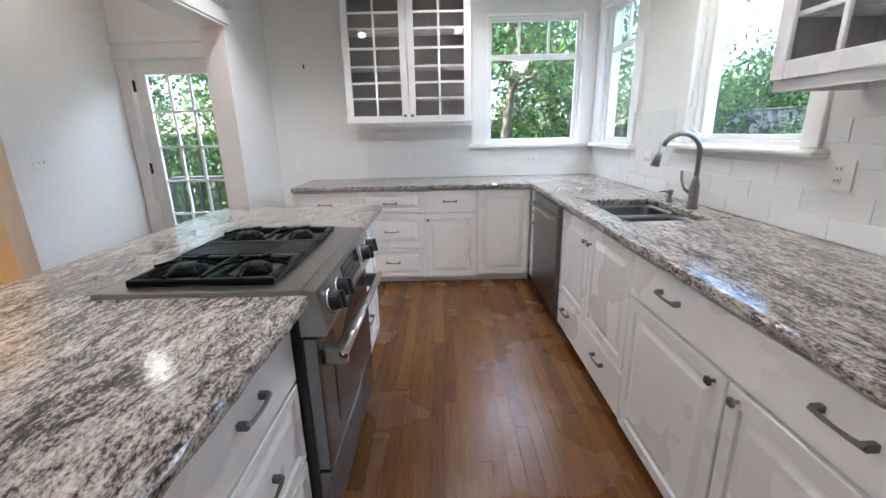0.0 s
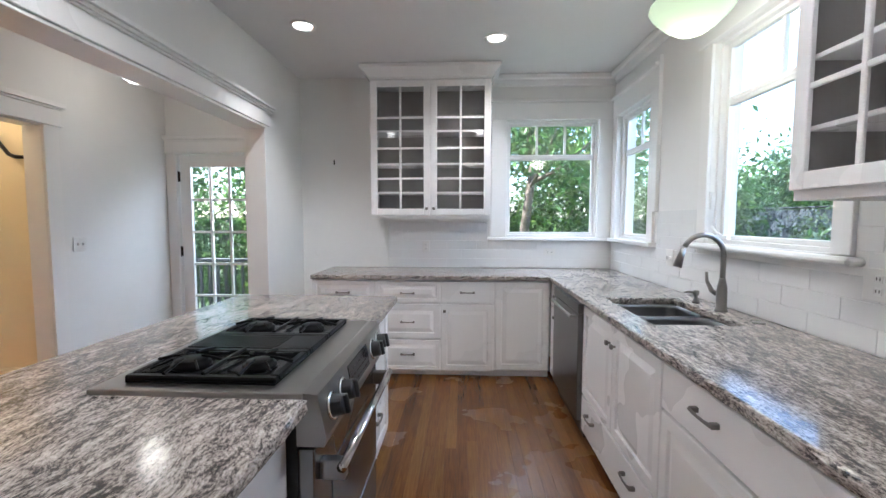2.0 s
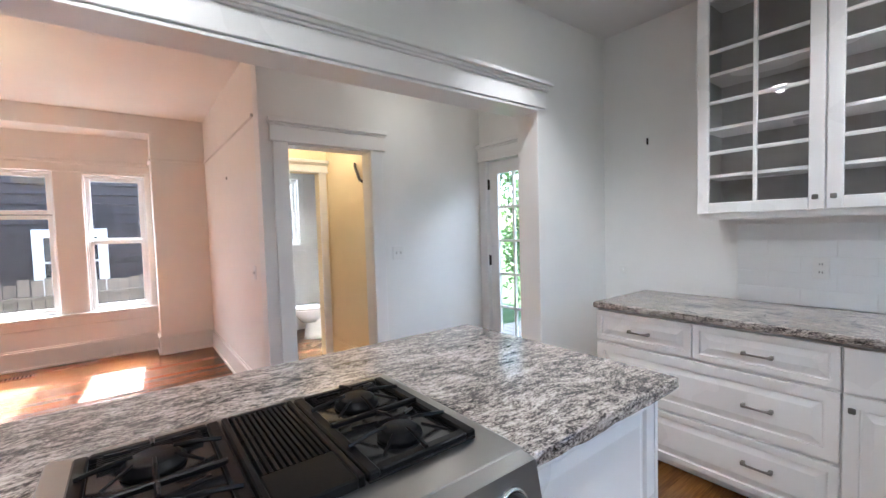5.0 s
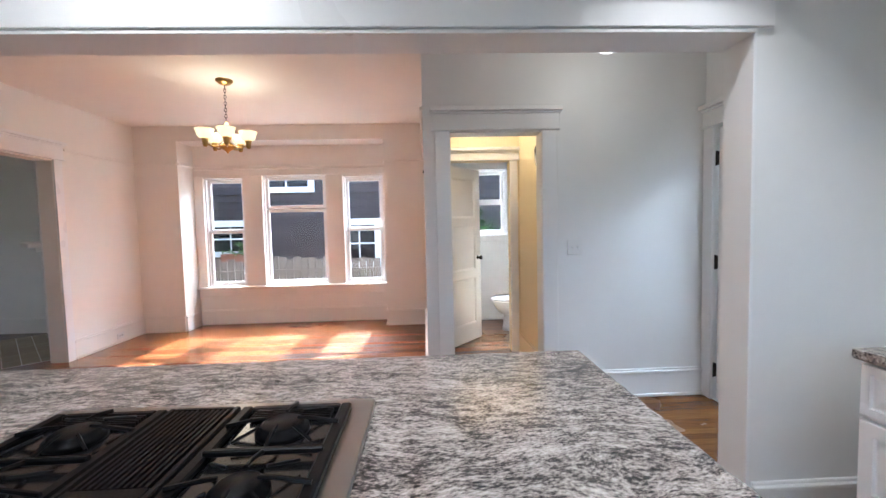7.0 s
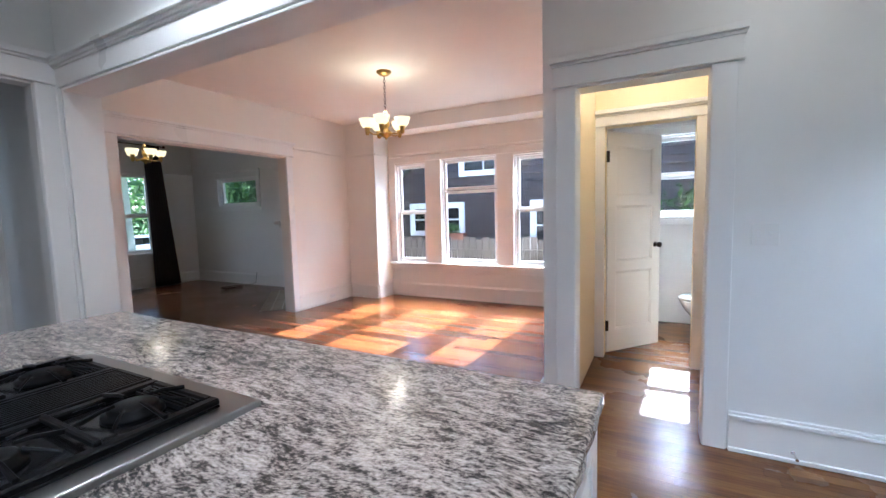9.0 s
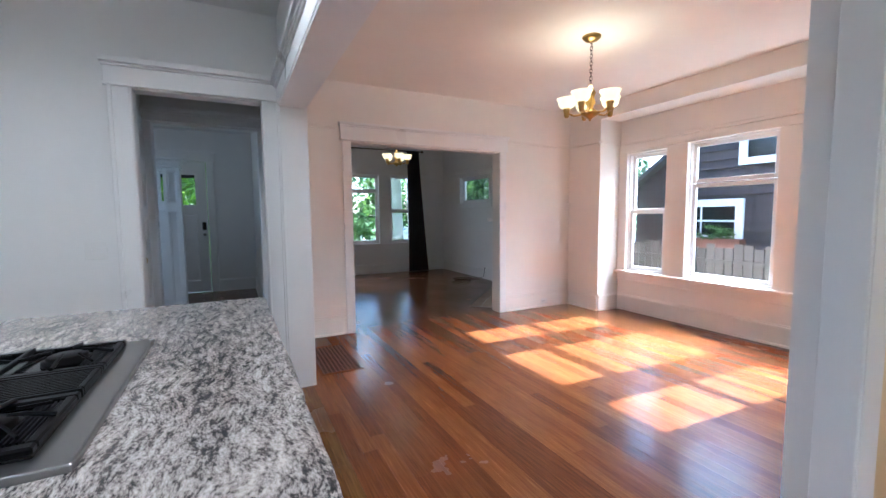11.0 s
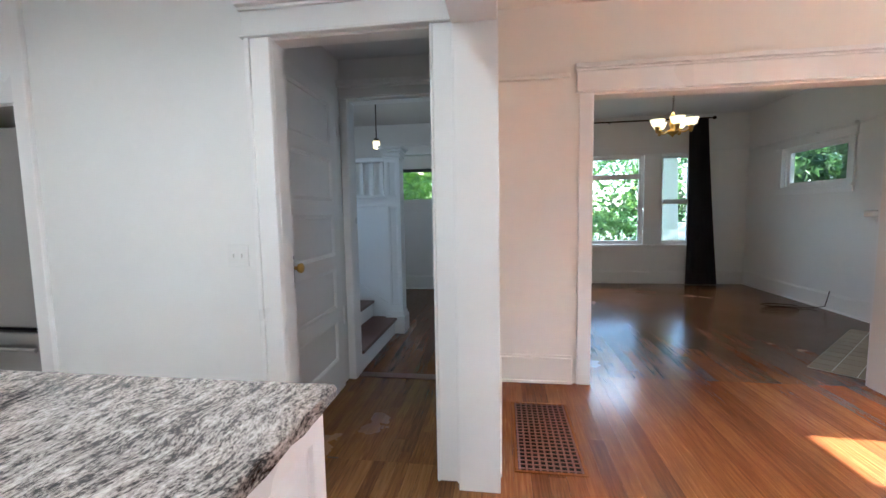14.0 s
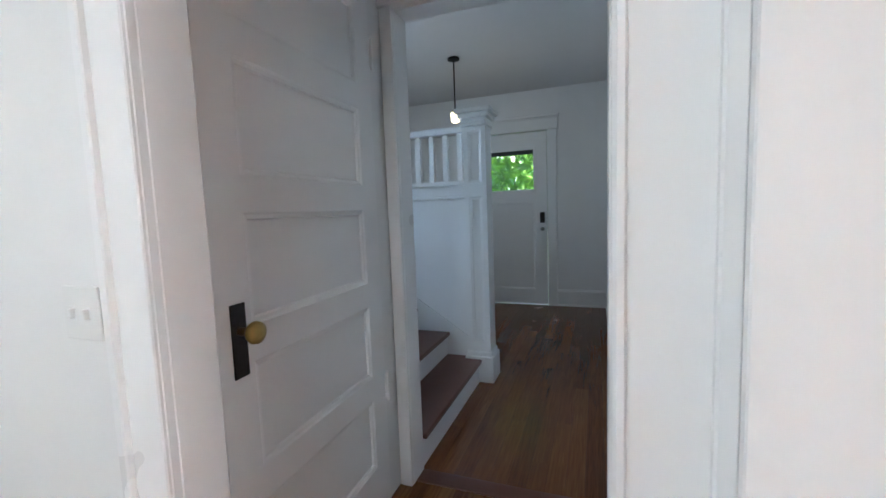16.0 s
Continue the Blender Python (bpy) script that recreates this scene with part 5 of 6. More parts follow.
def schoolhouse(name, m, top, drop, shade, label, category, scale=1.0, lamp=30, colour=(1, 0.9, 0.72)):
    """A stem lamp with a stepped glass bowl; the origin is the tip of the bowl."""
    r = thing(name, m, label, category)
    s = scale
    part("shade", lathe([(0.012 * s, 0), (0.05 * s, 0.006 * s), (0.085 * s, 0.03 * s), (0.13 * s, 0.075 * s), (0.145 * s, 0.10 * s), (0.142 * s, 0.115 * s), (0.115 * s, 0.135 * s), (0.11 * s, 0.15 * s), (0.07 * s, 0.175 * s), (0.05 * s, 0.185 * s)], 32), shade, r, "lit glass shade", True)
    part("fitter", lathe([(0.055 * s, 0.18 * s), (0.06 * s, 0.20 * s), (0.05 * s, 0.225 * s), (0.016 * s, 0.24 * s)], 24), BRASS, r, smooth=True)
    h = top - m.translation.z
    part("stem", lathe([(0.008, 0.23 * s), (0.008, h - 0.02)], 10), BRASS, r)
    part("canopy", lathe([(0.02, h - 0.035), (0.05, h - 0.03), (0.06, h)], 24), BRASS, r, smooth=True)
    p = m.translation
    point_lamp(name + "_bulb", (p.x, p.y, p.z - 0.04), lamp, colour, 0.09 * s)


schoolhouse("pendant_lamp", pose(1.68, 2.61, 2.315), CK, 0.3, SHADE_G, "pendant lamp with a lit green-white glass bowl above the sink", "pendant lamp", 1.35, PEND)
schoolhouse("ceiling_lamp", pose(-2.03, 3.64, 2.46), CD, 0.2, SHADE_W, "lit white glass ceiling lamp in the back hall", "ceiling lamp", 0.95, HALL)
schoolhouse("ceiling_lamp", pose(-3.25, 3.02, 2.56), 2.95, 0.2, SHADE_W, "lit glass ceiling lamp in the yellow passage", "ceiling lamp", 0.8, 1.7, (1.0, 0.80, 0.54))
hp = thing("pendant_lamp", pose(0.378, -3.75, 2.20), "small lit pendant lamp on a dark stem in the stair hall", "pendant lamp")
part("shade", lathe([(0.03, 0), (0.042, 0.01), (0.05, 0.09), (0.042, 0.10)], 20), SHADE, hp, "lit glass shade", True)
part("cap", lathe([(0.045, 0.10), (0.03, 0.13), (0.012, 0.14)], 16), BRONZE, hp)
part("stem", lathe([(0.008, 0.13), (0.008, 0.61)], 8), BRONZE, hp)
part("canopy", lathe([(0.02, 0.60), (0.06, 0.61), (0.06, 0.63)], 20), BRONZE, hp)
point_lamp("hall_bulb", (0.378, -3.75, 2.15), 0.3, radius=0.05)


def chandelier(m, ceiling, n, label, watts, spin=0.0, reach=0.19, chain=True):
    """The origin is the finial's tip. Arms carry lit tulip shades that open upward."""
    r = thing("chandelier", m, label, "chandelier")
    part("body", lathe([(0.004, 0), (0.012, 0.015), (0.03, 0.03), (0.075, 0.055), (0.08, 0.065), (0.03, 0.085), (0.025, 0.12), (0.042, 0.15), (0.03, 0.19), (0.045, 0.23), (0.02, 0.27), (0.012, 0.30)], 24), BRASS, r, "turned brass body", True)
    h = ceiling - m.translation.z
    part("canopy", lathe([(0.012, h - 0.05), (0.05, h - 0.035), (0.075, h - 0.012), (0.075, h)], 28), BRASS, r, smooth=True)
    z = 0.30
    i = 0
    while z < h - 0.06:
        bm = bmesh.new()
        ring = [(0.011 * math.cos(2 * math.pi * k / 10), 0, 0.020 * math.sin(2 * math.pi * k / 10)) for k in range(11)]
        link = turned(tube(ring, 0.003, 5), pose(0, 0, z + 0.018, 0, 0, 90 * (i % 2) + 20))
        bm.free()
        part("chain_link", link, BRONZE, r)
        z += 0.030
        i += 1
    for k in range(n):
        a = 2 * math.pi * k / n + spin
        c, s = math.cos(a), math.sin(a)
        rot = Matrix.Rotation(a, 4, "Z")
        part("arm", turned(tube([(0.02, 0, 0.10), (0.07, 0, 0.06), (0.13, 0, 0.055), (reach, 0, 0.085), (reach, 0, 0.105)], 0.0085, 8), rot), BRASS, r, smooth=True)
        part("socket", turned(lathe([(0.012, 0.045), (0.02, 0.055), (0.026, 0.10), (0.032, 0.118), (0.028, 0.124)], 16, (reach, 0, 0)), rot), BRASS, r, smooth=True)
        part("shade", turned(lathe([(0.028, 0.12), (0.05, 0.128), (0.066, 0.15), (0.070, 0.175), (0.084, 0.205), (0.080, 0.205), (0.062, 0.165), (0.03, 0.135)], 20, (reach, 0, 0)), rot), SHADE, r, "lit frosted tulip shade", True)
    p = m.translation
    point_lamp("chandelier_bulbs", (p.x, p.y, p.z + 0.29), watts, (1.0, 0.80, 0.56), 0.10)
    return r


chandelier(pose(-3.455, 0.592, 2.115), CD, 5, "brass chandelier with five lit tulip shades on a chain", CHAND, 0.4)
chandelier(pose(-3.335, -3.69, 2.185), CL, 5, "brass chandelier with lit shades in the living room", CHAND * 0.45, 0.2)


# ---------------------------------------------------------------- plates on the walls
def plate(name, m, w, h, kind, label):
    """m: centre on the wall, face toward local -y."""
    r = thing(name, m, label, "switch" if "switch" in kind else "outlet")
    part("cover", softboxes([(-w / 2, w / 2, -0.006, 0, -h / 2, h / 2)], 0.003, 2), PLATE, r)
    if kind == "switch2":
        for x in (-0.023, 0.023):
            part("toggle", softboxes([(x - 0.004, x + 0.004, -0.017, -0.005, -0.011, 0.011)], 0.002, 1), PLATE, r)
            part("slot", boxes((x - 0.006, x + 0.006, -0.0068, -0.0055, -0.014, 0.014)), GROUT, r)
    elif kind == "switch1":
        part("toggle", softboxes([(-0.004, 0.004, -0.017, -0.005, -0.011, 0.011)], 0.002, 1), PLATE, r)
    else:
        for z in (-0.022, 0.022):
            o = part("socket", softboxes([(-0.016, 0.016, -0.009, -0.005, z - 0.014, z + 0.014)], 0.003, 1), PLATE, r)
            for x in (-0.006, 0.006):
                part("slot", boxes((x - 0.0015, x + 0.0015, -0.0096, -0.0088, z - 0.005, z + 0.006)), SLOT, o)
    return r


plate("light_switch", pose(0.05, SW, 1.13, 0, 0, 180), 0.118, 0.115, "switch2", "white double toggle switch plate on the wall")
plate("light_switch", pose(HX, 3.60, 1.195, 0, 0, 90), 0.118, 0.115, "switch2", "white double toggle switch plate on the hall wall")
plate("light_switch", pose(-2.85, DN, 1.09), 0.07, 0.115, "switch1", "white single switch plate on the dining wall")
plate("outlet", pose(0.176, NW - 0.011, 1.125), 0.07, 0.115, "socket", "white outlet on the tiled wall")
plate("outlet", pose(1.42, NW - 0.011, 1.075, 0, 90, 0), 0.07, 0.115, "socket", "white outlet set sideways under the window")
plate("outlet", pose(EW - 0.011, 1.94, 1.165, 0, 0, -90), 0.118, 0.118, "socket", "white double outlet plate on the tiled wall")
plate("outlet", pose(EW - 0.011, 3.42, 1.13, 0, 0, -90), 0.10, 0.118, "switch2", "white switch and outlet plate on the tiled wall")
plate("outlet", pose(-4.72, DS + 0.018, 0.09, 0, 90, 180), 0.07, 0.115, "socket", "white outlet set in the baseboard")
plate("outlet", pose(-0.95, NW, 0.30 + 0.75), 0.05, 0.06, "switch1", "small white phone jack plate")
nl = tagged(part("picture_hook", softboxes([(-0.762 - 0.006, -0.762 + 0.006, NW - 0.012, NW, 1.955, 2.0)], 0.003, 1), BRONZE), "small dark picture hook on the bare wall", "hook")
tagged(part("picture_hook", softboxes([(-3.815, -3.805, DN - 0.01, DN, 1.94, 1.97)], 0.003, 1), BRONZE), "small dark hook on the dining wall", "hook")
# bent black bar on the passage wall, its use unknown
tagged(part("bent_rod", tube([(-3.05, 3.452, 2.06), (-3.0, 3.43, 2.02), (-2.85, 3.40, 1.88), (-2.80, 3.40, 1.86), (-2.72, 3.452, 1.86)], 0.014, 10), BRONZE), "black bent metal rod on the yellow passage wall", "rod")
tagged(part("door_stop", join(lathe([(0.012, 0.0), (0.010, 0.004)], 10, (HX + 0.026, 3.75, 0.06), "x"), tube([(HX + 0.03, 3.75, 0.06), (HX + 0.095, 3.75, 0.06)], 0.004, 8), lathe([(0.008, 0), (0.008, 0.012)], 10, (HX + 0.092, 3.75, 0.06), "x")), CHROME), "small spring door stop on the baseboard", "door stop")

# ---------------------------------------------------------------- floor grilles
RUST = mat("rust_brown_grille_metal", (0.13, 0.042, 0.022), 0.6, grain=0.2, scale=30)
gr = thing("floor_grille", pose(-1.355, -0.29, 0), "wooden and bronze cold-air return grille let into the floor", "floor grille")
part("frame", softboxes([(-0.37, 0, -0.02, 0, 0, 0.006), (-0.37, 0, -0.79, -0.77, 0, 0.006), (-0.37, -0.35, -0.77, -0.02, 0, 0.006), (-0.02, 0, -0.77, -0.02, 0, 0.006)], 0.002, 1), FIR, gr)
# near-black sheet laid on the floor in place of the duct's shade
part("backing", boxes((-0.35, -0.02, -0.77, -0.02, 0.0005, 0.0015)), SLOT, gr)
for i in range(10):
    x = -0.343 + i * 0.035
    part("slat", boxes((x - 0.0052, x + 0.0052, -0.77, -0.02, 0.002, 0.0055)), RUST, gr)
for i in range(21):
    y = -0.755 + i * 0.036
    part("slat", boxes((-0.35, -0.02, y - 0.0052, y + 0.0052, 0.0025, 0.0050)), RUST, gr)
fv = thing("floor_vent", pose(-5.30, 0.65, 0), "small brown floor register under the bay window", "floor vent")
part("frame", softboxes([(0, 0.10, -0.15, 0.15, 0, 0.005)], 0.002, 1), DARKWOOD, fv)
for i in range(9):
    part("slat", boxes((0.015, 0.085, -0.13 + i * 0.03, -0.115 + i * 0.03, 0.005, 0.007)), SLOT, fv)

# ---------------------------------------------------------------- curtain
ct = thing("curtain", pose(-4.57, LS + 0.11, 0), "long charcoal cloth curtain gathered beside the window", "curtain")
cb_ = bmesh.new()
cols, rows_ = 64, 12
grid = []
for j in range(rows_ + 1):
    v = j / rows_
    z = 0.012 + v * 2.80
    half = 0.145 + 0.11 * (1 - v) ** 1.5
    lean = -0.12 * (1 - v)
    row = []
    for i in range(cols + 1):
        u = i / cols
        x = lean + (u - 0.5) * 2 * half
        y = 0.045 * math.sin(u * 2 * math.pi * 7) * (0.75 + 0.25 * math.sin(3 * v + u * 5))
        row.append(cb_.verts.new((x, y, z)))
    grid.append(row)
for j in range(rows_):
    for i in range(cols):
        cb_.faces.new((grid[j][i], grid[j][i + 1], grid[j + 1][i + 1], grid[j + 1][i]))
bmesh.ops.solidify(cb_, geom=cb_.faces[:], thickness=0.004)
part("cloth", cb_, CURTAIN, ct, smooth=True)
rd = thing("curtain_rod", pose(-3.15, LS + 0.11, 2.825), "dark metal curtain rod with end knobs", "curtain rod")
part("rod", tube([(-1.65, 0, 0), (1.65, 0, 0)], 0.012, 10), BRONZE, rd)
for x in (-1.66, 1.66):
    part("finial", lathe([(0.012, -0.03), (0.028, -0.012), (0.028, 0.012), (0.010, 0.03)], 14, (x, 0, 0), "x"), BRONZE, rd, smooth=True)
for x in (-1.5, 0, 1.5):
    part("bracket", boxes((x - 0.01, x + 0.01, -0.11, 0, -0.008, 0.008)), BRONZE, rd)

# ---------------------------------------------------------------- hearth tiles and a cable in the living room
# local x runs along the diagonal front, local y goes back into the corner
ROCK = mat("pale_hearth_tile", (0.30, 0.25, 0.18), 0.5, grain=0.15, scale=20, random=0.15)
DIAG = pose(-5.0, -3.18, 0, 0, 0, 45)
he = thing("hearth", DIAG, "flush diagonal hearth of pale square tiles in the wood floor", "hearth")
part("bed", boxes((0, 1.70, 0, 0.45, -0.01, 0.003)), GROUT, he)
for i in range(11):
    for j in range(3):
        part("tile", boxes((0.004 + i * 0.1545, 0.1505 + i * 0.1545, 0.004 + j * 0.149, 0.145 + j * 0.149, 0.003, 0.007)), ROCK, he)
fp = thing("fireplace", DIAG, "white painted corner fireplace with a mantel shelf", "fireplace")
part("chimney_breast", boxes((-0.10, 0.40, 0.46, 0.60, 0, CL), (1.30, 1.80, 0.46, 0.60, 0, CL), (0.40, 1.30, 0.46, 0.60, 0.85, CL)), PAINT, fp)
part("firebox", boxes((0.40, 1.30, 0.57, 0.60, 0, 0.85)), BLACK, fp)
part("mantel_shelf", softboxes([(-0.02, 1.70, 0.262, 0.46, 1.245, 1.29), (0.03, 1.65, 0.32, 0.46, 1.20, 1.245)], 0.006, 1), TRIM, fp)
pts = [(LW + 0.03, -4.05, 0.25), (LW + 0.05, -4.08, 0.05), (LW + 0.15, -4.15, 0.012)]
for k in range(36):
    a = k * 0.42
    pts.append((-4.98 + 0.20 * math.cos(a) + 0.012 * k * 0.3, -4.25 + 0.11 * math.sin(a * 0.97) + 0.004 * k, 0.012 + 0.0011 * k))
tagged(part("cable", tube(pts, 0.006, 6), BRONZE, smooth=True), "coiled dark cable lying on the living room floor", "cable")

# ---------------------------------------------------------------- stairs
st = thing("staircase", pose(0, 0, 0), "painted staircase with dark wooden treads rising from the hall", "staircase")
for i in range(5):
    x0 = -0.115 + i * 0.27
    part("riser", boxes((x0, x0 + 0.02, -2.68, -1.52, i * 0.18, (i + 1) * 0.18 - 0.03)), TRIM, st)
    part("tread", softboxes([(x0 - 0.025, x0 + 0.29, -2.68, -1.52, (i + 1) * 0.18 - 0.03, (i + 1) * 0.18)], 0.008, 2), DARKWOOD, st, "dark stained tread")
sp = bmesh.new()
sk_pts = [(-0.10, 0.0), (1.40, 0.0), (1.40, 1.28), (-0.02, 0.33), (-0.10, 0.33)]
for y in (-2.699, -2.682):
    for x, z in sk_pts:
        sp.verts.new((x, y, z))
sp.verts.ensure_lookup_table()
n = len(sk_pts)
for i in range(n):
    sp.faces.new((sp.verts[i], sp.verts[(i + 1) % n], sp.verts[(i + 1) % n + n], sp.verts[i + n]))
sp.faces.new([sp.verts[i] for i in range(n)])
sp.faces.new([sp.verts[i + n] for i in range(n - 1, -1, -1)])
part("stringer", sp, TRIM, st, "white sloping skirt board")
part("side_wall", boxes((-0.03, 2.2, -2.78, -2.70, 0, 1.50)), TRIM, st, "white boarded side wall")
part("ledge", softboxes([(-0.03, 2.2, -2.81, -2.67, 1.50, 1.535), (-0.03, 2.2, -2.795, -2.685, 1.40, 1.43)], 0.006, 1), TRIM, st)
part("top_rail", softboxes([(-0.03, 2.2, -2.80, -2.68, 1.89, 1.94)], 0.01, 2), TRIM, st)
for i in range(18):
    x = 0.02 + i * 0.115
    part("baluster", softboxes([(x - 0.02, x + 0.02, -2.76, -2.72, 1.535, 1.89)], 0.003, 1), TRIM, st)
nw = thing("newel_post", pose(-0.12, -2.72, 0), "tall square white newel post with sunk panels and a capped top", "newel post")
part("shaft", panel_leaf(0.17, 1.98, 0.17, [(0.035, 0.135, 0.30, 1.41), (0.035, 0.135, 1.51, 1.89)]), TRIM, nw)
nw.matrix_basis = pose(-0.205, -2.81, 0)
part("plinth", softboxes([(-0.025, 0.195, -0.025, 0.195, 0, 0.20), (-0.012, 0.182, -0.012, 0.182, 0.20, 0.235)], 0.006, 1), TRIM, nw)
part("cap", softboxes([(-0.015, 0.185, -0.015, 0.185, 1.92, 1.95), (-0.03, 0.20, -0.03, 0.20, 1.98, 2.015), (-0.05, 0.22, -0.05, 0.22, 2.015, 2.05)], 0.008, 1), TRIM, nw)

# ---------------------------------------------------------------- bathroom
to = thing("toilet", pose(-4.72, 3.62, 0, 0, 0, 180), "white porcelain toilet with closed lid", "toilet")
part("pedestal", turned(lathe([(0.12, 0), (0.115, 0.05), (0.10, 0.20), (0.13, 0.28)], 24), Matrix.Diagonal((1, 1.6, 1, 1))), PORCELAIN, to, smooth=True)
part("bowl", turned(lathe([(0.10, 0.22), (0.16, 0.31), (0.185, 0.385), (0.185, 0.40)], 28, (0, 0.06, 0)), Matrix.Diagonal((1, 1.3, 1, 1))), PORCELAIN, to, smooth=True)
part("lid", turned(lathe([(0.185, 0.40), (0.195, 0.41), (0.195, 0.425), (0.17, 0.44)], 28, (0, 0.06, 0)), Matrix.Diagonal((1, 1.3, 1, 1))), PORCELAIN, to, smooth=True)
part("tank", softboxes([(-0.23, 0.23, -0.42, -0.20, 0.38, 0.74)], 0.03, 3), PORCELAIN, to)
part("tank_lid", softboxes([(-0.24, 0.24, -0.43, -0.19, 0.74, 0.78)], 0.012, 2), PORCELAIN, to)


# ---------------------------------------------------------------- outdoors
ground = bmesh.new()
bmesh.ops.create_grid(ground, x_segments=24, y_segments=24, size=400)
tagged(part("ground", turned(ground, pose(0, 0, -0.75)), GRASS), "green lawn around the house", "ground", kind="structure")
tagged(part("road", boxes((-80, 80, -26, -17, -0.745, -0.735)), ASPHALT), "grey asphalt street in front of the house", "road", kind="structure")


def leaves(n, centre, radii, size, seed, clumps=26):
    """Many small folded leaves gathered in clumps within an ellipsoid."""
    rng = np.random.default_rng(seed)
    cc = rng.normal(size=(clumps, 3))
    cc /= np.linalg.norm(cc, axis=1)[:, None]
    cc *= rng.uniform(0.35, 1.0, (clumps, 1)) ** 0.5
    pick = rng.integers(0, clumps, n)
    p = cc[pick] + rng.normal(size=(n, 3)) * 0.17
    p = p * np.array(radii) + np.array(centre)
    u = rng.normal(size=(n, 3))
    u /= np.linalg.norm(u, axis=1)[:, None]
    w = np.cross(u, rng.normal(size=(n, 3)))
    w /= np.linalg.norm(w, axis=1)[:, None]
    s = size * rng.uniform(0.6, 1.4, (n, 1))
    k = np.cross(u, w) * s * 0.18
    v = np.stack([p - u * s, p + w * s * 0.42 + k, p + u * s, p - w * s * 0.42 + k], 1).reshape(-1, 3)
    f = np.arange(4 * n).reshape(-1, 4)
    tri = np.concatenate([f[:, [0, 1, 2]], f[:, [0, 2, 3]]])
    return v, tri


def foliage(name, v, f, material, parent):
    me = bpy.data.meshes.new(name)
    me.from_pydata(v.tolist(), [], f.tolist())
    me.materials.append(material)
    ob = new(name, me)
    ob.parent = parent
    return ob


def tree(x, y, h, r, mats, seed, label, n=2600, size=0.10, trunk=0.14, bare=0.35):
    root = thing("tree", pose(x, y, -0.75), label, "tree")
    rng = random.Random(seed)
    bend = [(0, 0, 0), (0.1 * rng.uniform(-1, 1), 0.1 * rng.uniform(-1, 1), h * 0.3), (0.25 * rng.uniform(-1, 1), 0.25 * rng.uniform(-1, 1), h * 0.6), (0.3 * rng.uniform(-1, 1), 0.3 * rng.uniform(-1, 1), h * 0.9)]
    part("trunk", tube(bend, [trunk, trunk * 0.8, trunk * 0.5, trunk * 0.2], 9), BARK, root, smooth=True)
    for i in range(7):
        a = rng.uniform(0, 6.28)
        z0 = h * rng.uniform(bare, 0.75)
        q = r * rng.uniform(0.5, 0.9)
        part("limb", tube([(0, 0, z0), (q * 0.5 * math.cos(a), q * 0.5 * math.sin(a), z0 + 0.25), (q * math.cos(a), q * math.sin(a), z0 + 0.7)], [trunk * 0.4, trunk * 0.25, trunk * 0.1], 6), BARK, root, smooth=True)
    for i, m in enumerate(mats):
        v, f = leaves(n // len(mats), (0, 0, h * (0.5 + bare / 2)), (r, r, h * (0.5 - bare / 2)), size, seed * 7 + i, 30)
        foliage("crown", v, f, m, root)
    return root


def bush(x, y, w, d, h, mats, seed, label, n=1800, size=0.07, z=-0.75):
    root = thing("bush", pose(x, y, z), label, "bush")
    for i in range(3):
        part("stem", tube([(0, 0, 0), (0.12 * (i - 1), 0.05 * (i - 1), h * 0.6)], [0.03, 0.012], 6), BARK, root)
    for i, m in enumerate(mats):
        v, f = leaves(n // len(mats), (0, 0, h * 0.52), (w, d, h * 0.52), size, seed * 13 + i, 40)
        v[:, 2] = np.maximum(v[:, 2], 0.02)
        foliage("leaves", v, f, m, root)
    return root


D, M, B, O = LEAF
# garden behind the kitchen
tree(1.75, 8.0, 6.5, 2.3, (D, M, O), 1, "leafy garden tree with a slim pale trunk", 9000, 0.075, 0.11, 0.42)
tree(3.4, 11.6, 7.0, 2.6, (M, B), 2, "broad bright green garden tree", 9000, 0.085)
tree(-3.4, 11.5, 7.5, 3.0, (D, M, B), 3, "tall dark green garden tree", 9000, 0.095)
bush(1.2, 9.6, 1.5, 0.9, 2.5, (D, D, M), 5, "dark dense garden hedge shrub", 11000, 0.055)
bush(2.6, 9.2, 1.2, 0.8, 2.9, (D, M, B), 6, "glossy garden shrub with bright leaf tips", 11000, 0.052)
bush(-0.3, 9.8, 1.5, 0.9, 2.8, (D, M), 7, "dark green garden shrub with dense leaves", 10000, 0.055)
bush(4.6, 8.3, 1.3, 1.0, 3.2, (M, B, D), 8, "bright garden shrub near the corner windows", 11000, 0.052)
bush(5.4, 5.6, 0.9, 1.0, 1.75, (PALE_LEAF, M), 9, "grey-green leafy shrub in front of the fence", 9000, 0.05)
bush(5.8, 3.6, 0.9, 1.3, 1.7, (PALE_LEAF, PALE_LEAF, O), 10, "pale leafy shrub below the sink window", 9000, 0.05)
bush(-2.3, 8.6, 1.3, 0.9, 3.0, (M, B), 11, "leafy shrub behind the deck", 10000, 0.055)
bush(-4.6, 9.2, 1.7, 1.0, 3.4, (D, M), 12, "dark leafy shrub growing behind the deck", 10000, 0.06)
bush(11.0, 2.5, 2.2, 3.5, 3.8, (D, M), 13, "dark hedge beyond the fence", 9000, 0.085)
bush(9.6, 11.0, 2.0, 2.6, 4.0, (D, M), 14, "dark hedge beyond the fence", 9000, 0.085)

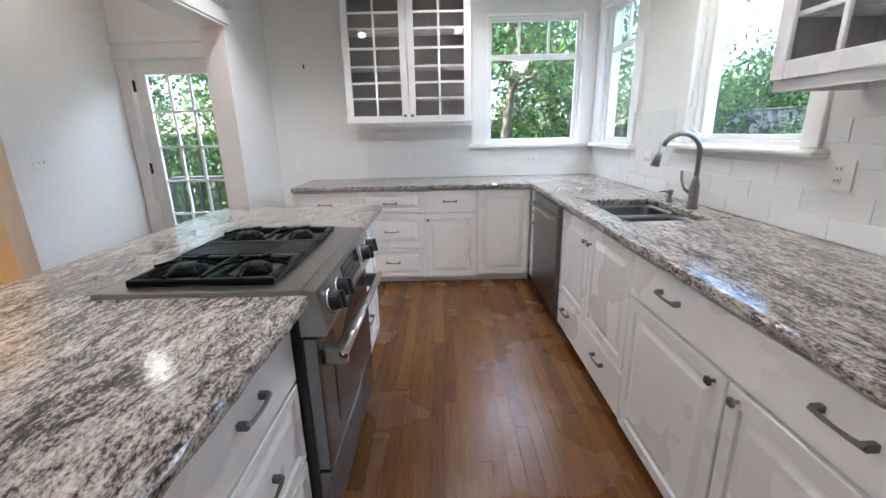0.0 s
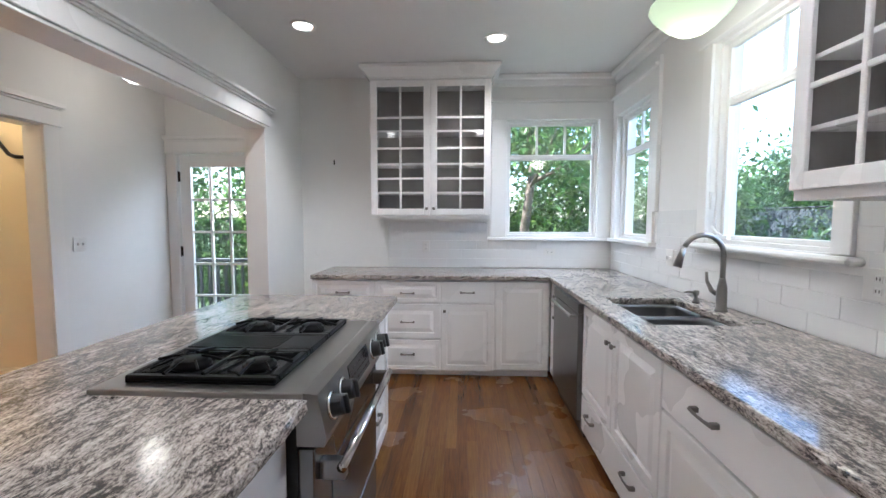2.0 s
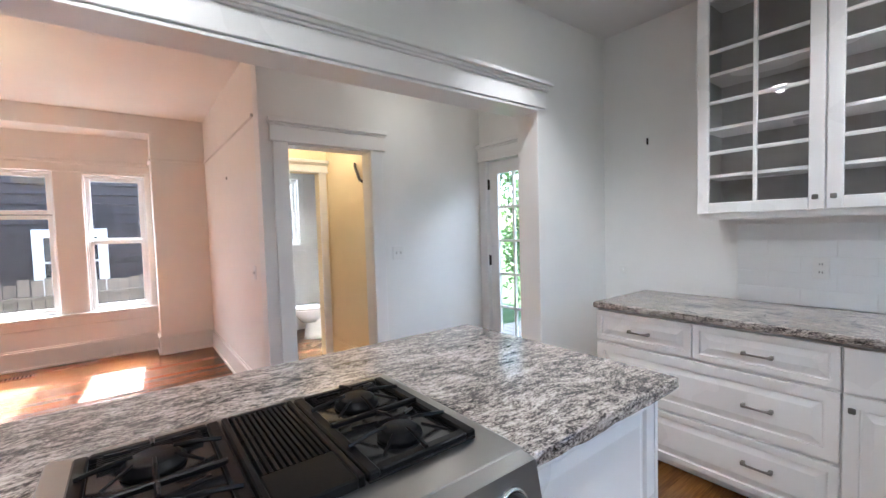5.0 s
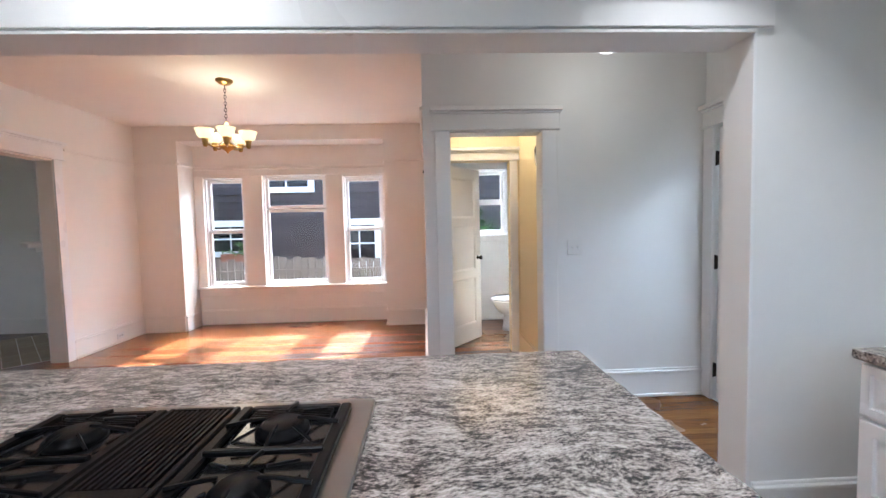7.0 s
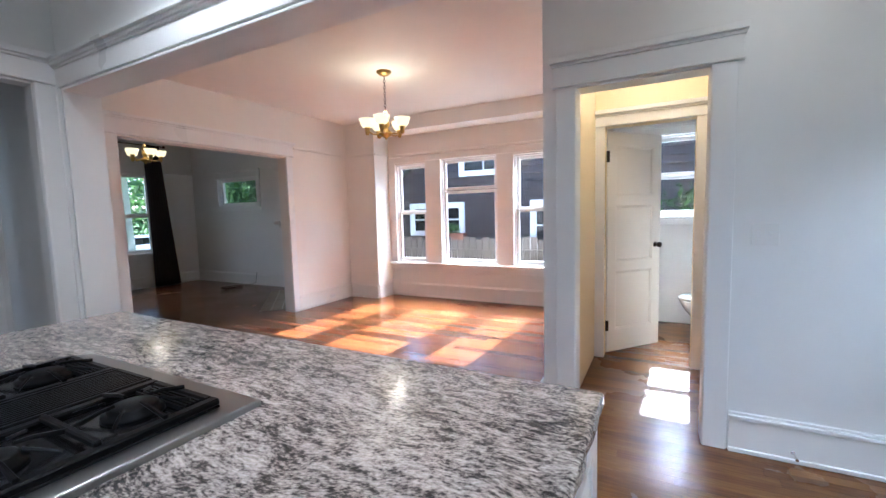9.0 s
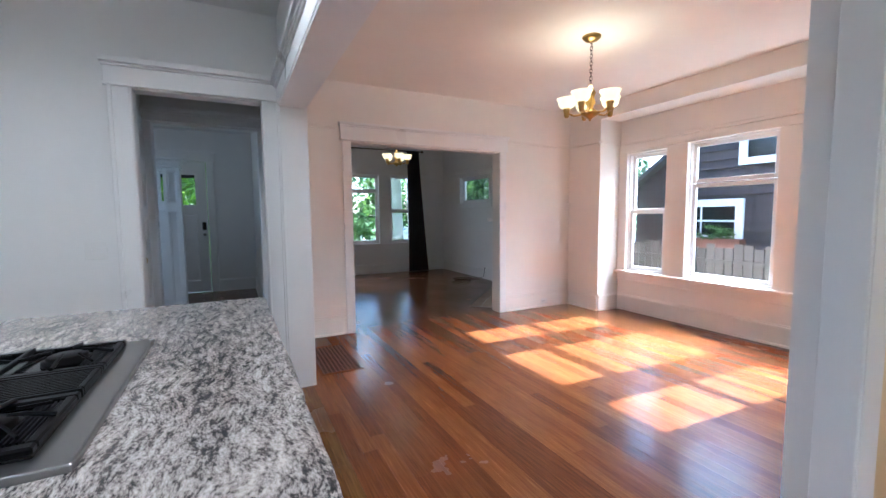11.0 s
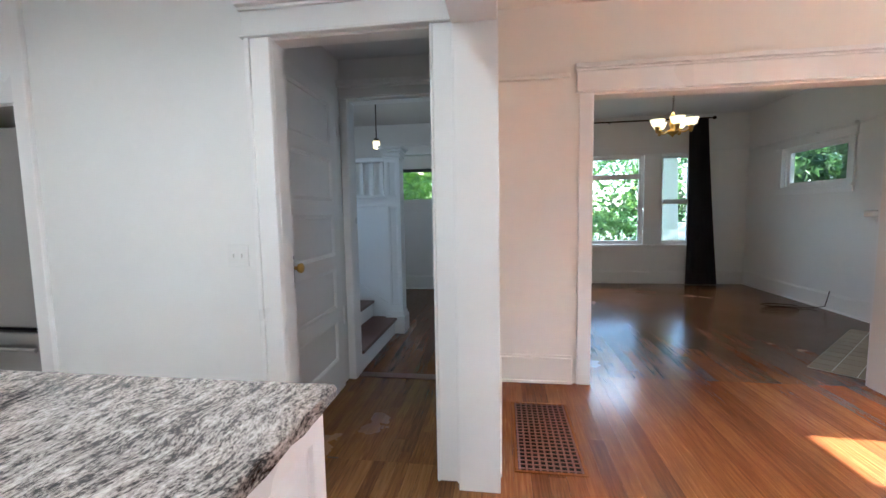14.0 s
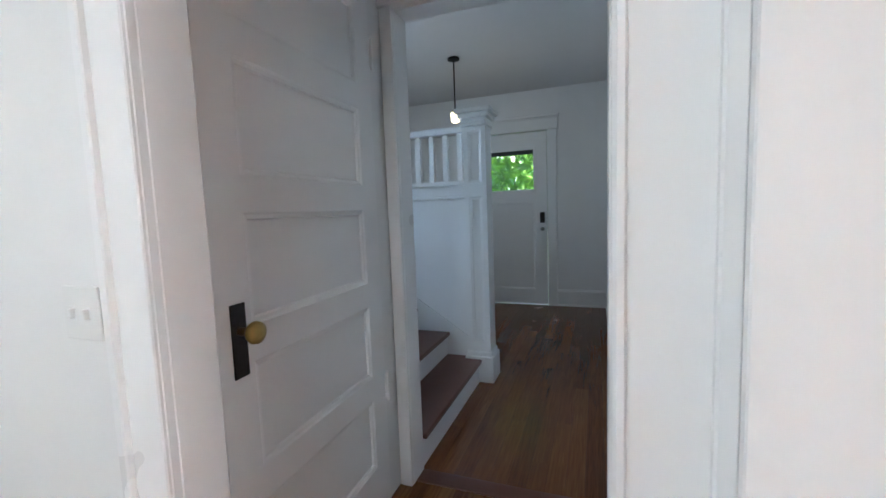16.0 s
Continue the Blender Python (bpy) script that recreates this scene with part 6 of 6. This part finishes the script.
bush(8.4, 8.6, 0.9, 1.8, 3.5, (M, B, D), 15, "leafy hedge rising behind the chain link fence", 10000, 0.06)
bush(6.4, 7.6, 0.5, 0.5, 2.1, (PALE_LEAF, O), 16, "pale pointed shrub in front of the fence", 5000, 0.045)
bush(12.5, 14.0, 3.5, 3.0, 4.6, (D, M), 17, "dark far hedge beyond the garden", 8000, 0.11)
SCREEN = mat("dark_slate_fence_slat", (0.045, 0.06, 0.07), 0.7, grain=0.2, scale=10, random=0.15)
cf = thing("chain_link_fence", pose(7.1, 0, -0.75), "dark chain link fence along the garden", "fence")
for y in np.arange(-3.5, 12.1, 2.2):
    part("post", tube([(0, y, 0), (0, y, 2.45)], 0.03, 8), DECK, cf)
part("top_rail", tube([(0, -3.5, 2.40), (0, 12, 2.40)], 0.02, 6), DECK, cf)
for i in range(130):
    part("privacy_slat", boxes((0.012, 0.018, -3.5 + i * 0.119, -3.39 + i * 0.119, 0.1, 2.36)), SCREEN, cf)
mesh_v, mesh_f = [], []
for sgn in (1, -1):
    for i in range(int((15.5 + 2.4) / 0.11)):
        y0 = -3.5 - (2.4 if sgn > 0 else 0) + i * 0.11
        a, b = (y0, 0.05), (y0 + sgn * 2.35, 2.40)
        if min(a[1 - 1], b[0]) < -3.6 or max(a[0], b[0]) > 12.1:
            continue
        k = len(mesh_v)
        mesh_v += [(-0.003, a[0], a[1]), (-0.003, a[0] + 0.007, a[1]), (-0.003, b[0] + 0.007, b[1]), (-0.003, b[0], b[1]), (0.003, a[0], a[1]), (0.003, a[0] + 0.007, a[1]), (0.003, b[0] + 0.007, b[1]), (0.003, b[0], b[1])]
        mesh_f += [(k, k + 1, k + 2, k + 3), (k + 4, k + 7, k + 6, k + 5), (k, k + 3, k + 7, k + 4), (k + 1, k + 5, k + 6, k + 2)]
me = bpy.data.meshes.new("wire_mesh")
me.from_pydata(mesh_v, [], mesh_f)
me.materials.append(DECK)
wm = new("wire_mesh", me)
wm.parent = cf
wm["kind"] = "stuff"
nf = thing("chain_link_fence", pose(0, 10.6, -0.75), "dark board fence at the garden's end", "fence")
for x in np.arange(-7.0, 9.0, 2.2):
    part("post", tube([(x, 0, 0), (x, 0, 2.3)], 0.04, 8), DECK, nf)
for i in range(100):
    part("picket", boxes((-7.0 + i * 0.16, -6.87 + i * 0.16, -0.01, 0.012, 0.05, 2.2)), DECK, nf)

# back deck outside the glazed door
dk = thing("deck", pose(0, 0, -0.75), "dark painted back deck with a railing", "deck")
for i in range(14):
    part("deck_board", softboxes([(-3.8, -1.0, 4.82 + i * 0.145, 4.955 + i * 0.145, 0.60, 0.64)], 0.003, 1), DECK, dk)
part("skirt", boxes((-3.8, -1.0, 4.82, 6.84, 0, 0.598)), DECK, dk)
part("rail", softboxes([(-3.8, -1.0, 6.76, 6.84, 1.48, 1.53)], 0.006, 1), DECK, dk)
for i in range(21):
    x = -3.76 + i * 0.135
    part("baluster", boxes((x - 0.018, x + 0.018, 6.78, 6.82, 0.64, 1.48)), DECK, dk)
for x in (-3.76, -1.04):
    part("post", boxes((x - 0.045, x + 0.045, 6.755, 6.845, 0.64, 1.62)), DECK, dk)

# neighbour's house to the west
nh = thing("neighbour_house", pose(-10.2, 0, -0.75), "neighbouring house with dark brown lap siding and white window frames", "house")
gable = bmesh.new()
edge = [(-4.2, 0), (10.0, 0), (10.0, 4.2), (-2.2, 4.2), (-4.2, 2.75)]
for xx in (-8, 0):
    for yy, zz in edge:
        gable.verts.new((xx, yy, zz))
gable.verts.ensure_lookup_table()
for i in range(5):
    j = (i + 1) % 5
    gable.faces.new((gable.verts[i], gable.verts[j], gable.verts[j + 5], gable.verts[i + 5]))
gable.faces.new([gable.verts[i] for i in range(5)])
gable.faces.new([gable.verts[i] for i in (9, 8, 7, 6, 5)])
part("wall", gable, CLAPBOARD, nh)
for i in range(22):
    z = i * 0.19
    wob = random.Random(300 + i)
    y = -4.2 + max(0, z + 0.19 - 2.75) * 1.38
    while y < 9.9:
        y1 = min(10, y + wob.uniform(0.9, 2.6))
        bm = bmesh.new()
        drop, out = z - wob.uniform(0, 0.014), 0.045 + wob.uniform(0, 0.012)
        vs = [bm.verts.new(p) for p in ((0.0, y, drop), (out, y, drop), (0.004, y, z + 0.188), (0.0, y1 - 0.004, drop), (out, y1 - 0.004, drop), (0.004, y1 - 0.004, z + 0.188))]
        for f in ((0, 1, 2), (3, 5, 4), (0, 3, 4, 1), (1, 4, 5, 2)):
            bm.faces.new([vs[k] for k in f])
        part("siding_board", bm, CLAPBOARD, nh)
        y = y1
part("roof", softboxes([(-8.2, 0.22, -2.3, 10.3, 4.2, 4.36)], 0.02, 1), ASPHALT, nh)
part("roof_slope", turned(softboxes([(-8.2, 0.22, -2.62, 0, -0.06, 0.06)], 0.02, 1), Matrix.Translation((0, -2.15, 4.28)) @ pose(0, 0, 0, 35.9, 0, 0)), ASPHALT, nh)


def far_window(y0, y1, z0, z1, cols, label=""):
    wdo = part("window", boxes((0.05, 0.065, y0, y1, z0, z1)), ENAMEL, nh, "white framed window")
    fr_ = [(0.04, 0.095, y0 - 0.16, y0, z0 - 0.14, z1 + 0.16), (0.04, 0.095, y1, y1 + 0.16, z0 - 0.14, z1 + 0.16), (0.04, 0.095, y0, y1, z1, z1 + 0.16), (0.04, 0.11, y0, y1, z0 - 0.14, z0)]
    part("frame", boxes(*fr_), OUT_WHITE, wdo)
    part("glazing_bars", boxes(*([(0.065, 0.08, y0 + (y1 - y0) * k / cols - 0.015, y0 + (y1 - y0) * k / cols + 0.015, z0, z1) for k in range(1, cols)] + [(0.065, 0.085, y0, y1, (z0 + z1) / 2 - 0.02, (z0 + z1) / 2 + 0.02)])), OUT_WHITE, wdo)


far_window(-3.2, -1.78, 1.60, 2.22, 2)
far_window(0.36, 1.15, 1.25, 2.2, 2)
far_window(-1.6, -0.5, 3.2, 3.95, 2)
far_window(5.2, 6.2, 1.6, 2.6, 2)
wb = thing("window_box", pose(-10.02, -2.1, 0.55), "terracotta window box with green plants", "planter")
part("box", softboxes([(-0.10, 0.14, -0.55, 0.55, 0.0, 0.24)], 0.01, 1), TERRACOTTA, wb)
v, f = leaves(500, (0.02, 0, 0.33), (0.16, 0.5, 0.16), 0.05, 77, 20)
foliage("plants", v, f, LEAF[1], wb)

fn = thing("board_fence", pose(-8.4, 0, -0.75), "weathered grey board fence between the houses", "fence")
rnd = random.Random(5)
for i in range(74):
    y = -5.5 + i * 0.155
    part("fence_board", boxes((-0.012, 0.012, y, y + 0.14, 0.05, 1.50 + rnd.uniform(-0.05, 0.05))), FENCE, fn)
part("fence_rail", boxes((0.013, 0.05, -5.5, 6.0, 0.35, 0.42), (0.013, 0.05, -5.5, 6.0, 1.2, 1.27)), FENCE, fn)
bush(-8.9, 3.4, 0.6, 0.9, 2.3, (D, M), 21, "dark shrub beside the fence", 2600, 0.08)
tree(-11.5, -10.0, 8.5, 3.6, (D, D, M), 22, "tall dense tree behind the neighbour's house", 9000, 0.2, 0.2, 0.1)
tree(-9.0, 13.0, 9, 3.4, (D, M), 23, "tall tree seen from the bathroom", 3600, 0.16)
bush(-7.1, -4.5, 0.9, 1.9, 4.6, (D, D), 24, "dark shrub outside the small window", 9000, 0.09)

# front garden and street
tree(-2.4, -10.5, 6.5, 2.8, (D, M, M), 31, "spreading street tree with dark leaves", 4200, 0.12, 0.16, 0.60)
tree(-6.0, -13.0, 7, 3.0, (M, D), 32, "tall leafy green street tree", 3600, 0.13, 0.14, 0.58)
tree(1.2, -9.6, 6.0, 2.6, (SUN_LIME, B, SUN_LIME), 33, "bright sunlit tree in front of the entrance", 4200, 0.12, 0.12, 0.25)
bush(-4.6, -13.5, 1.3, 1.0, 1.9, (B, M), 34, "sunlit shrub by the street", 2600, 0.09)
bush(-1.0, -14.5, 2.6, 1.0, 1.7, (SUN_LIME, B), 35, "bright sunlit hedge by the street", 3200, 0.10)
bush(0.8, -9.2, 1.6, 1.0, 3.4, (SUN_LIME, B), 36, "sunlit bright green shrub before the entrance", 3600, 0.09)
for xx in (-14, -9, -1, 5, 11, -20):
    bush(xx, -29 - (xx % 3), 4.2, 2.2, 6.5, (M, B) if xx % 2 else (D, M), 40 + abs(xx), "green trees across the street", 2600, 0.24)
tagged(part("porch_roof", boxes((-6.3, 2.9, -8.4, -6.20, 2.74, 2.92)), OUT_WHITE), "white porch roof over the front of the house", "porch roof", kind="structure")
pp = thing("porch_post", pose(-4.85, -8.0, -0.75), "tapered pale grey porch column", "porch column")
part("shaft", turned(lathe([(0.34, 0.0), (0.22, 3.36)], 4), pose(0, 0, 0, 0, 0, 45)), OUT_WHITE, pp)
part("cap", softboxes([(-0.3, 0.3, -0.3, 0.3, 3.36, 3.49)], 0.01, 1), OUT_WHITE, pp)


def car(m, paint, label):
    root = thing("car", m, label, "car")
    bm = bmesh.new()
    prof = [(-2.1, 0.35), (2.1, 0.35), (2.15, 0.75), (1.2, 0.92), (0.65, 1.40), (-1.0, 1.42), (-1.75, 0.98), (-2.15, 0.9)]
    for y in (-0.85, 0.85):
        for x, z in prof:
            bm.verts.new((x, y * (0.82 if z > 1.2 else 1), z))
    bm.verts.ensure_lookup_table()
    k = len(prof)
    for i in range(k):
        bm.faces.new((bm.verts[i], bm.verts[(i + 1) % k], bm.verts[(i + 1) % k + k], bm.verts[i + k]))
    bm.faces.new([bm.verts[i] for i in range(k)])
    bm.faces.new([bm.verts[i + k] for i in range(k - 1, -1, -1)])
    bmesh.ops.bevel(bm, geom=list(bm.edges), offset=0.06, segments=3, affect="EDGES", profile=0.5)
    part("body", bm, paint, root, smooth=True)
    for s in (-1, 1):
        part("side_window", boxes((-0.95, 0.55, s * 0.80 - 0.02, s * 0.80 + 0.02, 1.0, 1.32)), ENAMEL, root)
        for x in (-1.3, 1.3):
            w_ = part("wheel", lathe([(0.33, -0.1), (0.33, 0.1)], 20, (x, s * 0.80, 0.33), "y"), BLACK, root)
            part("rim", lathe([(0.2, -0.105), (0.2, 0.105)], 16, (x, s * 0.80, 0.33), "y"), CHROME, w_)
    return root


car(pose(-4.9, -18.4, -0.735), mat("white_car_paint", (0.7, 0.7, 0.7), 0.2, coat=0.5), "white car parked at the kerb")
car(pose(-9.8, -18.4, -0.735), mat("silver_car_paint", (0.4, 0.42, 0.44), 0.25, 0.5, coat=0.5), "silver car parked at the kerb")


# ---------------------------------------------------------------- tiles of the splashback
def tiles(name, axis, face, sgn, a0, a1, levels, label):
    """Running-bond tiles; levels: for each course its z0, z1 and the stretches (from, to) that it covers."""
    root = thing(name, pose(0, 0, 0), label, "wall tiles", kind="structure")
    z0, z1 = levels[0][0], levels[-1][1]
    cache = {}
    bed = []
    for n_, (lo, hi, spans) in enumerate(levels):
        for s0, s1 in spans:
            f0, f1 = sorted((face, face + sgn * 0.006))
            bed.append((s0, s1, f0, f1, lo, hi) if axis == "x" else (f0, f1, s0, s1, lo, hi))
            a = a0 - (0.15 if n_ % 2 else 0.0)
            while a < a1:
                p0, p1 = max(a, s0) + 0.001, min(a + 0.3, s1) - 0.001
                if p1 - p0 > 0.012:
                    key = (round(p1 - p0, 4), round(hi - lo, 4))
                    if key not in cache:
                        w_, h_ = key
                        bm = ringed(w_, h_ - 0.002, [(0, 0), (0, -0.0085), (0.0015, -0.0095)])
                        me = bpy.data.meshes.new("tile")
                        bmesh.ops.recalc_face_normals(bm, faces=bm.faces)
                        bm.to_mesh(me)
                        bm.free()
                        me.materials.append(TILE)
                        cache[key] = me
                    ob = new("tile", cache[key])
                    ob.parent = root
                    if axis == "x":
                        ob.matrix_basis = pose(p0, face, lo + 0.001)
                    else:
                        ob.matrix_basis = pose(face, p1, lo + 0.001, 0, 0, -90)
                a += 0.3
    part("grout_bed", boxes(*bed), GROUT, root)
    return root


ct0, ch = C1 + 0.002, 0.0915
lv = []
for i in range(6):
    lo, hi = ct0 + i * ch, min(ct0 + (i + 1) * ch, 1.37)
    top = 1.188 if i < 3 else None
    spans = [(-0.21, EW - 0.012)] if i < 3 else [(-0.21, 0.80)]
    if hi > lo + 0.01:
        lv.append((lo, hi if i != 2 else 1.186, spans) if i != 2 else (lo, ct0 + 3 * ch, [(-0.21, 0.798)]))
lv[2] = (lv[2][0], lv[2][1], [(-0.21, 0.797), (0.797, EW - 0.012)])
lv[2] = (lv[2][0], 1.188, lv[2][2])
lv[3] = (1.188, lv[3][1], lv[3][2])
tiles("tile_wall_north", "x", NW, -1, -0.21, EW, lv, "white glazed running-bond wall tiles above the counter")
lv = []
for i in range(6):
    lo, hi = ct0 + i * ch, ct0 + (i + 1) * ch
    if i < 2:
        spans = [(E_END - 0.02, NW - 0.012)]
    elif i == 2:
        spans = [(E_END - 0.02, 3.64), (3.64, NW - 0.012)]
        hi = 1.188
    elif i == 3:
        lo = 1.188
        spans = [(E_END - 0.02, 1.99), (3.115, 3.64)]
    else:
        spans = [(E_END - 0.02, 2.04), (3.105, 3.64)]
    lv.append((lo, hi, spans))
tiles("tile_wall_east", "y", EW, -1, E_END - 0.02, NW, lv, "white glazed running-bond wall tiles below the windows")


# ---------------------------------------------------------------- floors
def boards(name, x0, x1, y0, y1, width, material, label, seed, single=True, lengths=(0.9, 1.3, 1.7, 2.2), holes=()):
    """Boards running north to south over a dark bed, with hairline joints."""
    root = thing(name, pose(0, 0, 0), label, "floor", kind="structure")
    part("bed", boxes((x0, x1, y0, y1, -0.05, -0.006)), SUB, root)
    rng = random.Random(seed)
    cache, rest = {}, bmesh.new()
    n = max(1, round((x1 - x0) / width))
    w = (x1 - x0) / n
    for i in range(n):
        y = y0 - rng.uniform(0, 0.8)
        while y < y1:
            e = y + rng.choice(lengths)
            a, b = max(y, y0), min(e, y1)
            y = e
            if b - a < 0.02:
                continue
            if not single:
                box(rest, x0 + i * w + 0.0005, x0 + (i + 1) * w - 0.0005, a + 0.0006, b - 0.0006, -0.02, 0.0)
                continue
            key = round(b - a, 3)
            if key not in cache:
                bm = boxes((0.0005, w - 0.0005, 0.0006, key - 0.0006, -0.02, 0.0))
                me = bpy.data.meshes.new("floor_board")
                bmesh.ops.recalc_face_normals(bm, faces=bm.faces)
                bm.to_mesh(me)
                bm.free()
                me.materials.append(material)
                cache[key] = me
            ob = new("floor_board", cache[key])
            ob.parent = root
            ob.location = (x0 + i * w, a, rng.uniform(-0.0004, 0))
    if not single:
        tagged(part("floor_boards", rest, material, root), kind="stuff")
    else:
        rest.free()
    return root


boards("floor_kitchen", BX0, EW, SW - 0.10, NW, 0.066, OAK, "varnished oak strip floor", 1, lengths=(1.1, 1.6, 2.1, 2.6))
boards("floor_dining", -5.55, BX0, DS - 0.15, 2.55, 0.088, FIR, "glossy red-brown fir board floor", 2, lengths=(1.6, 2.4, 3.2))
boards("floor_back_hall", -5.3, BX0, 2.55, NW, 0.066, OAK_FAR, "varnished oak strip floor of the back hall and bathroom", 3, False)
boards("floor_vestibule", BX0, 0.0, -1.50, SW - 0.10, 0.066, OAK, "varnished oak strip floor of the vestibule", 4, lengths=(0.7, 1.1))
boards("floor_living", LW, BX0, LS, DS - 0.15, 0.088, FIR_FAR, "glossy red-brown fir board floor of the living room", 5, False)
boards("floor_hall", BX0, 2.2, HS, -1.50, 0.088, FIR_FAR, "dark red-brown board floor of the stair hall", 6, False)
boards("floor_niche", 0.0, EW, -0.98, SW - 0.10, 0.066, OAK_FAR, "varnished oak strip floor of the niche", 7, False)
trim("trim_threshold", [(-0.998, -0.127, -1.50, -1.40, 0.0, 0.008)], "brown wooden threshold strip", DARKWOOD)
